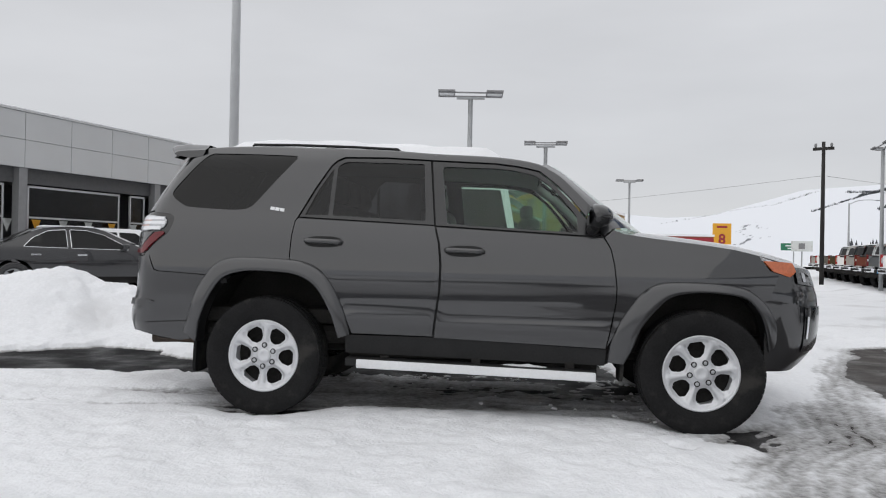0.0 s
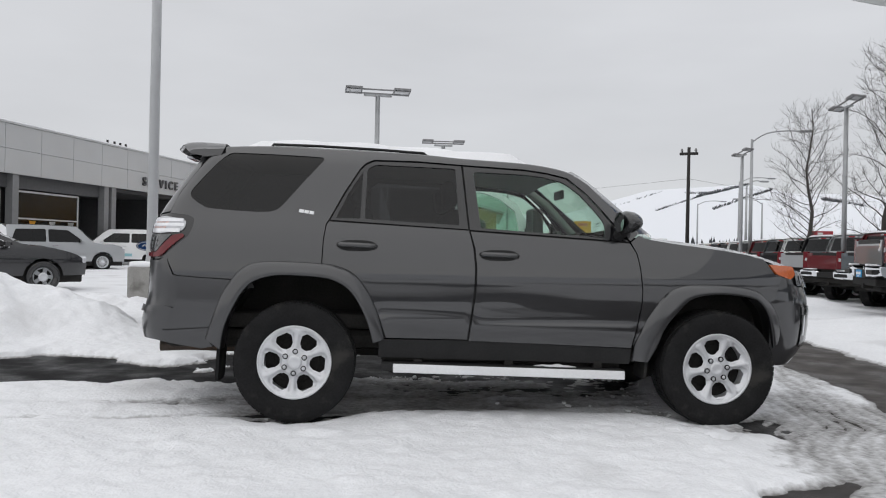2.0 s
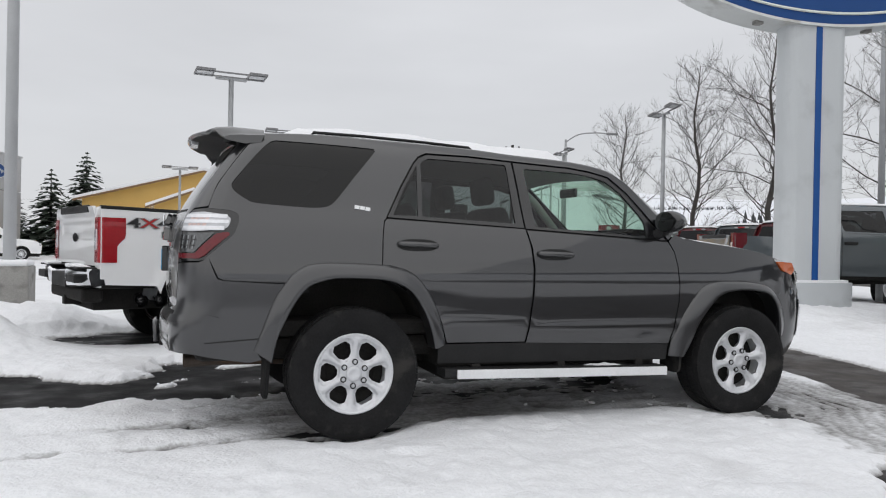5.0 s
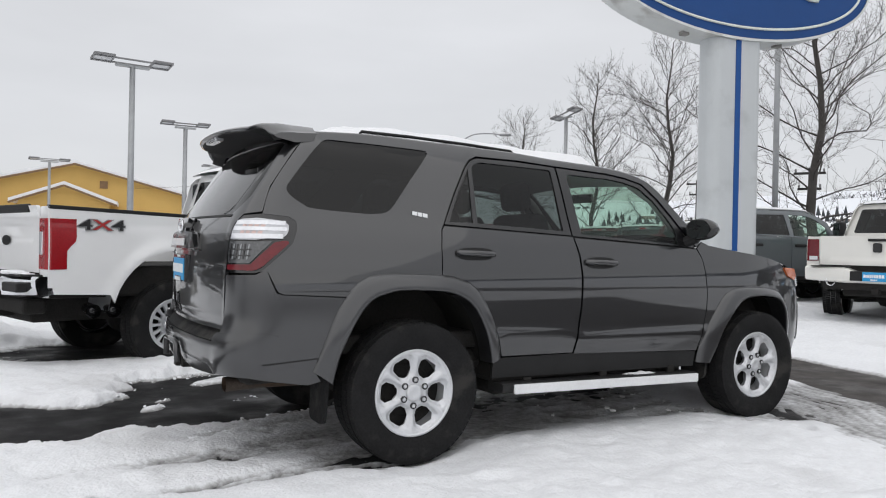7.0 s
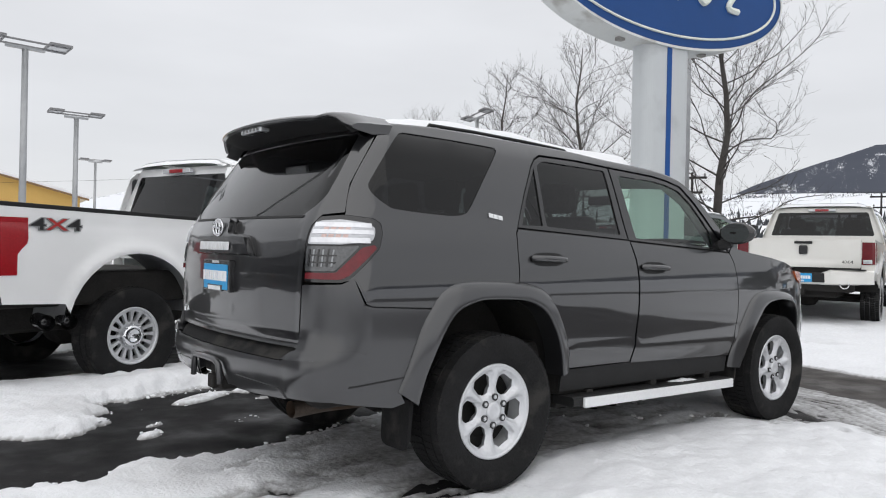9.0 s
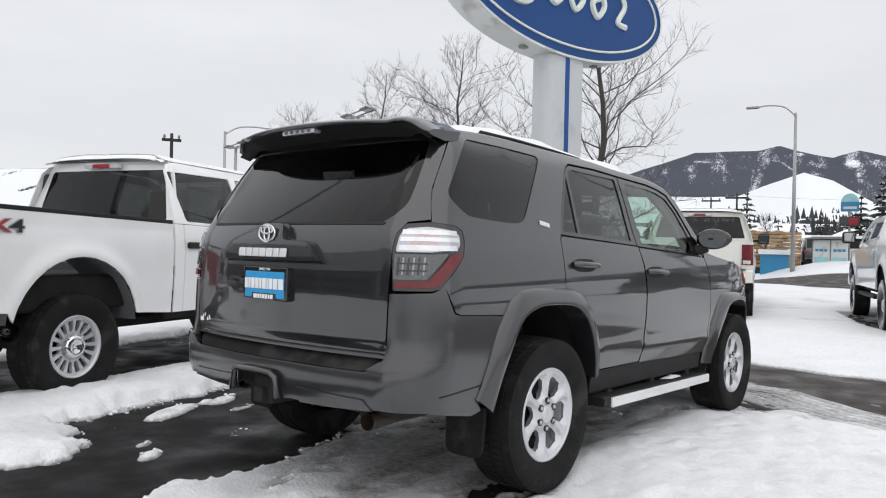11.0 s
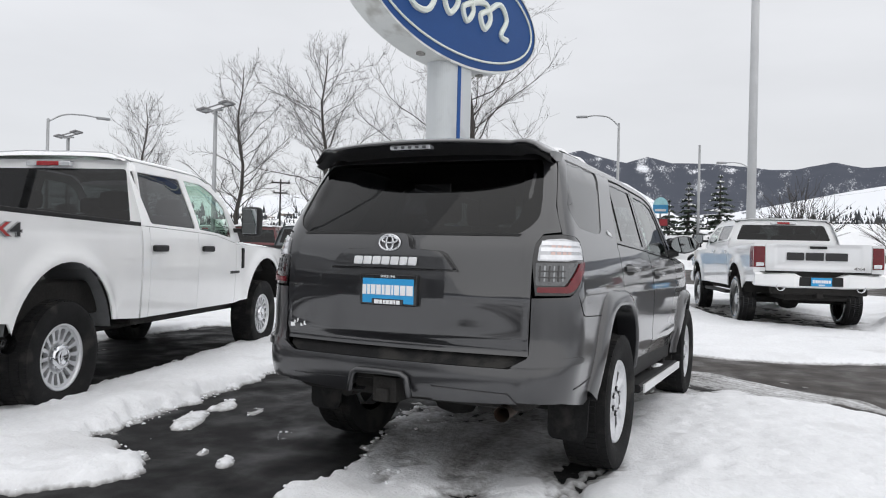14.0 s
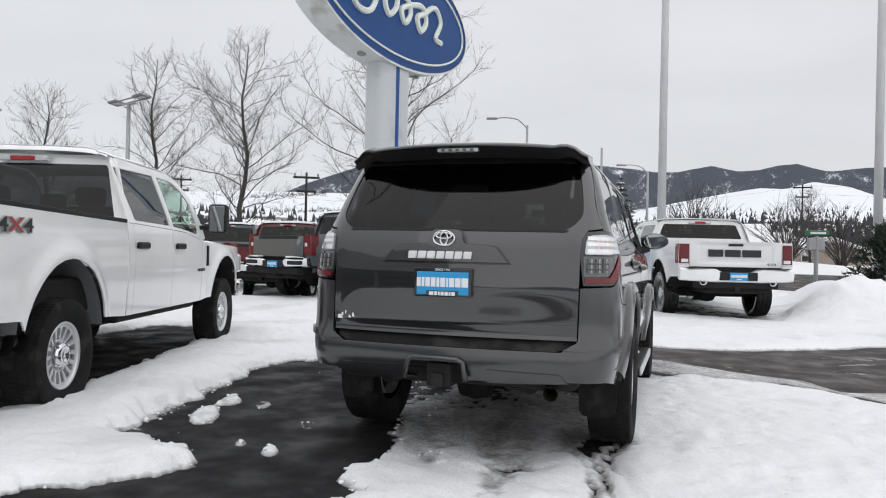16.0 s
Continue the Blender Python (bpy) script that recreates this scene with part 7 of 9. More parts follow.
for k, which in enumerate((0, 1, 2, 4, 3, 0, 4, 2)):
    j = k + 5
    x, y = row0[0] + 0.66 * j, row0[1] + 2.6 * j
    copy_thing(masters[which], pose(x, y, float(terrain(x, y)) + 0.03, 0, 0, 14))
# one more beyond the sign with its tail to the lot
slate2 = copy_thing(masters[0], pose(8.99, 6.73, float(terrain(8.99, 6.73)) + 0.04, 0, 0, -19))
copy_thing(masters[1], pose(10.9, 8.9, float(terrain(10.9, 8.9)) + 0.04, 0, 0, 12))
slate2["label"] = "slate grey crew-cab pickup with its tailgate to the lot"

# ---------------------------------------------------------------- the sign on its pylon
def stadium(L, S, n=8, r=None):
    r = r or S / 2
    pts = []
    for cx, cy, a0 in ((L / 2 - r, S / 2 - r, 0), (-L / 2 + r, S / 2 - r, 90), (-L / 2 + r, -S / 2 + r, 180), (L / 2 - r, -S / 2 + r, 270)):
        pts += [(cx + r * math.cos(radians(a0 + 90 * k / n)), cy + r * math.sin(radians(a0 + 90 * k / n))) for k in range(n + 1)]
    return pts


def extrude(bm, pts, z0, z1, top=True, bottom=False):
    a = [bm.verts.new((x, y, z0)) for x, y in pts]
    b = [bm.verts.new((x, y, z1)) for x, y in pts]
    k = len(pts)
    for i in range(k):
        bm.faces.new((a[i], a[(i + 1) % k], b[(i + 1) % k], b[i]))
    if top:
        bm.faces.new(b)
    if bottom:
        bm.faces.new(a[::-1])


def dealer_sign():
    m = pose(7.65, 4.55, 0.05, 0, 0, -10)
    t = tagged(empty("pylon_sign", m), "tall white pylon with a blue oval sign and blue stripe", "sign")
    bm = bmesh.new()
    extrude(bm, stadium(1.10, 0.50, 8, 0.20), 0.5, 4.86)
    part("pylon", bm, M_PYLON, t)
    bm = bmesh.new()
    extrude(bm, stadium(1.50, 0.80, 10, 0.36), 0.0, 0.62)
    part("pylon_base", bm, M_PYLON, t)
    bm = bmesh.new()
    box(bm, -0.08, 0.03, -0.262, -0.23, 0.62, 4.84)
    part("stripe", bm, M_STRIPE, t, "bright blue vertical stripe")
    bm = bmesh.new()
    extrude(bm, stadium(1.38, 0.68, 8, 0.30), 0.62, 0.66)
    part("base_snow", bm, M_SNOWCAP, t)
    # the oval: a drum with a white skirt, raised rims and blue faces
    zc, a, b, th = 6.06, 2.95, 1.22, 0.30
    N = 72
    ell = lambda k, s, y: (a * s * math.cos(2 * math.pi * k / N), y, zc + (b + (s - 1) * a) * math.sin(2 * math.pi * k / N))
    bm = bmesh.new()
    rows = [[ell(k, 0.985, -th) for k in range(N)], [ell(k, 1.0, -th) for k in range(N)], [ell(k, 1.0, th) for k in range(N)], [ell(k, 0.985, th) for k in range(N)]]
    grid_surface(bm, rows, closed=True)
    drum = part("sign_drum", bm, M_SIGNWHITE, t, "weathered white metal skirt")
    for s in (-1, 1):
        bm = bmesh.new()
        bm.faces.new([bm.verts.new(ell(k, 0.986, s * (th - 0.015))) for k in range(N)])
        part("sign_face", bm, M_SIGNBLUE, t)
        bm = bmesh.new()
        tube(bm, [ell(k, 0.925, s * (th - 0.002)) for k in range(N + 1)], 0.024, 6, cap=False)
        part("sign_line", bm, M_SIGNCREAM, t)
        # flowing script, drawn as plain looped strokes
        bm = bmesh.new()
        f = lambda u, v: (s * -u if s > 0 else u, s * (th + 0.0), zc + v)
        strokes = [[(-1.75, -0.10), (-1.45, -0.42), (-1.05, -0.38), (-0.85, 0.05), (-1.05, 0.45), (-1.40, 0.40), (-1.42, 0.12), (-1.0, 0.05), (-0.55, 0.28)],
                   [(-0.55, 0.28), (-0.25, 0.30), (-0.20, -0.05), (-0.45, -0.28), (-0.60, -0.05), (-0.30, 0.12), (0.15, 0.20), (0.30, -0.05), (0.10, -0.28), (-0.02, -0.05), (0.30, 0.12)],
                   [(0.30, 0.12), (0.75, 0.22), (0.90, -0.05), (0.70, -0.28), (0.56, -0.05), (0.85, 0.12), (1.25, 0.35), (1.50, 0.10), (1.30, -0.25), (1.55, -0.30)]]
        for st in strokes:
            tube(bm, spline([f(u * 1.08, v * 1.05) for u, v in st], 5), 0.062, 6)
        part("sign_script", bm, M_SIGNCREAM, t, "pale looped script strokes")
    for k in (50, 54, 58):
        bm = bmesh.new()
        p = ell(k, 1.0, 0)
        box(bm, p[0] - 0.07, p[0] + 0.07, -0.10, 0.02, p[2] - 0.05, p[2] + 0.02, 0.01)
        part("drain_box", bm, M_CONC, drum)


dealer_sign()


# ---------------------------------------------------------------- poles and lamps
def round_pole(name, label, x, y, z0, z1, r0, r1, mat, category="pole"):
    bm = bmesh.new()
    tube(bm, [(0, 0, z0), (0, 0, (z0 + z1) / 2), (0, 0, z1)], [r0, (r0 + r1) / 2, r1], 16)
    ob = part(name, bm, mat, None, smooth=True)
    ob.matrix_basis = Matrix.Translation((x, y, 0))
    return tagged(ob, label, category)


def tall_mast():
    t = tagged(empty("light_mast", pose(-4.39, 6.0, 0)), "tall pale light mast on a square concrete footing capped with snow", "light pole")
    bm = bmesh.new()
    box(bm, -0.27, 0.27, -0.27, 0.27, 0.0, 0.79, 0.02)
    part("footing", bm, M_CONC, t)
    bm = bmesh.new()
    box(bm, -0.26, 0.26, -0.26, 0.26, 0.78, 0.87, 0.04, seg=3)
    part("footing_snow", bm, M_SNOWCAP, t, smooth=True)
    bm = bmesh.new()
    tube(bm, [(0, 0, 0.79), (0, 0, 11.0)], [0.080, 0.055], 14)
    part("mast", bm, M_POLEPAINT, t, smooth=True)


tall_mast()
round_pole("flag_mast", "tall plain pale steel pole behind the parked pickup", 15.62, -0.61, 0.2, 13.0, 0.125, 0.085, M_POLEPAINT)
round_pole("flag_mast", "tall plain pale steel pole beside the evergreen shrub", 13.2, -5.5, 0.2, 12.0, 0.105, 0.075, M_POLEPAINT)
round_pole("slim_pole", "slim grey steel pole beside the pylon sign", 12.27, 6.97, 0.1, 8.5, 0.075, 0.055, M_GALV)
round_pole("slim_pole", "slim grey street pole across the road", 38.66, 3.48, 0.6, 7.6, 0.10, 0.06, M_GALV)


def lot_lamp(x, y, top, az, size, label, pitch=6, cant=0):
    """A parking-lot lamp: a square pole, a bracket and flat framed heads."""
    t = tagged(empty("parking_lot_lamp", pose(x, y, 0, 0, 0, az)), label, "street lamp", "parking lot lamps")
    bm = bmesh.new()
    tube(bm, [(0, 0, 0), (0, 0, top - 0.12)], [0.075, 0.06], 10)
    part("pole", bm, M_GALV, t, smooth=True)
    bm = bmesh.new()
    box(bm, -0.05, 0.05, -0.45 * size, 0.45 * size, top - 0.14, top - 0.09)
    part("bracket", bm, M_GALV, t)
    turn = Matrix.Translation((0, 0, top)) @ Matrix.Rotation(radians(cant), 4, "X") @ Matrix.Rotation(radians(pitch), 4, "Y")
    L, end = 0.31 * size, 1.04 * size
    for x0 in (-0.72 * L, 0.60 * L):
        bm = bmesh.new()
        box(bm, x0, x0 + 0.04, -end + 0.02, end - 0.02, -0.03, 0.0, m=turn)
        part("rail", bm, M_COLUMN, t)
    for s in (-1, 1):
        hw = 0.27 * size
        mm = turn @ Matrix.Translation((0, s * (end - hw), 0))
        head = empty("lamp_head")
        head.parent = t
        bm = bmesh.new()
        for x0, x1, y0, y1 in ((-L, L, -hw, -hw + 0.03), (-L, L, hw - 0.03, hw), (-L, -L + 0.03, -hw + 0.03, hw - 0.03), (L - 0.03, L, -hw + 0.03, hw - 0.03)):
            box(bm, x0, x1, y0, y1, -0.02, 0.03, m=mm)
        part("frame", bm, M_COLUMN, head)
        bm = bmesh.new()
        box(bm, -L + 0.03, L - 0.03, -hw + 0.03, hw - 0.03, -0.008, 0.018, m=mm)
        part("panel", bm, M_LAMPFACE, head)


LL = "grey lot lamp with two flat framed heads on a tall pole"
lot_lamp(-1.10, 13.51, 5.19, 96, 0.80, LL)
lot_lamp(0.99, 18.51, 4.66, 90, 0.66, LL)
lot_lamp(6.5, 38.9, 5.5, 90, 0.75, LL)
lot_lamp(-2.0, 36.0, 5.0, 92, 0.85, LL)
L1 = "grey lot lamp with a flat tilted head on a slim pole"
lot_lamp(12.6, 15.2, 5.70, -5, 0.66, L1, 6, -8)
lot_lamp(13.35, 23.1, 5.30, 2, 0.56, L1, 6, -8)


def street_lamp(x, y, top, az, reach, label):
    t = tagged(empty("street_lamp", pose(x, y, 0, 0, 0, az)), label, "street lamp")
    bm = bmesh.new()
    tube(bm, [(0, 0, float(terrain(x, y))), (0, 0, top * 0.95)], [0.11, 0.06], 10)
    part("pole", bm, M_GALV, t, smooth=True)
    bm = bmesh.new()
    tube(bm, spline([(0, 0, top * 0.93), (reach * 0.3, 0, top * 0.985), (reach * 0.7, 0, top), (reach, 0, top * 0.995)], 4), 0.035, 6)
    part("arm", bm, M_GALV, t, smooth=True)
    bm = bmesh.new()
    box(bm, reach - 0.05, reach + 0.55, -0.11, 0.11, top * 0.995 - 0.07, top * 0.995 + 0.05, 0.04, seg=3)
    part("lamp_head", bm, M_ALLOYDK, t, smooth=True)


SL = "curved-arm street lamp of grey galvanised steel"
street_lamp(16.51, 28.57, 7.1, -22, 2.1, SL)
street_lamp(34.0, 7.05, 8.7, 100, 1.7, SL)
for x, y, top, az, r in ((27.4, 52.0, 7.5, 0, 2.4), (30.0, 66.0, 6.6, 0, 2.4), (33.5, 60.0, 6.4, 180, 2.2), (43.0, 1.0, 7.0, 120, 1.6), (24.0, 44.0, 6.4, 0, 1.0)):
    street_lamp(x, y, top, az, r, SL)


def utility_pole(x, y, top, az=0, arms=1, span=0.75, thick=1.0):
    t = tagged(empty("utility_pole", pose(x, y, 0, 0, 0, az)), "dark weathered wooden utility pole with a crossarm", "pole")
    bm = bmesh.new()
    tube(bm, [(0, 0, 0), (0, 0, top)], [0.125 * thick, 0.09 * thick], 10)
    part("post", bm, M_DARKWOOD, t, smooth=True)
    for k in range(arms):
        bm = bmesh.new()
        box(bm, -span + 0.2 * k, span - 0.2 * k, -0.05, 0.05, top - 0.35 - 0.8 * k, top - 0.23 - 0.8 * k)
        arm = part("crossarm", bm, M_DARKWOOD, t)
        for q in (0.1 - span, 0.0, span - 0.1):
            bm = bmesh.new()
            lathe(bm, [(0.03, top - 0.23 - 0.8 * k), (0.06, top - 0.15 - 0.8 * k), (0.04, top - 0.06 - 0.8 * k), (0.001, top - 0.06 - 0.8 * k)], 8, "z", (q * (1 - 0.25 * k), 0, 0))
            part("insulator", bm, M_COLUMN, arm)


utility_pole(12.77, 27.0, 6.02, -28, 1, 0.40, 0.75)
utility_pole(41.5, 35.2, 6.6, -50, 2, thick=0.7)
utility_pole(31.9, 19.4, 5.6, -60, 2, thick=0.7)
utility_pole(56.0, 19.0, 6.0, -70, 2, thick=0.7)
utility_pole(47.0, 14.0, 5.5, -70, 2, thick=0.7)
utility_pole(63.0, -10.8, 7.6, 80, 2, thick=0.7)
for a, b in (((12.77, 27.0, 4.6), (-30.0, 80.0, 5.4)), ((12.77, 27.0, 4.6), (41.5, 35.2, 5.6)), ((41.5, 35.2, 6.5), (56.0, 19.0, 6.0)), ((63.0, -10.8, 7.5), (47.0, 14.0, 5.4)), ((63.0, -10.8, 7.5), (50.0, -50.0, 8.0)), ((63.0, -10.8, 6.8), (50.0, -50.0, 7.2))):
    bm = bmesh.new()
    tube(bm, [tuple(Vector(a).lerp(Vector(b), k / 12) - Vector((0, 0, 1.0 * (1 - (2 * k / 12 - 1) ** 2)))) for k in range(13)], 0.006, 4)
    tagged(part("overhead_wire", bm, M_DARKWOOD), "thin dark overhead wire between utility poles", "wire")


# ---------------------------------------------------------------- trees
def bare_tree(x, y, top, seed, spread=1.0, trunk_r=0.13, lean=0.0):
    rnd = random.Random(seed)
    t = tagged(empty("bare_tree", pose(x, y, float(terrain(x, y)) - 0.05)), "leafless broadleaf tree with fine upswept twigs", "tree", "bare trees along the lot")
    trunk, twigs = bmesh.new(), bmesh.new()

    def wander(p, d, length, n, up, jit):
        pts = [Vector(p)]
        d = Vector(d).normalized()
        for _ in range(n):
            d = (d + Vector((rnd.uniform(-jit, jit), rnd.uniform(-jit, jit), rnd.uniform(-jit, jit) + up))).normalized()
            pts.append(pts[-1] + d * length / n)
        return pts, d

    lead = [Vector((lean * (k / 9) ** 2 + 0.09 * math.sin(k * 1.3 + seed), 0.09 * math.cos(k * 1.7 + seed), top * 0.97 * k / 9)) for k in range(10)]
    tube(trunk, lead, [trunk_r * (1 - 0.95 * (k / 9) ** 0.75) + 0.006 for k in range(10)], 10)
    part("trunk", trunk, M_BARK, t, smooth=True)
    count = 46
    for i in range(count):
        f = 0.16 + 0.80 * (i / (count - 1)) ** 0.95
        k = f * 9
        p = lead[int(k)].lerp(lead[min(9, int(k) + 1)], k % 1)
        a = i * 2.4 + rnd.uniform(-0.6, 0.6)
        steep = 0.42 + 0.80 * f + rnd.uniform(-0.25, 0.3)
        length = top * (0.40 * (1 - f) ** 0.62 + 0.05) * spread * rnd.uniform(0.55, 1.15) * min(1.0, 0.45 + (f - 0.16) * 2.2)
        r = trunk_r * 0.17 * (1 - f) ** 0.8 + 0.004
        pts, d = wander(p, (math.cos(a), math.sin(a), steep), length, 8, 0.03, 0.30)
        limb = bmesh.new()
        tube(limb, pts, [r * (1 - 0.88 * j / 8) + 0.0016 for j in range(9)], 6)
        part("limb", limb, M_BARK, t, smooth=True)
        subs = max(5, int(length * 6.0))
        for j in range(subs):
            g = 0.14 + 0.86 * (j + rnd.random()) / subs
            q = g * 8
            at = min(7, int(q))
            p2 = pts[at].lerp(pts[at + 1], min(1, q - at))
            run = (pts[at + 1] - pts[at]).normalized()
            side = Vector((rnd.uniform(-1, 1), rnd.uniform(-1, 1), rnd.uniform(-0.35, 0.75)))
            l2 = length * 0.42 * (1.15 - g * 0.65) * rnd.uniform(0.35, 1.2)
            pts2, d2 = wander(p2, run * 0.75 + side, l2, 4, 0.05, 0.26)
            tube(twigs, pts2, [r * 0.17 * (1 - 0.8 * s / 4) + 0.0016 for s in range(5)], 3, cap=False)
            for _ in range(max(3, int(l2 * 10))):
                h = rnd.uniform(0.1, 1.0) * 4
                p3 = pts2[min(3, int(h))].lerp(pts2[min(4, int(h) + 1)], h % 1)
                dd = d2 + Vector((rnd.uniform(-1, 1), rnd.uniform(-1, 1), rnd.uniform(-0.4, 0.9)))
                pts3, _d = wander(p3, dd, rnd.uniform(0.12, 0.45), 2, 0.05, 0.28)
                tube(twigs, pts3, [0.0026, 0.0022, 0.0014], 3, cap=False)
    crown = part("crown", twigs, M_BARK, t, "mesh of fine twigs")
    crown["kind"] = "stuff"


bare_tree(14.7, 20.6, 7.0, 3, 1.1, 0.11)
bare_tree(14.2, 15.55, 7.8, 8, 1.1, 0.12)
bare_tree(14.05, 12.0, 8.0, 14, 1.25, 0.13)
bare_tree(13.2, 6.56, 9.6, 21, 1.15, 0.15)


def bare_shrub(x, y, top, wide, seed):
    """A many-stemmed leafless shrub whose rods rise and arch outward."""
    rnd = random.Random(seed)
    t = tagged(empty("bare_shrub", pose(x, y, float(terrain(x, y)) - 0.05)), "brown leafless many-stemmed shrub with arching rods", "shrub")
    twigs = bmesh.new()
    for i in range(30):
        a, lean = i * 2.4, math.sqrt((i + 0.5) / 30)
        h = top * (1.05 - 0.38 * lean) * rnd.uniform(0.85, 1.05)
        pts = [Vector((wide * lean * (0.06 + u ** 1.35) * math.cos(a) + rnd.uniform(-0.06, 0.06), wide * lean * (0.06 + u ** 1.35) * math.sin(a) + rnd.uniform(-0.06, 0.06), h * (1.25 * u - 0.25 * u * u * (0.5 + lean)))) for u in (0, 0.2, 0.4, 0.6, 0.8, 1.0)]
        stem = bmesh.new()
        tube(stem, pts, [0.040, 0.033, 0.026, 0.019, 0.013, 0.007], 5)
        part("stem", stem, M_BARK, t, smooth=True)
        for _ in range(16):
            k = rnd.uniform(1.2, 4.9)
            p = pts[int(k)].lerp(pts[int(k) + 1], k % 1)
            d = (pts[5] - pts[2]).normalized() + Vector((rnd.uniform(-0.8, 0.8), rnd.uniform(-0.8, 0.8), rnd.uniform(-0.2, 0.6)))
            L = rnd.uniform(0.35, 0.95)
            tube(twigs, [p, p + d * L * 0.5, p + d * L + Vector((0, 0, -0.1 * L))], [0.011, 0.008, 0.004], 3, cap=False)
    part("crown", twigs, M_BARK, t, "fine arching twigs")["kind"] = "stuff"


bare_shrub(30.0, -1.8, 3.9, 1.9, 31)
bare_shrub(37.5, -6.6, 3.6, 2.0, 41)
bare_shrub(38.5, -9.4, 3.3, 2.2, 43)
bare_shrub(37.0, -12.6, 3.5, 2.1, 47)
bare_tree(40.0, -8.0, 4.4, 45, 1.4, 0.09)
bare_tree(38.0, -14.5, 4.6, 49, 1.4, 0.09)
bare_tree(36.5, 9.0, 3.6, 37, 1.2, 0.09)


def conifer(x, y, top, width, seed, label="dark green spruce dusted with snow", base=None):
    rnd = random.Random(seed)
    base = float(terrain(x, y)) if base is None else base
    t = tagged(empty("conifer", pose(x, y, base)), label, "tree")
    bm = bmesh.new()
    tube(bm, [(0, 0, 0), (0, 0, top * 0.97)], [0.12 + 0.01 * top, 0.02], 7)
    part("trunk", bm, M_BARK, t)
    bm, sn = bmesh.new(), bmesh.new()
    whorls = max(10, int(top * 3.2))
    for i in range(whorls):
        f = i / (whorls - 1)
        z = top * (0.08 + 0.90 * f)
        reach = width * (1 - f) ** 0.85 + 0.12
        n = max(9, int(26 * (1 - f) + 8))
        for k in range(n):
            a = rnd.uniform(0, 2 * math.pi)
            L = reach * rnd.uniform(0.65, 1.12)
            droop = rnd.uniform(0.1, 0.35) * L
            for s in range(3):
                r0, r1 = L * s / 3, L * (s + 1.15) / 3
                w = 0.20 * reach * (1.1 - s * 0.26) + 0.05
                za, zb = z - droop * (s / 3) ** 1.5, z - droop * ((s + 1.15) / 3) ** 1.5 + rnd.uniform(-0.05, 0.05)
                c, sn_ = math.cos(a + rnd.uniform(-0.12, 0.12)), math.sin(a + rnd.uniform(-0.12, 0.12))
                P = lambda rr, ww, zz: (rr * c - ww * sn_, rr * sn_ + ww * c, zz)
                v = [P(r0, 0, za + 0.03), P((r0 + r1) / 2, w, za - 0.10), P(r1, 0, zb), P((r0 + r1) / 2, -w, za - 0.10)]
                bm.faces.new([bm.verts.new(p) for p in v])
                if rnd.random() < 0.16:
                    sn.faces.new([sn.verts.new((p[0] * 0.96, p[1] * 0.96, p[2] + 0.035)) for p in v])
    part("crown", bm, M_NEEDLE, t)
    part("snow_dusting", sn, M_SNOWCAP, t)["kind"] = "stuff"


for k, (x, y, top, w) in enumerate(((-10.4, 53.9, 6.2, 2.8), (-9.0, 55.5, 5.4, 2.4), (-13.5, 57.0, 5.2, 2.2), (-7.8, 50.5, 7.2, 3.2), (42.2, 14.7, 4.2, 1.7), (41.5, 11.6, 5.3, 1.5), (39.3, 4.1, 4.9, 1.3), (39.6, 2.4, 5.3, 1.6), (42.0, 5.6, 4.2, 1.4), (40.8, 9.6, 3.6, 1.1), (44.5, 8.2, 3.9, 1.3))):
    conifer(x, y, top, w, 50 + k)
# the low evergreen shrub beside the snow heap


def evergreen_shrub(x, y, top, wide, seed):
    """A dense low evergreen: short needle sprays on many boughs, over an uneven mound."""
    rnd = random.Random(seed)
    t = tagged(empty("evergreen_shrub", pose(x, y, float(terrain(x, y)))), "dense dark evergreen shrub beside the ploughed snow", "shrub")
    bm, crown = bmesh.new(), bmesh.new()
    tube(bm, [(0, 0, -0.05), (0.05, 0, top * 0.5), (0, 0, top * 0.9)], [0.09, 0.06, 0.02], 7)
    part("trunk", bm, M_BARK, t)
    for _ in range(420):
        f = rnd.random() ** 0.8
        a = rnd.uniform(0, 2 * math.pi)
        reach = wide * (1 - 0.72 * f ** 1.4) * (0.82 + 0.18 * math.sin(3 * a + seed + 4 * f)) * rnd.uniform(0.45, 1.08)
        c = Vector((reach * math.cos(a), reach * math.sin(a), top * (0.04 + 0.90 * f)))
        out = Vector((math.cos(a), math.sin(a), 0.35 + 0.9 * f)).normalized()
        for _n in range(16):
            d = (out + Vector((rnd.uniform(-1, 1), rnd.uniform(-1, 1), rnd.uniform(-0.7, 0.9)))).normalized() * rnd.uniform(0.08, 0.19)
            w = Vector((rnd.uniform(-1, 1), rnd.uniform(-1, 1), rnd.uniform(-1, 1))) * 0.022
            o = c + Vector((rnd.uniform(-0.07, 0.07), rnd.uniform(-0.07, 0.07), rnd.uniform(-0.07, 0.07)))
            crown.faces.new([crown.verts.new(p) for p in (o - w, o + w, o + d)])
    part("crown", crown, M_NEEDLE, t)["kind"] = "stuff"


evergreen_shrub(11.1, -5.30, 1.88, 0.95, 90)
evergreen_shrub(12.0, -6.2, 2.0, 1.3, 91)

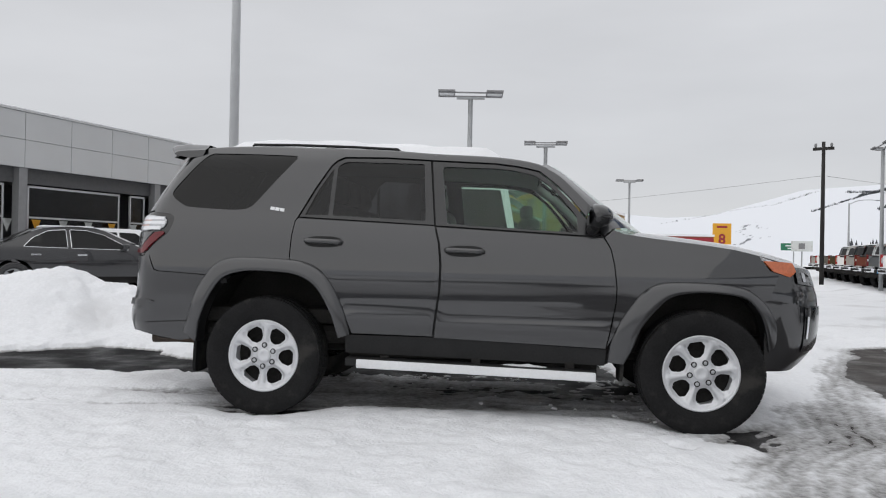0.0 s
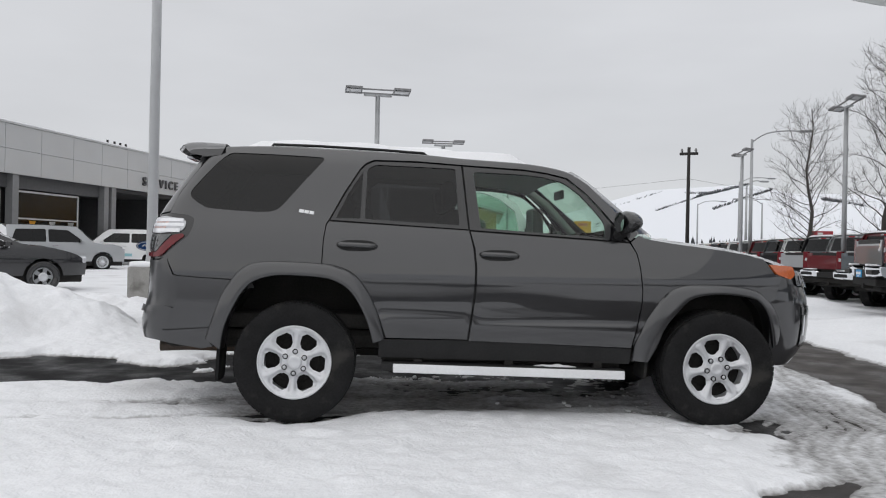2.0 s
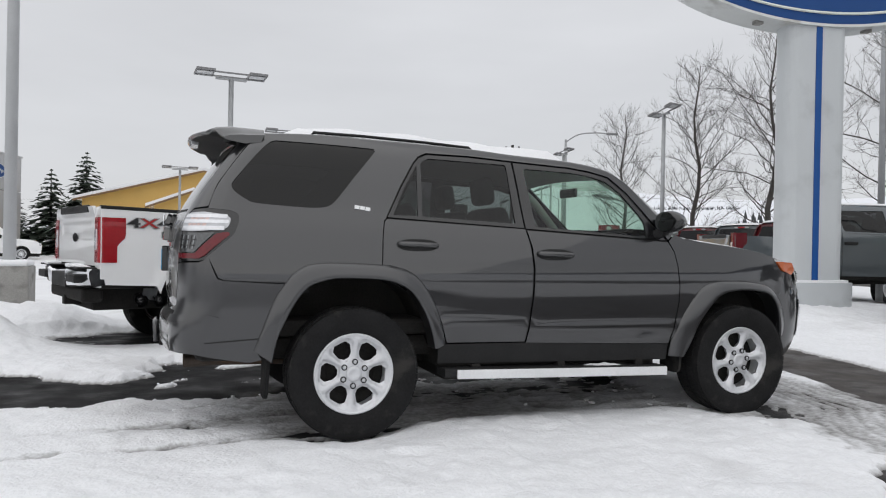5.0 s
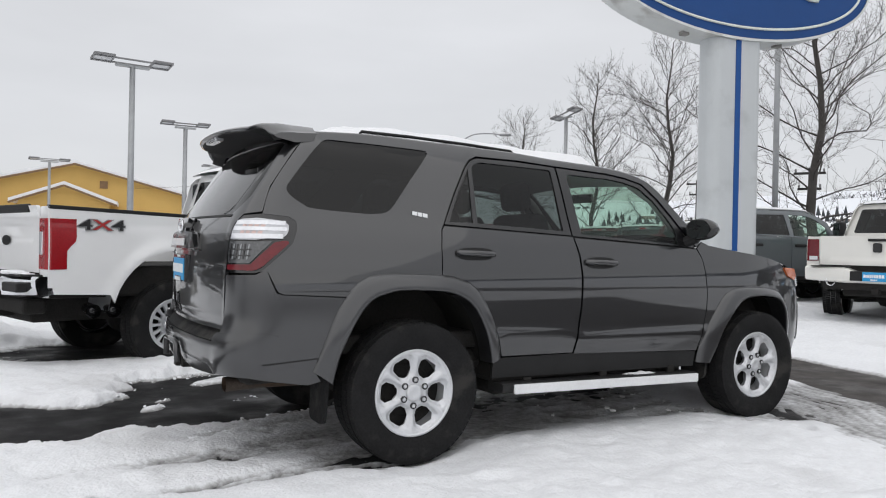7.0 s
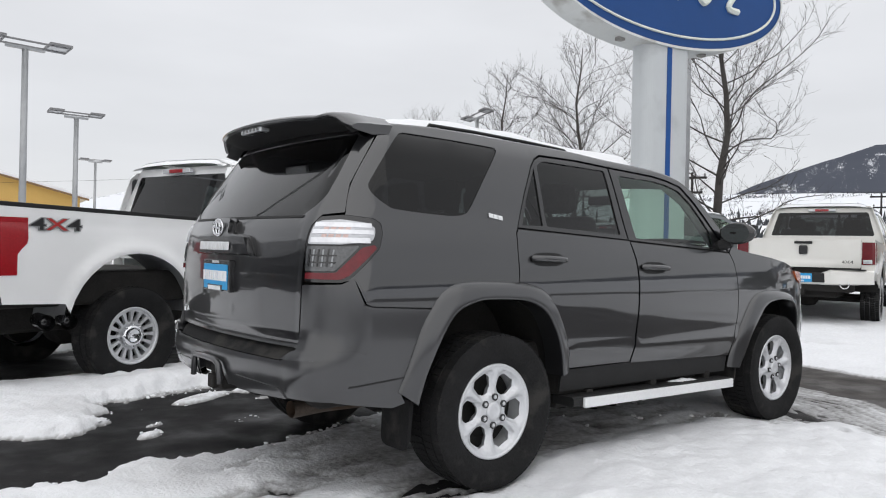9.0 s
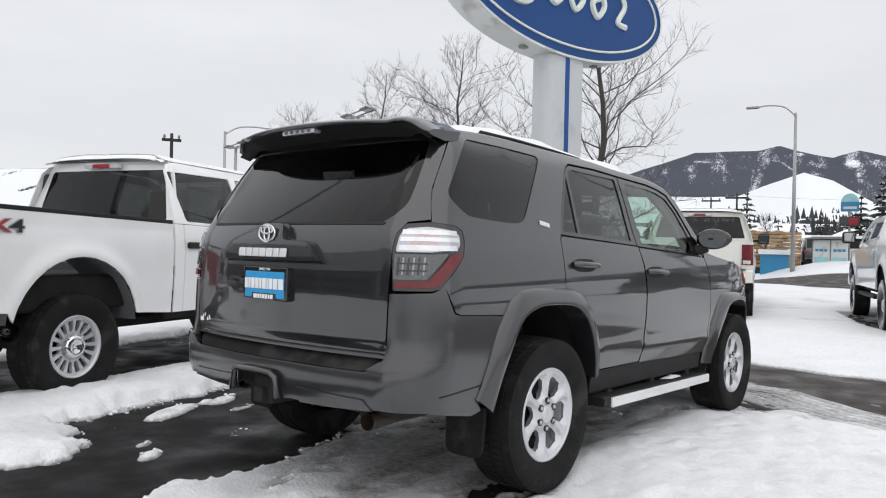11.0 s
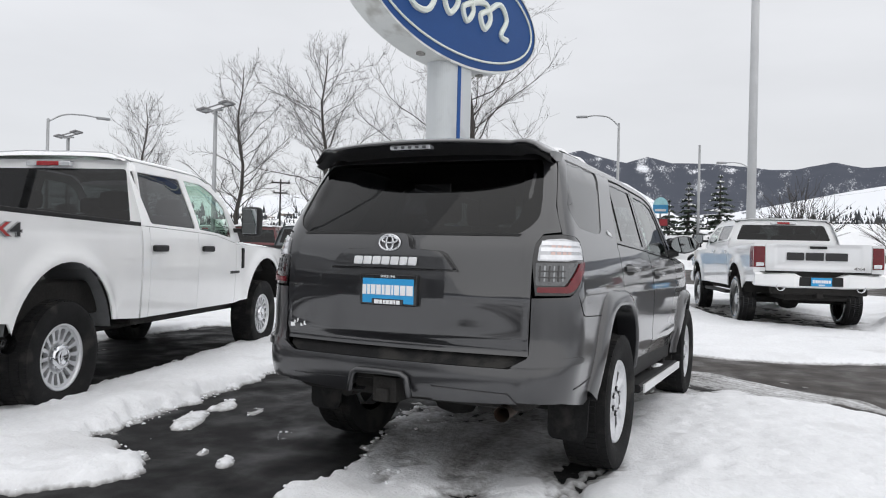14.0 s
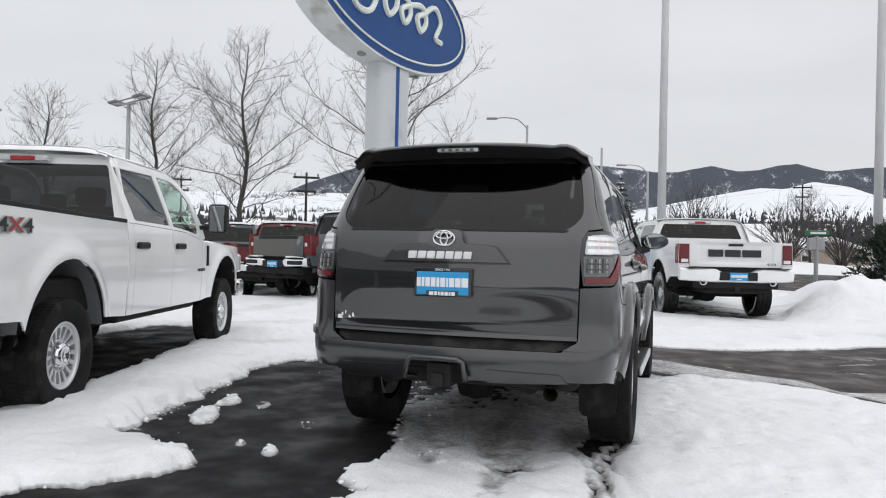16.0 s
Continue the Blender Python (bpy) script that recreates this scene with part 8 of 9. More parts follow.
# ---------------------------------------------------------------- the service building
def service_building():
    Lx = 42.0
    ang = math.degrees(math.atan2(-0.964, -0.267))
    # local x runs from the far corner along the facade, local y out of the wall towards the lot
    m = Matrix.Translation((-11.1, 46.9, 0)) @ Matrix.Rotation(radians(ang), 4, "Z")
    t = tagged(empty("service_building", m), "low showroom with grey aluminium fascia panels and dark windows", "building")
    z0, z1 = 3.98, 6.08
    bm = bmesh.new()
    box(bm, 0, Lx, -0.60, -0.10, z0, z1)
    box(bm, 0, 0.5, -20, -0.10, z0 - 0.0, z1)
    part("fascia_core", bm, M_SHADEWALL, t)
    # fascia panels, two rows
    wid = 2.1
    pm = bpy.data.meshes.new("fascia_panel")
    b2 = bmesh.new()
    box(b2, 0.008, wid - 0.008, -0.10, 0.0, 0.008, (z1 - z0) / 2 - 0.008, 0.006, seg=1)
    b2.to_mesh(pm)
    b2.free()
    pm.materials.append(M_PANELS)
    for k in range(int(Lx / wid)):
        for r in range(2):
            ob = new("fascia_panel", pm)
            ob.parent = t
            ob.location = (k * wid, 0, z0 + r * (z1 - z0) / 2)
    bm = bmesh.new()
    box(bm, -0.06, Lx, -0.62, 0.05, z1, z1 + 0.07)
    part("coping", bm, M_PANELS, t)
    # unseen back wall, added dark so that the windows look unlit
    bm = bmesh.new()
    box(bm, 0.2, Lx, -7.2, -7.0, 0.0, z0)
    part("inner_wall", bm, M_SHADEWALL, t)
    bm = bmesh.new()
    box(bm, 0, Lx, -0.45, 0.02, z1 + 0.07, z1 + 0.14, 0.03)
    part("coping_snow", bm, M_SNOWCAP, t)
    # end bay of panels down to the ground, then the service way through the building
    for r in range(2):
        bm = bmesh.new()
        box(bm, 0, 2.8, -0.5, -0.0, r * 1.98 + 0.01, (r + 1) * 1.98 - 0.01, 0.006, seg=1)
        part("fascia_panel", bm, M_PANELS, t)
        bm = bmesh.new()
        box(bm, 2.82, 6.6, -0.5, -0.0, r * 1.98 + 0.01, (r + 1) * 1.98 - 0.01, 0.006, seg=1)
        part("fascia_panel", bm, M_PANELS, t)
    # passage and window backs: inside shade put into the walls' dark colour
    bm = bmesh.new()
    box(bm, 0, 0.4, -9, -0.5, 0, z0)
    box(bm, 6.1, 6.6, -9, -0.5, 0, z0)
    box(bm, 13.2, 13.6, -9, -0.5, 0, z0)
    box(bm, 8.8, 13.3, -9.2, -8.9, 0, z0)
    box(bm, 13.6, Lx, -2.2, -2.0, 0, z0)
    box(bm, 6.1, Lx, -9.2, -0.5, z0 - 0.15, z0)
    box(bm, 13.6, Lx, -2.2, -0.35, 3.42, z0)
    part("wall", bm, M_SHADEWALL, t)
    bm = bmesh.new()
    box(bm, 0.2, Lx, -20, -0.6, z1 - 0.3, z1 - 0.1)
    part("roof", bm, M_SNOWCAP, t)
    for x in (13.6, 14.2, 20.3, 27.3, 34.0, 40.5):
        bm = bmesh.new()
        box(bm, x - 0.18, x + 0.18, -0.42, -0.06, 0, z0, 0.01)
        part("column", bm, M_COLUMN, t)
    # windows between the columns
    for x0, x1 in ((15.8, 20.0), (20.7, 21.6), (22.2, 26.8), (27.8, 33.6), (34.4, 40.0)):
        w = empty("window")
        w.parent = t
        bm = bmesh.new()
        for a, b, c, d in ((x0, x1, 3.28, 3.36), (x0, x1, 2.10, 2.17), (x0, x1, 0.55, 0.62), (x0, x0 + 0.07, 0.55, 3.36), (x1 - 0.07, x1, 0.55, 3.36)):
            box(bm, a, b, -0.52, -0.44, c, d)
        part("window_frame", bm, M_PANELS, w)
        bm = bmesh.new()
        box(bm, x0 + 0.04, x1 - 0.04, -0.49, -0.475, 0.6, 3.3)
        part("pane", bm, M_WINGLASS, w)
        bm = bmesh.new()
        box(bm, x0 - 0.3, x1 + 0.3, -0.54, -0.40, 0, 0.55)
        part("window_apron", bm, M_SHADEWALL, w)
    for x in np.arange(16.3, 40, 1.25):
        bm = bmesh.new()
        v = [bm.verts.new(p) for p in ((x, -0.30, 2.05), (x + 0.42, -0.30, 2.05), (x + 0.21, -0.30, 1.55))]
        bm.faces.new(v)
        bmesh.ops.solidify(bm, geom=bm.faces[:], thickness=0.01)
        part("pennant", bm, M_SIGNWHITE if int(x * 4) % 3 else M_YSIGN, t)
    # lettering: local +y faces the lot
    mm = Matrix.Translation((9.55, 0.06, 4.52)) @ Matrix.Rotation(math.pi, 4, "Z") @ Matrix.Rotation(radians(90), 4, "X")
    words("sign_lettering", "S E R V I C E", 0.66, M_SHADEWALL, t, mm, 0.05, bold=0.012)
    bm = bmesh.new()
    N = 40
    ring = [(3.1 + 0.95 * math.cos(2 * math.pi * k / N), 0.0, 5.05 + 0.46 * math.sin(2 * math.pi * k / N)) for k in range(N)]
    a = [bm.verts.new(p) for p in ring]
    b = [bm.verts.new((p[0], 0.16, p[2])) for p in ring]
    for k in range(N):
        bm.faces.new((a[k], a[(k + 1) % N], b[(k + 1) % N], b[k]))
    bm.faces.new(b)
    ov = part("oval_sign", bm, M_SIGNBLUE, t, "blue oval sign with a white rim")
    bm = bmesh.new()
    tube(bm, [(3.1 + 0.90 * math.cos(2 * math.pi * k / N), 0.165, 5.05 + 0.42 * math.sin(2 * math.pi * k / N)) for k in range(N + 1)], 0.03, 6, cap=False)
    for st in ([(0.55, 0.0), (0.4, -0.16), (0.25, 0.0), (0.38, 0.15), (0.1, 0.05)], [(0.1, 0.05), (0.0, -0.12), (-0.12, 0.02), (0.0, 0.12), (-0.3, 0.04)], [(-0.3, 0.04), (-0.38, -0.12), (-0.5, 0.05), (-0.58, -0.05)]):
        tube(bm, [(3.1 + u, 0.17, 5.05 + v) for u, v in st], 0.035, 6)
    part("oval_rim", bm, M_SIGNWHITE, ov)
    # rooftop unit
    bm = bmesh.new()
    box(bm, 10.4, 12.2, -1.6, -1.5, z1 + 0.35, z1 + 0.42)
    for x in (10.5, 11.0, 11.5, 12.1):
        box(bm, x, x + 0.06, -1.6, -1.5, z1 - 0.2, z1 + 0.6)
    part("roof_frame", bm, M_DARKWOOD, t)


service_building()


# ---------------------------------------------------------------- other cars
def plain_car(name, label, category, body, m, top, L, half, belt, wheels, windows, wheel_r=0.33, sill=0.28, roof_half=0.62, roof_z=1.4, tail=M_LENSRED, glass_mat=None):
    """A car from its side outline: skin with wheel openings, windows, lamps, wheels."""
    car = tagged(empty(name, m), label, category)
    W = soft_table(((0.2, 0.45, 0.7, belt, roof_z), (half - 0.05, half - 0.01, half, half - 0.03, roof_half)), 0.0, 2.4)
    xs = [p[0] for p in top]

    def side(x, z):
        end = min(x - min(xs), max(xs) - x)
        return x, -(look_up(W, z) - 0.16 * max(0, 1 - end / 0.5) ** 2), z

    line = spline(top, 4)
    notch = []
    for wx in sorted(wheels):
        notch += arc(wx, wheel_r, wheel_r + 0.06, 176, 4, 12)
    outline = [(min(xs) + 0.03, sill + 0.12)] + line + [(max(xs) - 0.03, sill + 0.1)] + notch[::-1]
    for s in (-1, 1):
        f = side if s < 0 else (lambda u, v: (side(u, v)[0], -side(u, v)[1], v))
        panel("body_side", outline, f, body, car, windows, 0.10, 0.02, (L / 2, 0, 0.7))
        for w in windows:
            panel("side_window", w, (lambda u, v, f=f, s=s: (f(u, v)[0], f(u, v)[1] - s * 0.01, v)), glass_mat or M_GLASS_DARK, car, (), 0.2, 0, (L / 2, 0, 0.7))
    # top skin; the steep stretches near the cabin are glass
    for name_, cond, mat in (("body_top", lambda a, b: True, body),):
        bm = bmesh.new()
        rows = []
        for x, z in line:
            w = -side(x, z)[1]
            rows.append([(x, -w + 2 * w * k / 10, z + 0.04 * math.sin(math.pi * k / 10)) for k in range(11)])
        grid_surface(bm, rows)
        bmesh.ops.recalc_face_normals(bm, faces=bm.faces)
        part(name_, bm, mat, car, smooth=True)
    for a, b in zip(top, top[1:]):
        if min(a[1], b[1]) >= belt - 0.06 and abs(b[1] - a[1]) > 0.25:
            bm = bmesh.new()
            rows = []
            for t in (0.08, 0.5, 0.94):
                x, z = a[0] + (b[0] - a[0]) * t, a[1] + (b[1] - a[1]) * t
                w = -side(x, z)[1] - 0.07
                k_ = 0.02
                rows.append([(x + (k_ if b[1] < a[1] else -k_), -w + 2 * w * k / 8, z + 0.03 + 0.04 * math.sin(math.pi * k / 8)) for k in range(9)])
            grid_surface(bm, rows)
            part("screen", bm, M_GLASS_DARK, car, smooth=True)
    bm = bmesh.new()
    box(bm, min(xs) + 0.1, max(xs) - 0.1, -half + 0.12, half - 0.12, sill - 0.06, sill + 0.3, 0.03)
    part("underbody", bm, M_UNDER, car)
    for s in (-1, 1):
        bm = bmesh.new()
        box(bm, min(xs) - 0.005, min(xs) + 0.16, s * (half - 0.22) - 0.14, s * (half - 0.22) + 0.12, belt - 0.22, belt - 0.06, 0.02)
        part("tail_lamp", bm, tail, car)
        bm = bmesh.new()
        box(bm, max(xs) - 0.26, max(xs) - 0.02, s * (half - 0.24) - 0.14, s * (half - 0.24) + 0.12, belt - 0.32, belt - 0.18, 0.03)
        part("headlamp", bm, M_LENSCLEAR, car)
        bm = bmesh.new()
        mx = max(p[0] for w in windows for p in w)
        box(bm, mx - 0.16, mx - 0.02, min(s * half, s * (half + 0.18)), max(s * half, s * (half + 0.18)), belt + 0.02, belt + 0.14, 0.03)
        part("wing_mirror", bm, body, car)
        for wx in wheels:
            build_wheel(car, wheel_r, wheel_r * 0.66, 0.21, "black" if body is M_BLACKCAR else "eight", (wx, s * (half - 0.11), wheel_r), s)
        for k, w in enumerate(windows[:2]):
            hx = min(p[0] for p in w) + 0.12
            bm = bmesh.new()
            box(bm, hx, hx + 0.2, min(s * (half - 0.02), s * (half + 0.03)), max(s * (half - 0.02), s * (half + 0.03)), belt - 0.13, belt - 0.10, 0.008)
            part("door_handle", bm, M_CHROME, car)
    for s in (-1, 1):
        for w in windows:
            bm = bmesh.new()
            tube(bm, [(u, s * (-side(u, v)[1] + 0.004), v) for u, v in w + w[:1]], 0.008, 4, cap=False)
            part("window_trim", bm, M_CHROME if body is M_BLACKCAR else M_TRIM, car)
    return car


sedan_top = [(0.0, 0.62), (0.05, 0.90), (0.35, 1.02), (0.75, 1.06), (1.35, 1.36), (1.75, 1.45), (2.3, 1.46), (2.75, 1.38), (3.45, 1.04), (4.0, 0.97), (4.55, 0.82), (4.78, 0.62)]
sw1 = rounded([(1.12, 1.01), (1.30, 1.20), (1.60, 1.36), (1.95, 1.39), (1.97, 0.99)], [0.04, 0.04, 0.05, 0.02, 0.02])
sw2 = rounded([(2.05, 0.985), (2.03, 1.39), (2.35, 1.385), (2.70, 1.30), (3.22, 1.02), (3.20, 0.965)], [0.02, 0.02, 0.04, 0.04, 0.02, 0.02])
sedan = plain_car("sedan", "black four-door sedan with chrome window trim behind a snow heap", "car", M_BLACKCAR, pose(-11.6, 9.0, 0.04, 0, 0, 41), sedan_top, 4.8, 0.91, 0.96, (0.95, 3.85), [sw1, sw2], 0.34)
bm = bmesh.new()
box(bm, 1.50, 2.55, -0.50, 0.50, 1.435, 1.485, 0.02)
part("roof_snow", bm, M_SNOWCAP, sedan)

van_top = [(0.0, 0.55), (0.02, 1.30), (0.12, 1.74), (0.4, 1.82), (2.4, 1.82), (2.85, 1.74), (3.55, 1.16), (4.1, 1.02), (4.36, 0.72)]
van_win = [rounded([(1.75, 1.18), (1.75, 1.62), (2.5, 1.62), (3.1, 1.18)], 0.05), rounded([(0.3, 1.18), (0.3, 1.62), (1.65, 1.62), (1.65, 1.18)], 0.05)]
van = plain_car("delivery_van", "small white delivery van with a blue oval and teal band", "van", M_WHITE, pose(-11.8, 33.3, 0.0, 0, 0, 185), van_top, 4.4, 0.92, 1.12, (0.75, 3.45), van_win, 0.33, roof_half=0.80, roof_z=1.82)
for s in (-1, 1):
    bm = bmesh.new()
    N = 30
    ring = [(0.80 + 0.62 * math.cos(2 * math.pi * k / N), s * 0.935, 1.03 + 0.25 * math.sin(2 * math.pi * k / N)) for k in range(N)]
    bm.faces.new([bm.verts.new(p) for p in ring])
    bmesh.ops.solidify(bm, geom=bm.faces[:], thickness=0.01)
    oval = part("oval_decal", bm, M_SIGNBLUE, van)
    bm = bmesh.new()
    tube(bm, [(0.80 + 0.55 * math.cos(2 * math.pi * k / N), s * 0.943, 1.03 + 0.21 * math.sin(2 * math.pi * k / N)) for k in range(N + 1)], 0.014, 5, cap=False)
    tube(bm, spline([(0.80 + 0.4 * u, s * 0.943, 1.03 + 0.3 * v) for u, v in ((-0.8, 0.0), (-0.5, 0.3), (-0.3, -0.3), (0, 0.2), (0.2, -0.2), (0.5, 0.2), (0.8, -0.1))], 4), 0.028, 5)
    part("oval_rim", bm, M_SIGNWHITE, oval)
    bm = bmesh.new()
    box(bm, 1.6, 3.9, s * 0.93 - 0.006, s * 0.93 + 0.006, 0.50, 0.64)
    part("band_decal", bm, M_AQUA, van)
    bars("van_script", facing(2.5, s * 0.94, 0.90, 90 * s), M_DARKINK, van, [0.12, 0.08, 0.12, 0.12, 0.08, 0.12], 0.14, 0.04)

suv_top = [(0.0, 0.60), (0.02, 1.10), (0.30, 1.68), (0.55, 1.76), (2.5, 1.76), (2.85, 1.68), (3.45, 1.14), (4.35, 1.04), (4.68, 0.80)]
suv_win = [rounded([(0.45, 1.14), (0.62, 1.60), (1.65, 1.62), (1.65, 1.14)], 0.05), rounded([(1.75, 1.14), (1.75, 1.62), (2.45, 1.60), (3.05, 1.14)], 0.05)]
for lb, body, mm in (("silver grey sport utility vehicle by the showroom", M_LTSILV, pose(-15.6, 23.5, 0, 0, 0, 40)), ("white sport utility vehicle by the showroom", M_WHITE, pose(-17.0, 21.0, 0, 0, 0, 60)), ("silver pickup-bodied wagon by the showroom", M_SILVER, pose(-18.9, 28.4, 0, 0, 0, -5)),
                     ("white sport utility vehicle across the road", M_WHITE, pose(36.5, 2.2, 0.62, 0, 0, 70)), ("grey sport utility vehicle across the road", M_SLATE, pose(40.6, 7.3, 0.62, 0, 0, 20)), ("white van-like wagon by the showroom", M_WHITE, pose(-13.4, 38.2, 0, 0, 0, 10))):
    plain_car("parked_car", lb, "car", body, mm, suv_top, 4.7, 0.93, 1.10, (0.85, 3.75), suv_win, 0.36, roof_half=0.74, roof_z=1.76)


# ---------------------------------------------------------------- yellow building, street side, far town
def gable(name, label, x, y, az, half, depth, eave, apex, wall, category="house", roof=None, windows=0, base=None, over=0.4):
    z0 = float(terrain(x, y)) if base is None else base
    t = tagged(empty(name, pose(x, y, z0, 0, 0, az)), label, category)
    bm = bmesh.new()
    f = [(-half, 0, 0), (half, 0, 0), (half, 0, eave), (0, 0, apex), (-half, 0, eave)]
    a = [bm.verts.new(p) for p in f]
    b = [bm.verts.new((p[0], depth, p[2])) for p in f]
    bm.faces.new(a)
    bm.faces.new(b[::-1])
    for i in range(5):
        bm.faces.new((a[i], b[i], b[(i + 1) % 5], a[(i + 1) % 5]))
    bmesh.ops.recalc_face_normals(bm, faces=bm.faces)
    part("wall", bm, wall, t)
    k = (apex - eave) / half
    for s in (-1, 1):
        bm = bmesh.new()
        rows = [[(s * (half + over), yy, eave - k * over + 0.02), (0, yy, apex + 0.02), (0, yy, apex + 0.20), (s * (half + over), yy, eave - k * over + 0.20)] for yy in (-over, depth + over)]
        grid_surface(bm, rows, closed=True)
        for row in rows:
            bm.faces.new([bm.verts.new(p) for p in row])
        bmesh.ops.recalc_face_normals(bm, faces=bm.faces)
        part("roof", bm, roof or M_SNOWCAP, t)
        bm = bmesh.new()
        tube(bm, [(s * (half + over), -over - 0.02, eave - k * over - 0.02), (0, -over - 0.02, apex - 0.02)], 0.07, 4)
        part("verge", bm, M_BROWN if wall is M_YELLOW else M_SIGNWHITE, t)
    for w in range(windows):
        wx = -half + (w + 0.5) * 2 * half / windows
        win = empty("window")
        win.parent = t
        bm = bmesh.new()
        box(bm, wx - 0.5, wx + 0.5, -0.05, 0.04, eave * 0.35, eave * 0.8)
        part("frame", bm, M_SIGNWHITE, win)
        bm = bmesh.new()
        box(bm, wx - 0.42, wx + 0.42, -0.07, -0.05, eave * 0.38, eave * 0.77)
        part("pane", bm, M_WINGLASS, win)
    return t


yb = gable("yellow_building", "yellow gabled motel building with a snowy roof", -0.6, 40.5, -8, 6.6, 16, 3.5, 5.25, M_YELLOW, "building", windows=0)
bm = bmesh.new()
box(bm, 1.2, 1.6, -0.06, 0.05, 4.0, 4.4)
part("vent", bm, M_BROWN, yb)
gable("yellow_porch", "yellow gabled porch with a snow-edged roof", -1.2, 38.6, -8, 2.1, 2.2, 3.15, 3.95, M_YELLOW, "building")
rnd = random.Random(5)
for x, y, az, hf, ev, ap in ((45.8, -6.1, 75, 2.6, 1.2, 2.5), (43.4, -7.2, 60, 1.5, 1.0, 1.9), (52.8, -11.2, 40, 4.5, 0.9, 1.9), (47.0, -2.4, 90, 2.8, 1.2, 2.1), (55.0, 3.0, 70, 4.0, 1.5, 2.6), (60.0, 12.0, 80, 4.5, 1.7, 3.0)):
    gable("house", "small house with a snow-covered gable roof", x, y, az - 90, hf, 6, ev, ap, M_HOUSE, windows=2)


def flat_shop(name, label, x, y, az, w, d, h, mat, band=None):
    z0 = float(terrain(x, y))
    t = tagged(empty(name, pose(x, y, z0, 0, 0, az)), label, "building")
    bm = bmesh.new()
    box(bm, -w / 2, w / 2, 0, d, 0, h)
    part("wall", bm, mat, t)
    bm = bmesh.new()
    box(bm, -w / 2 - 0.1, w / 2 + 0.1, -0.1, d, h, h + 0.25)
    part("parapet_snow", bm, M_SNOWCAP, t)
    if band:
        bm = bmesh.new()
        box(bm, -w / 2 - 0.02, w / 2 + 0.02, -0.06, 0.0, h - 0.9, h - 0.15)
        part("sign_band", bm, band, t)
    for k in range(int(w / 3)):
        bm = bmesh.new()
        box(bm, -w / 2 + 0.6 + 3 * k, -w / 2 + 2.6 + 3 * k, -0.03, 0.02, 0.7, h - 1.2)
        part("window", bm, M_WINGLASS, t)


flat_shop("store", "low brick store with a red sign band", 16.5, 84.0, 0, 12, 10, 3.6, M_BRICK, M_REDSIGN)
flat_shop("blue_shed", "long low blue roadside building", 33.0, 19.0, -52, 22, 6, 2.0, M_BLUEBOX)
flat_shop("container", "blue steel container across the road", 34.6, 8.05, -75, 1.3, 1.6, 1.4, M_BLUEBOX)


def board_sign(name, label, x, y, z0, w, h, az, face, post=True, marks=None):
    g = float(terrain(x, y))
    t = tagged(empty(name, pose(x, y, g, 0, 0, az)), label, "sign")
    bm = bmesh.new()
    box(bm, -w / 2, w / 2, -0.08, 0.08, z0 - g, z0 - g + h, 0.03)
    f = part("board", bm, face, t)
    if post:
        bm = bmesh.new()
        tube(bm, [(0, 0, 0), (0, 0, z0 - g)], 0.06, 8)
        part("post", bm, M_GALV, t)
    for u, v, a, b, mm in marks or ():
        bm = bmesh.new()
        box(bm, u - a / 2, u + a / 2, -0.10, -0.08, z0 - g + v - b / 2, z0 - g + v + b / 2)
        part("lettering_bar", bm, mm, f)
    return t


s8 = board_sign("motel_sign", "yellow motel sign with red marks on a post", 27.8, 100.9, 2.9, 2.5, 2.9, 0, M_YSIGN, True, [(0, 2.4, 1.4, 0.3, M_REDSIGN)])
words("sign_lettering", "8", 1.9, M_REDSIGN, s8, Matrix.Translation((0, -0.10, 1.55 + 2.9 - 0.78)) @ Matrix.Rotation(radians(90), 4, "X"), 0.02, bold=0.05)
board_sign("road_sign", "green highway guide sign", 26.6, 70.0, 1.9, 2.4, 0.7, 0, M_GREEN, True, [(0, 0.45, 1.6, 0.12, M_WHITEINK), (0, 0.2, 1.2, 0.12, M_WHITEINK)])
board_sign("shop_sign", "dark red roadside sign with a pale disc", 35.4, 53.9, 2.75, 1.9, 0.65, -35, M_REDSIGN, True, [(0, 0.32, 0.4, 0.4, M_SIGNWHITE)])
board_sign("shop_sign", "pale roadside sign with a dark ring", 24.5, 62.0, 1.75, 1.7, 0.9, -25, M_SIGNWHITE, True, [(0, 0.45, 0.5, 0.5, M_COLUMN)])
board_sign("street_sign", "green street name sign over a grey board", 21.4, -5.5, 2.02, 0.75, 0.18, -75, M_GREEN, True, [(0, 0.09, 0.5, 0.07, M_WHITEINK)])
board_sign("notice_board", "blank grey back of a road sign", 21.45, -5.48, 1.52, 0.55, 0.42, -75, M_GALV, True)
bs = board_sign("shop_pylon", "blue shop sign with a dark message panel", 41.2, 6.0, 3.85, 0.90, 0.55, -78, M_BLUEBOX, True, [(0, 0.20, 0.65, 0.14, M_SIGNWHITE)])
bm = bmesh.new()
extrude(bm, [(0.43 * math.cos(math.pi * k / 14), 0.46 * math.sin(math.pi * k / 14)) for k in range(15)], -0.08, 0.08, True, True)
bmesh.ops.transform(bm, matrix=Matrix.Translation((0, 0, 4.38 - float(terrain(41.2, 6.0)))) @ Matrix.Rotation(radians(90), 4, "X"), verts=bm.verts)
part("arch_top", bm, M_AQUA, bs)
bm = bmesh.new()
box(bm, -0.48, 0.48, -0.10, 0.10, 3.30 - 0.77, 3.83 - 0.77)
panel_ = part("message_panel", bm, M_GLOSSBLACK, bs)
bm = bmesh.new()
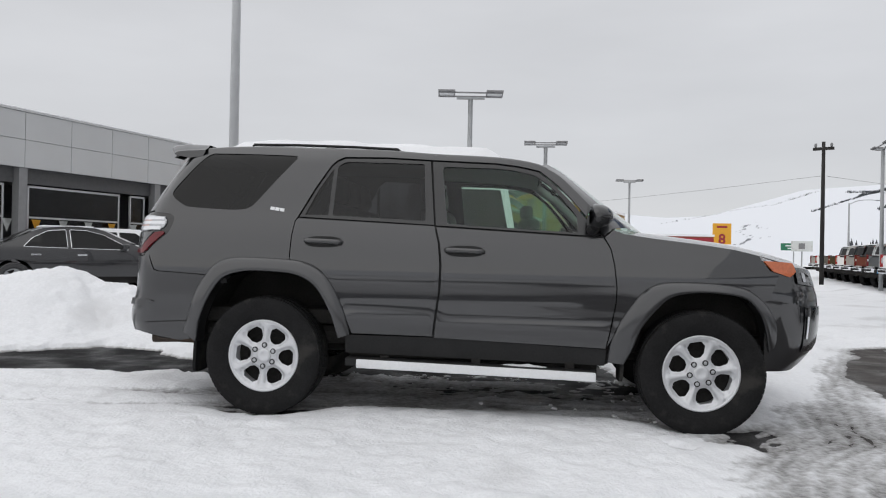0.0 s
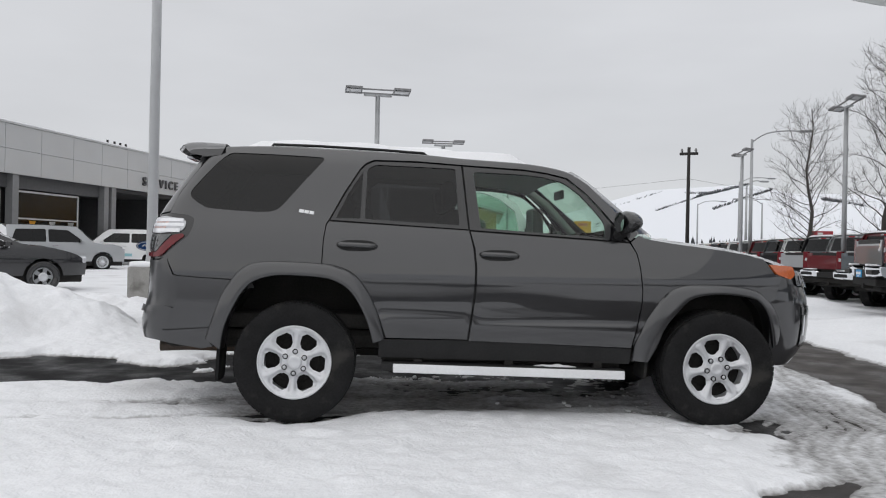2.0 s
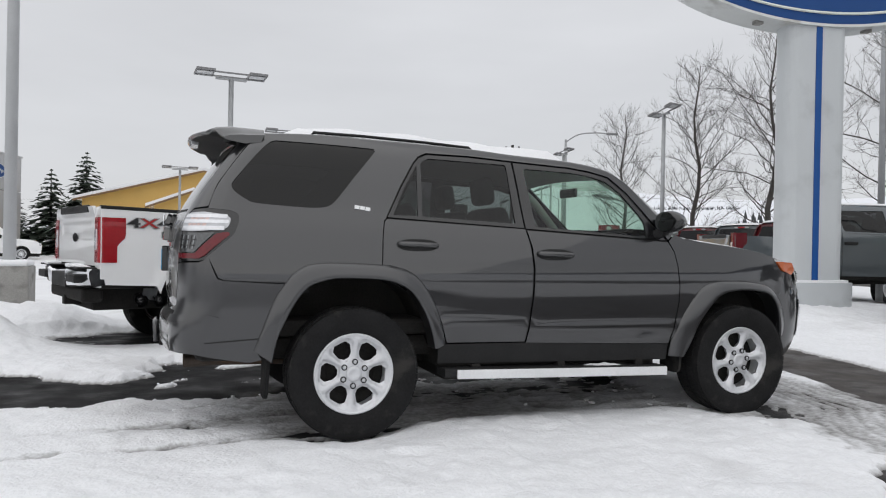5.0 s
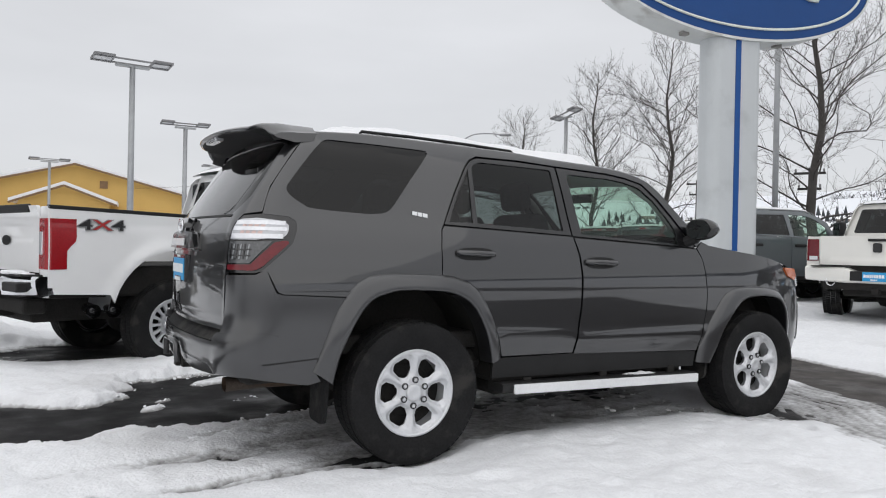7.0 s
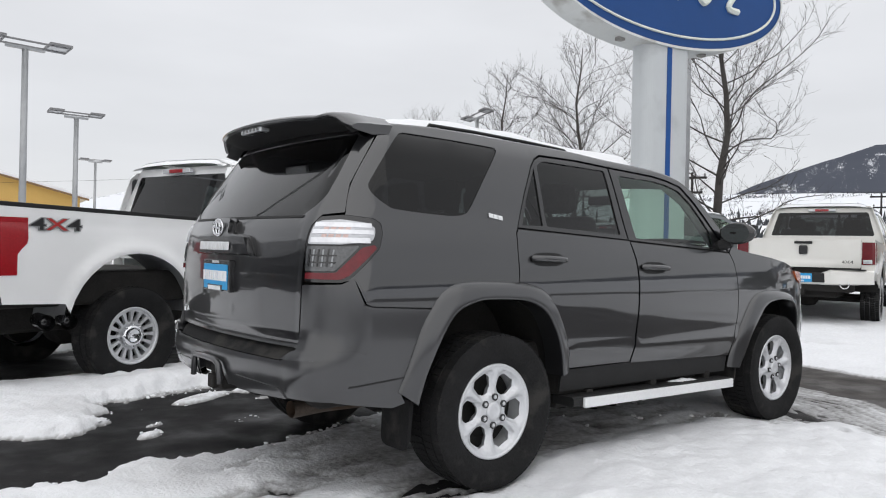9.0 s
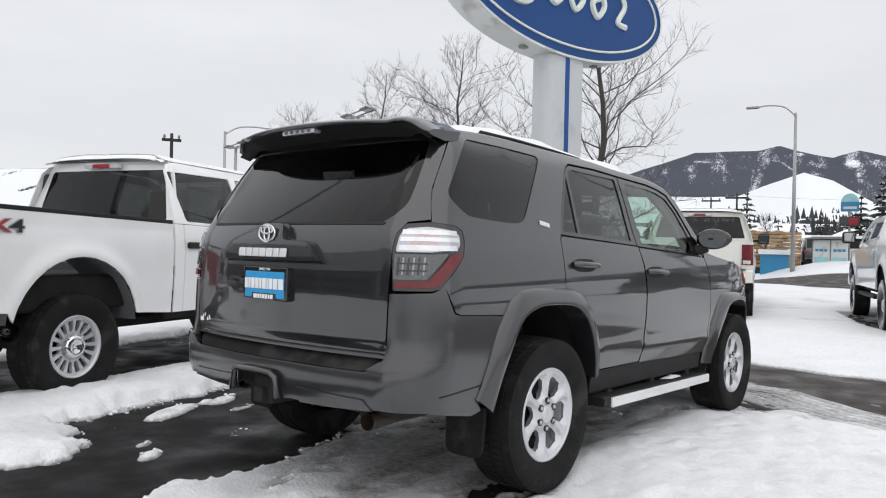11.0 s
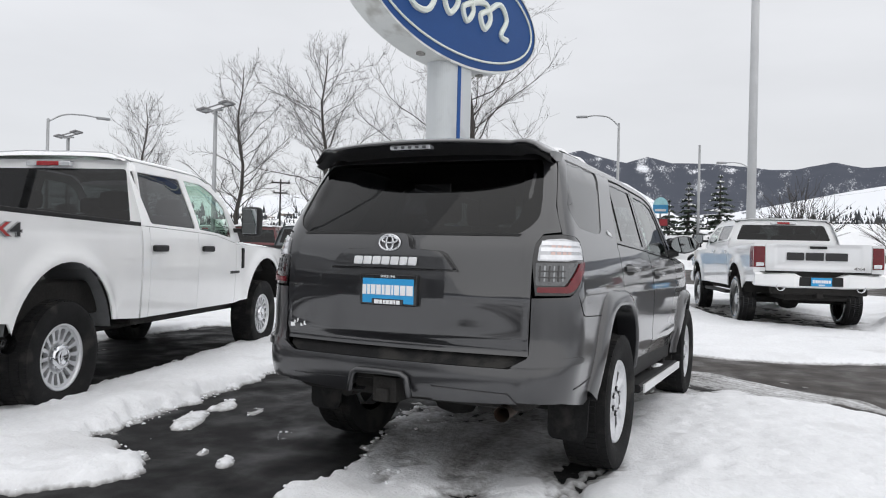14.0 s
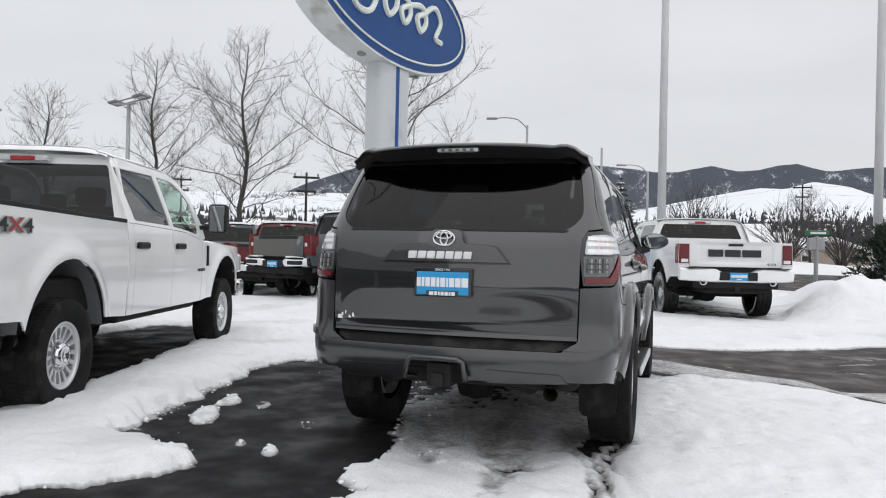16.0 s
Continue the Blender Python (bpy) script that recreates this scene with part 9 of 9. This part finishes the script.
box(bm, -0.05, 0.42, -0.115, -0.095, 3.36 - 0.77, 3.77 - 0.77)
part("message_field", bm, M_REDSIGN, panel_, "red field")


def kiosk():
    t = tagged(empty("kiosk", pose(35.1, 5.62, 0.66, 0, 0, -80) @ Matrix.Diagonal((0.70, 0.8, 0.84, 1))), "glazed roadside kiosk with pale aqua posters and snow on top", "kiosk")
    for k in range(2):
        bm = bmesh.new()
        box(bm, -1.1 + k * 1.12, -0.04 + k * 1.12, -0.05, 0.05, 0.1, 1.75, 0.02)
        p = part("poster", bm, M_SIGNWHITE, t)
        bm = bmesh.new()
        box(bm, -1.0 + k * 1.12, -0.14 + k * 1.12, -0.07, -0.05, 0.2, 0.75)
        part("poster_picture", bm, M_AQUA, p)
        bars("poster_script", Matrix.Translation((-0.57 + k * 1.12, -0.06, 1.15)) @ Matrix.Rotation(radians(90), 4, "X"), M_BLUEBOX, p, [0.2, 0.25, 0.2], 0.14, 0.05, 0.01)
    bm = bmesh.new()
    for x in (-1.14, -0.02, 1.10):
        box(bm, x, x + 0.06, -0.08, 0.08, 0, 1.85)
    box(bm, -1.2, 1.2, -0.5, 0.5, 1.80, 1.90)
    box(bm, -1.14, 1.16, 0.1, 0.9, 0, 1.8)
    part("kiosk_frame", bm, M_COLUMN, t)
    bm = bmesh.new()
    box(bm, -1.2, 1.2, -0.5, 0.5, 1.90, 2.0, 0.04)
    part("kiosk_snow", bm, M_SNOWCAP, t)


kiosk()
for i, (x, y, n, mw) in enumerate(((39.0, 10.3, 10, 3.2), (39.6, 9.4, 10, 2.6), (38.4, 11.2, 9, 2.6))):
    t = tagged(empty("lumber_stack", pose(x, y, 0.7, 0, 0, 12)), "stack of sawn timber by the road", "timber", "lumber stacks")
    for k in range(n):
        for q in range(6):
            bm = bmesh.new()
            box(bm, -0.6 + q * 0.2, -0.42 + q * 0.2, -mw / 2 + 0.1 * ((k * 3 + q) % 4), mw / 2 - 0.1 * ((k + q * 2) % 4), k * 0.2, k * 0.2 + 0.15)
            part("timber", bm, M_LUMBER, t)

# ---------------------------------------------------------------- hills and mountains
E_NEAR = ((-60, -30, -20, -12.6, -12.1, -10.6, -8.5, -6.8, -5.1, -3.0, -1.5, 1.9, 4.6, 8.3, 9.7, 12, 13.8, 16.1, 18.1, 21, 25.3, 30, 34, 38, 45, 51, 56, 60, 63, 67.4, 70, 73, 76, 79.3, 83, 90, 100, 140, 200, 230, 300), (2.0, 3.0, 3.4, 4.2, 4.45, 5.0, 5.4, 4.95, 5.04, 4.7, 4.4, 3.7, 3.2, 2.9, 3.9, 5.3, 5.9, 5.1, 4.3, 4.3, 4.35, 4.3, 4.2, 3.9, 3.6, 3.9, 4.35, 4.4, 5.15, 4.9, 4.75, 3.9, 3.0, 2.85, 3.2, 1.4, 0.9, 0.7, 0.7, 2.0, 2.0))
# from azimuth 128 the range is unseen, added for the bodywork to reflect
E_FAR = ((-60, -42, -32, -20, -11.9, -9.4, -7.5, -6.5, -5.1, -3.7, -1.9, 0.4, 1.9, 3.9, 5.9, 8.7, 10.5, 12, 13.9, 15.4, 16.6, 18.2, 21, 23, 25, 28.3, 31, 36, 45, 60, 90, 128, 145, 160, 175, 190, 205, 218, 232, 246, 258, 270, 282, 300), (2.6, 3.4, 4.6, 5.9, 6.1, 6.15, 6.78, 6.7, 6.4, 6.35, 6.75, 6.25, 6.25, 6.45, 6.65, 6.8, 7.35, 7.0, 7.45, 7.87, 7.45, 7.45, 7.5, 6.8, 6.2, 5.0, 3.8, 3.4, 2.6, 1.8, 1.0, 0.8, 1.2, 2.2, 1.2, 2.6, 1.0, 2.0, 0.9, 1.9, 0.9, 1.6, 1.8, 2.6))
EYE_AT = (-4.5, -3.0)


def hill_angle(az, r, table, r0, r1):
    e = np.interp(az, table[0], table[1])
    x = np.clip((r - r0) / (r1 - r0), 0, 1)
    return e * x ** 0.8


def hill_sheet(name, table, r0, r1, r2, mat, label, rough, seed, clearings=()):
    azs = np.arange(-60, 300.01, 0.3)
    rs = np.concatenate([np.linspace(r0, r1, 40), np.linspace(r1, r2, 8)[1:]])
    A, R = np.meshgrid(azs, rs)
    X, Y = EYE_AT[0] + R * np.cos(np.radians(A)), EYE_AT[1] + R * np.sin(np.radians(A))
    E = hill_angle(A, R, table, r0, r1)
    nz = fbm(X, Y, r1 / 9, seed, 5)
    Z = 1.2 + R * np.tan(np.radians(np.clip(E + rough * nz * np.clip((R - r0) / (r1 - r0), 0, 1), 0.02, None))) - np.where(R <= r0 + 1, 1.0, 0)
    Z = np.where(R > r1, Z - (R - r1) * 0.25, Z)
    ny, nx = A.shape
    idx = np.arange(nx * ny).reshape(ny, nx)
    faces = np.stack([idx[:-1, :-1], idx[:-1, 1:], idx[1:, 1:], idx[1:, :-1]], -1).reshape(-1, 4)
    me = bpy.data.meshes.new(name)
    me.from_pydata(np.stack([X, Y, Z], -1).reshape(-1, 3).tolist(), [], faces.tolist())
    open_ground = np.zeros(A.shape)
    for az, el, wa, we, lean in clearings:
        da, de = A - az, E - el
        open_ground += np.exp(-(da / wa) ** 2 - ((de - lean * da) / we) ** 2)
    ag = me.attributes.new("open_ground", "FLOAT", "POINT")
    ag.data.foreach_set("value", np.clip(open_ground, 0, 1).reshape(-1).astype(np.float32))
    att = me.attributes.new("slope_way", "FLOAT_VECTOR", "POINT")
    att.data.foreach_set("vector", np.stack([np.radians(A) * r1, R * 0.12, Z], -1).reshape(-1).astype(np.float32))
    return tagged(mesh_part(name, me, mat, None, smooth=True), label, "hill", kind="structure")


CLEARINGS = ((10.9, 6.5, 0.55, 0.28, 0), (10.4, 5.7, 0.18, 0.25, 0), (8.6, 6.55, 0.9, 0.2, 0), (6.9, 6.2, 0.9, 0.13, -0.15), (4.6, 6.2, 0.7, 0.15, 0), (14.7, 6.4, 0.8, 0.12, 0.85), (20.6, 6.9, 0.6, 0.15, 0), (14.0, 7.3, 0.35, 0.15, 0))
hill_sheet("backdrop_hills", E_NEAR, 90, 1100, 1500, hill_material("snowy_hillside", 0.98, 1.04, 0.006, 1.0), "smooth white snow-covered hills with sparse dark trees", 0.10, 71)
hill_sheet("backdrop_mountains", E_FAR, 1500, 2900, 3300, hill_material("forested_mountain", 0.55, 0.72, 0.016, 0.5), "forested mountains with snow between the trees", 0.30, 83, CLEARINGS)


def on_hill(az, el):
    """A place on the near hills seen at that angle."""
    e = float(np.interp(az, E_NEAR[0], E_NEAR[1]))
    r = 90 + 1010 * min(1, max(0.0, el / e)) ** (1 / 0.8)
    return EYE_AT[0] + r * math.cos(radians(az)), EYE_AT[1] + r * math.sin(radians(az)), 1.2 + r * math.tan(radians(min(el, e))) - 0.3, r


rnd = random.Random(77)
verts, faces = [], []


def far_tree(az, el, h):
    x, y, z, r = on_hill(az, el)
    n, w, b = 5, h * 0.30, len(verts)
    for k in range(n):
        a = 2 * math.pi * k / n + rnd.random()
        verts.append((x + w * math.cos(a), y + w * math.sin(a), z - 0.3 * h))
    verts.append((x + rnd.uniform(-0.1, 0.1) * h, y, z + h))
    faces.extend([(b + k, b + (k + 1) % n, b + n) for k in range(n)])


for _ in range(1500):
    az = rnd.uniform(-22, 48)
    el = 0.35 + 2.3 * rnd.random() ** 1.6
    far_tree(az, el, (3.0 + 5 * rnd.random()) * (0.55 + el * 0.25))
for _ in range(170):
    far_tree(rnd.uniform(48, 66), 0.6 + 0.4 * rnd.random(), 1.0 + 1.2 * rnd.random())
for _ in range(2400):
    az = rnd.uniform(-20, 12)
    el = 0.6 + 2.9 * rnd.random() ** 1.1
    if el < (0.55 + 0.25 * rnd.random()) * float(np.interp(az, E_NEAR[0], E_NEAR[1])):
        far_tree(az, el, 1.6 + 2.8 * rnd.random())
# dark belts of trees along the hill spurs
for a0, e0, a1, e1, n, sp in ((79.5, 2.3, 72.0, 3.75, 90, 0.03), (71.9, 3.7, 68.8, 4.7, 50, 0.03), (69.3, 3.2, 66.0, 4.38, 240, 0.03), (66.6, 4.2, 63.1, 5.1, 700, 0.07), (67.3, 4.5, 65.2, 4.5, 160, 0.06), (65.3, 3.3, 61.5, 4.75, 420, 0.06), (58.4, 4.0, 55.8, 3.45, 420, 0.10), (33.0, 3.6, 27.0, 4.1, 500, 0.2), (24.0, 3.9, 18.0, 4.4, 400, 0.22), (54.0, 3.0, 48.0, 3.0, 300, 0.10), (31.0, 2.6, 22.0, 3.1, 400, 0.18)):
    for k in range(n):
        u = rnd.random()
        far_tree(a0 + (a1 - a0) * u + rnd.gauss(0, 0.05), e0 + (e1 - e0) * u + abs(rnd.gauss(0, sp)), 1.0 + 1.7 * rnd.random())
# leafless street trees and brush of the town below
for _ in range(1700):
    az = rnd.uniform(-24, 14) if rnd.random() < 0.8 else rnd.uniform(14, 46)
    x, y, z, r = on_hill(az, 0.25 + 1.75 * rnd.random() ** 1.2)
    h = rnd.uniform(3.0, 6.5) * (0.7 + r / 900)
    for k in range(13):
        a, b, lean = rnd.uniform(0, 2 * math.pi), len(verts), rnd.uniform(0.05, 0.55)
        w = 0.055 * h
        hx, hy, hz = x + h * lean * math.cos(a), y + h * lean * math.sin(a), z + h * (1.05 - 0.7 * lean * lean) * rnd.uniform(0.6, 1)
        verts.extend([(x - w * math.sin(a + 1), y + w * math.cos(a + 1), z - 0.5), (hx + w * math.sin(a), hy - w * math.cos(a), hz * 0.97 + z * 0.03), (hx - w * math.sin(a), hy + w * math.cos(a), hz)])
        faces.append((b, b + 1, b + 2))
me = bpy.data.meshes.new("far_trees")
me.from_pydata(verts, [], faces)
tagged(mesh_part("far_trees", me, M_FARTREE), "scattered dark conifers and leafless trees over far slopes", "trees", kind="stuff")
walls, roofs = bmesh.new(), bmesh.new()
for _ in range(460):
    az = rnd.uniform(-20, 46) if rnd.random() < 0.5 else rnd.uniform(-18, 12)
    x, y, z, r = on_hill(az, 0.4 + 2.0 * rnd.random() ** 1.5)
    s = rnd.uniform(0.6, 1.1)
    mm = Matrix.Translation((x, y, z)) @ Matrix.Rotation(radians(az + rnd.uniform(60, 120)), 4, "Z")
    box(walls, -6 * s, 6 * s, -4 * s, 4 * s, -3, 2.6 * s, m=mm)
    v = [roofs.verts.new(mm @ Vector(p)) for p in ((-6.5 * s, -4.6 * s, 2.5 * s), (6.5 * s, -4.6 * s, 2.5 * s), (6.5 * s, 0, 4.4 * s), (-6.5 * s, 0, 4.4 * s), (6.5 * s, 4.6 * s, 2.5 * s), (-6.5 * s, 4.6 * s, 2.5 * s))]
    roofs.faces.new((v[0], v[1], v[2], v[3]))
    roofs.faces.new((v[3], v[2], v[4], v[5]))
tagged(part("far_houses", walls, M_HOUSE), "far houses of the town on the snowy slope", "houses", kind="stuff")
tagged(part("far_roofs", roofs, M_SNOWCAP), "snow-covered roofs of the far town", "roofs", kind="stuff")
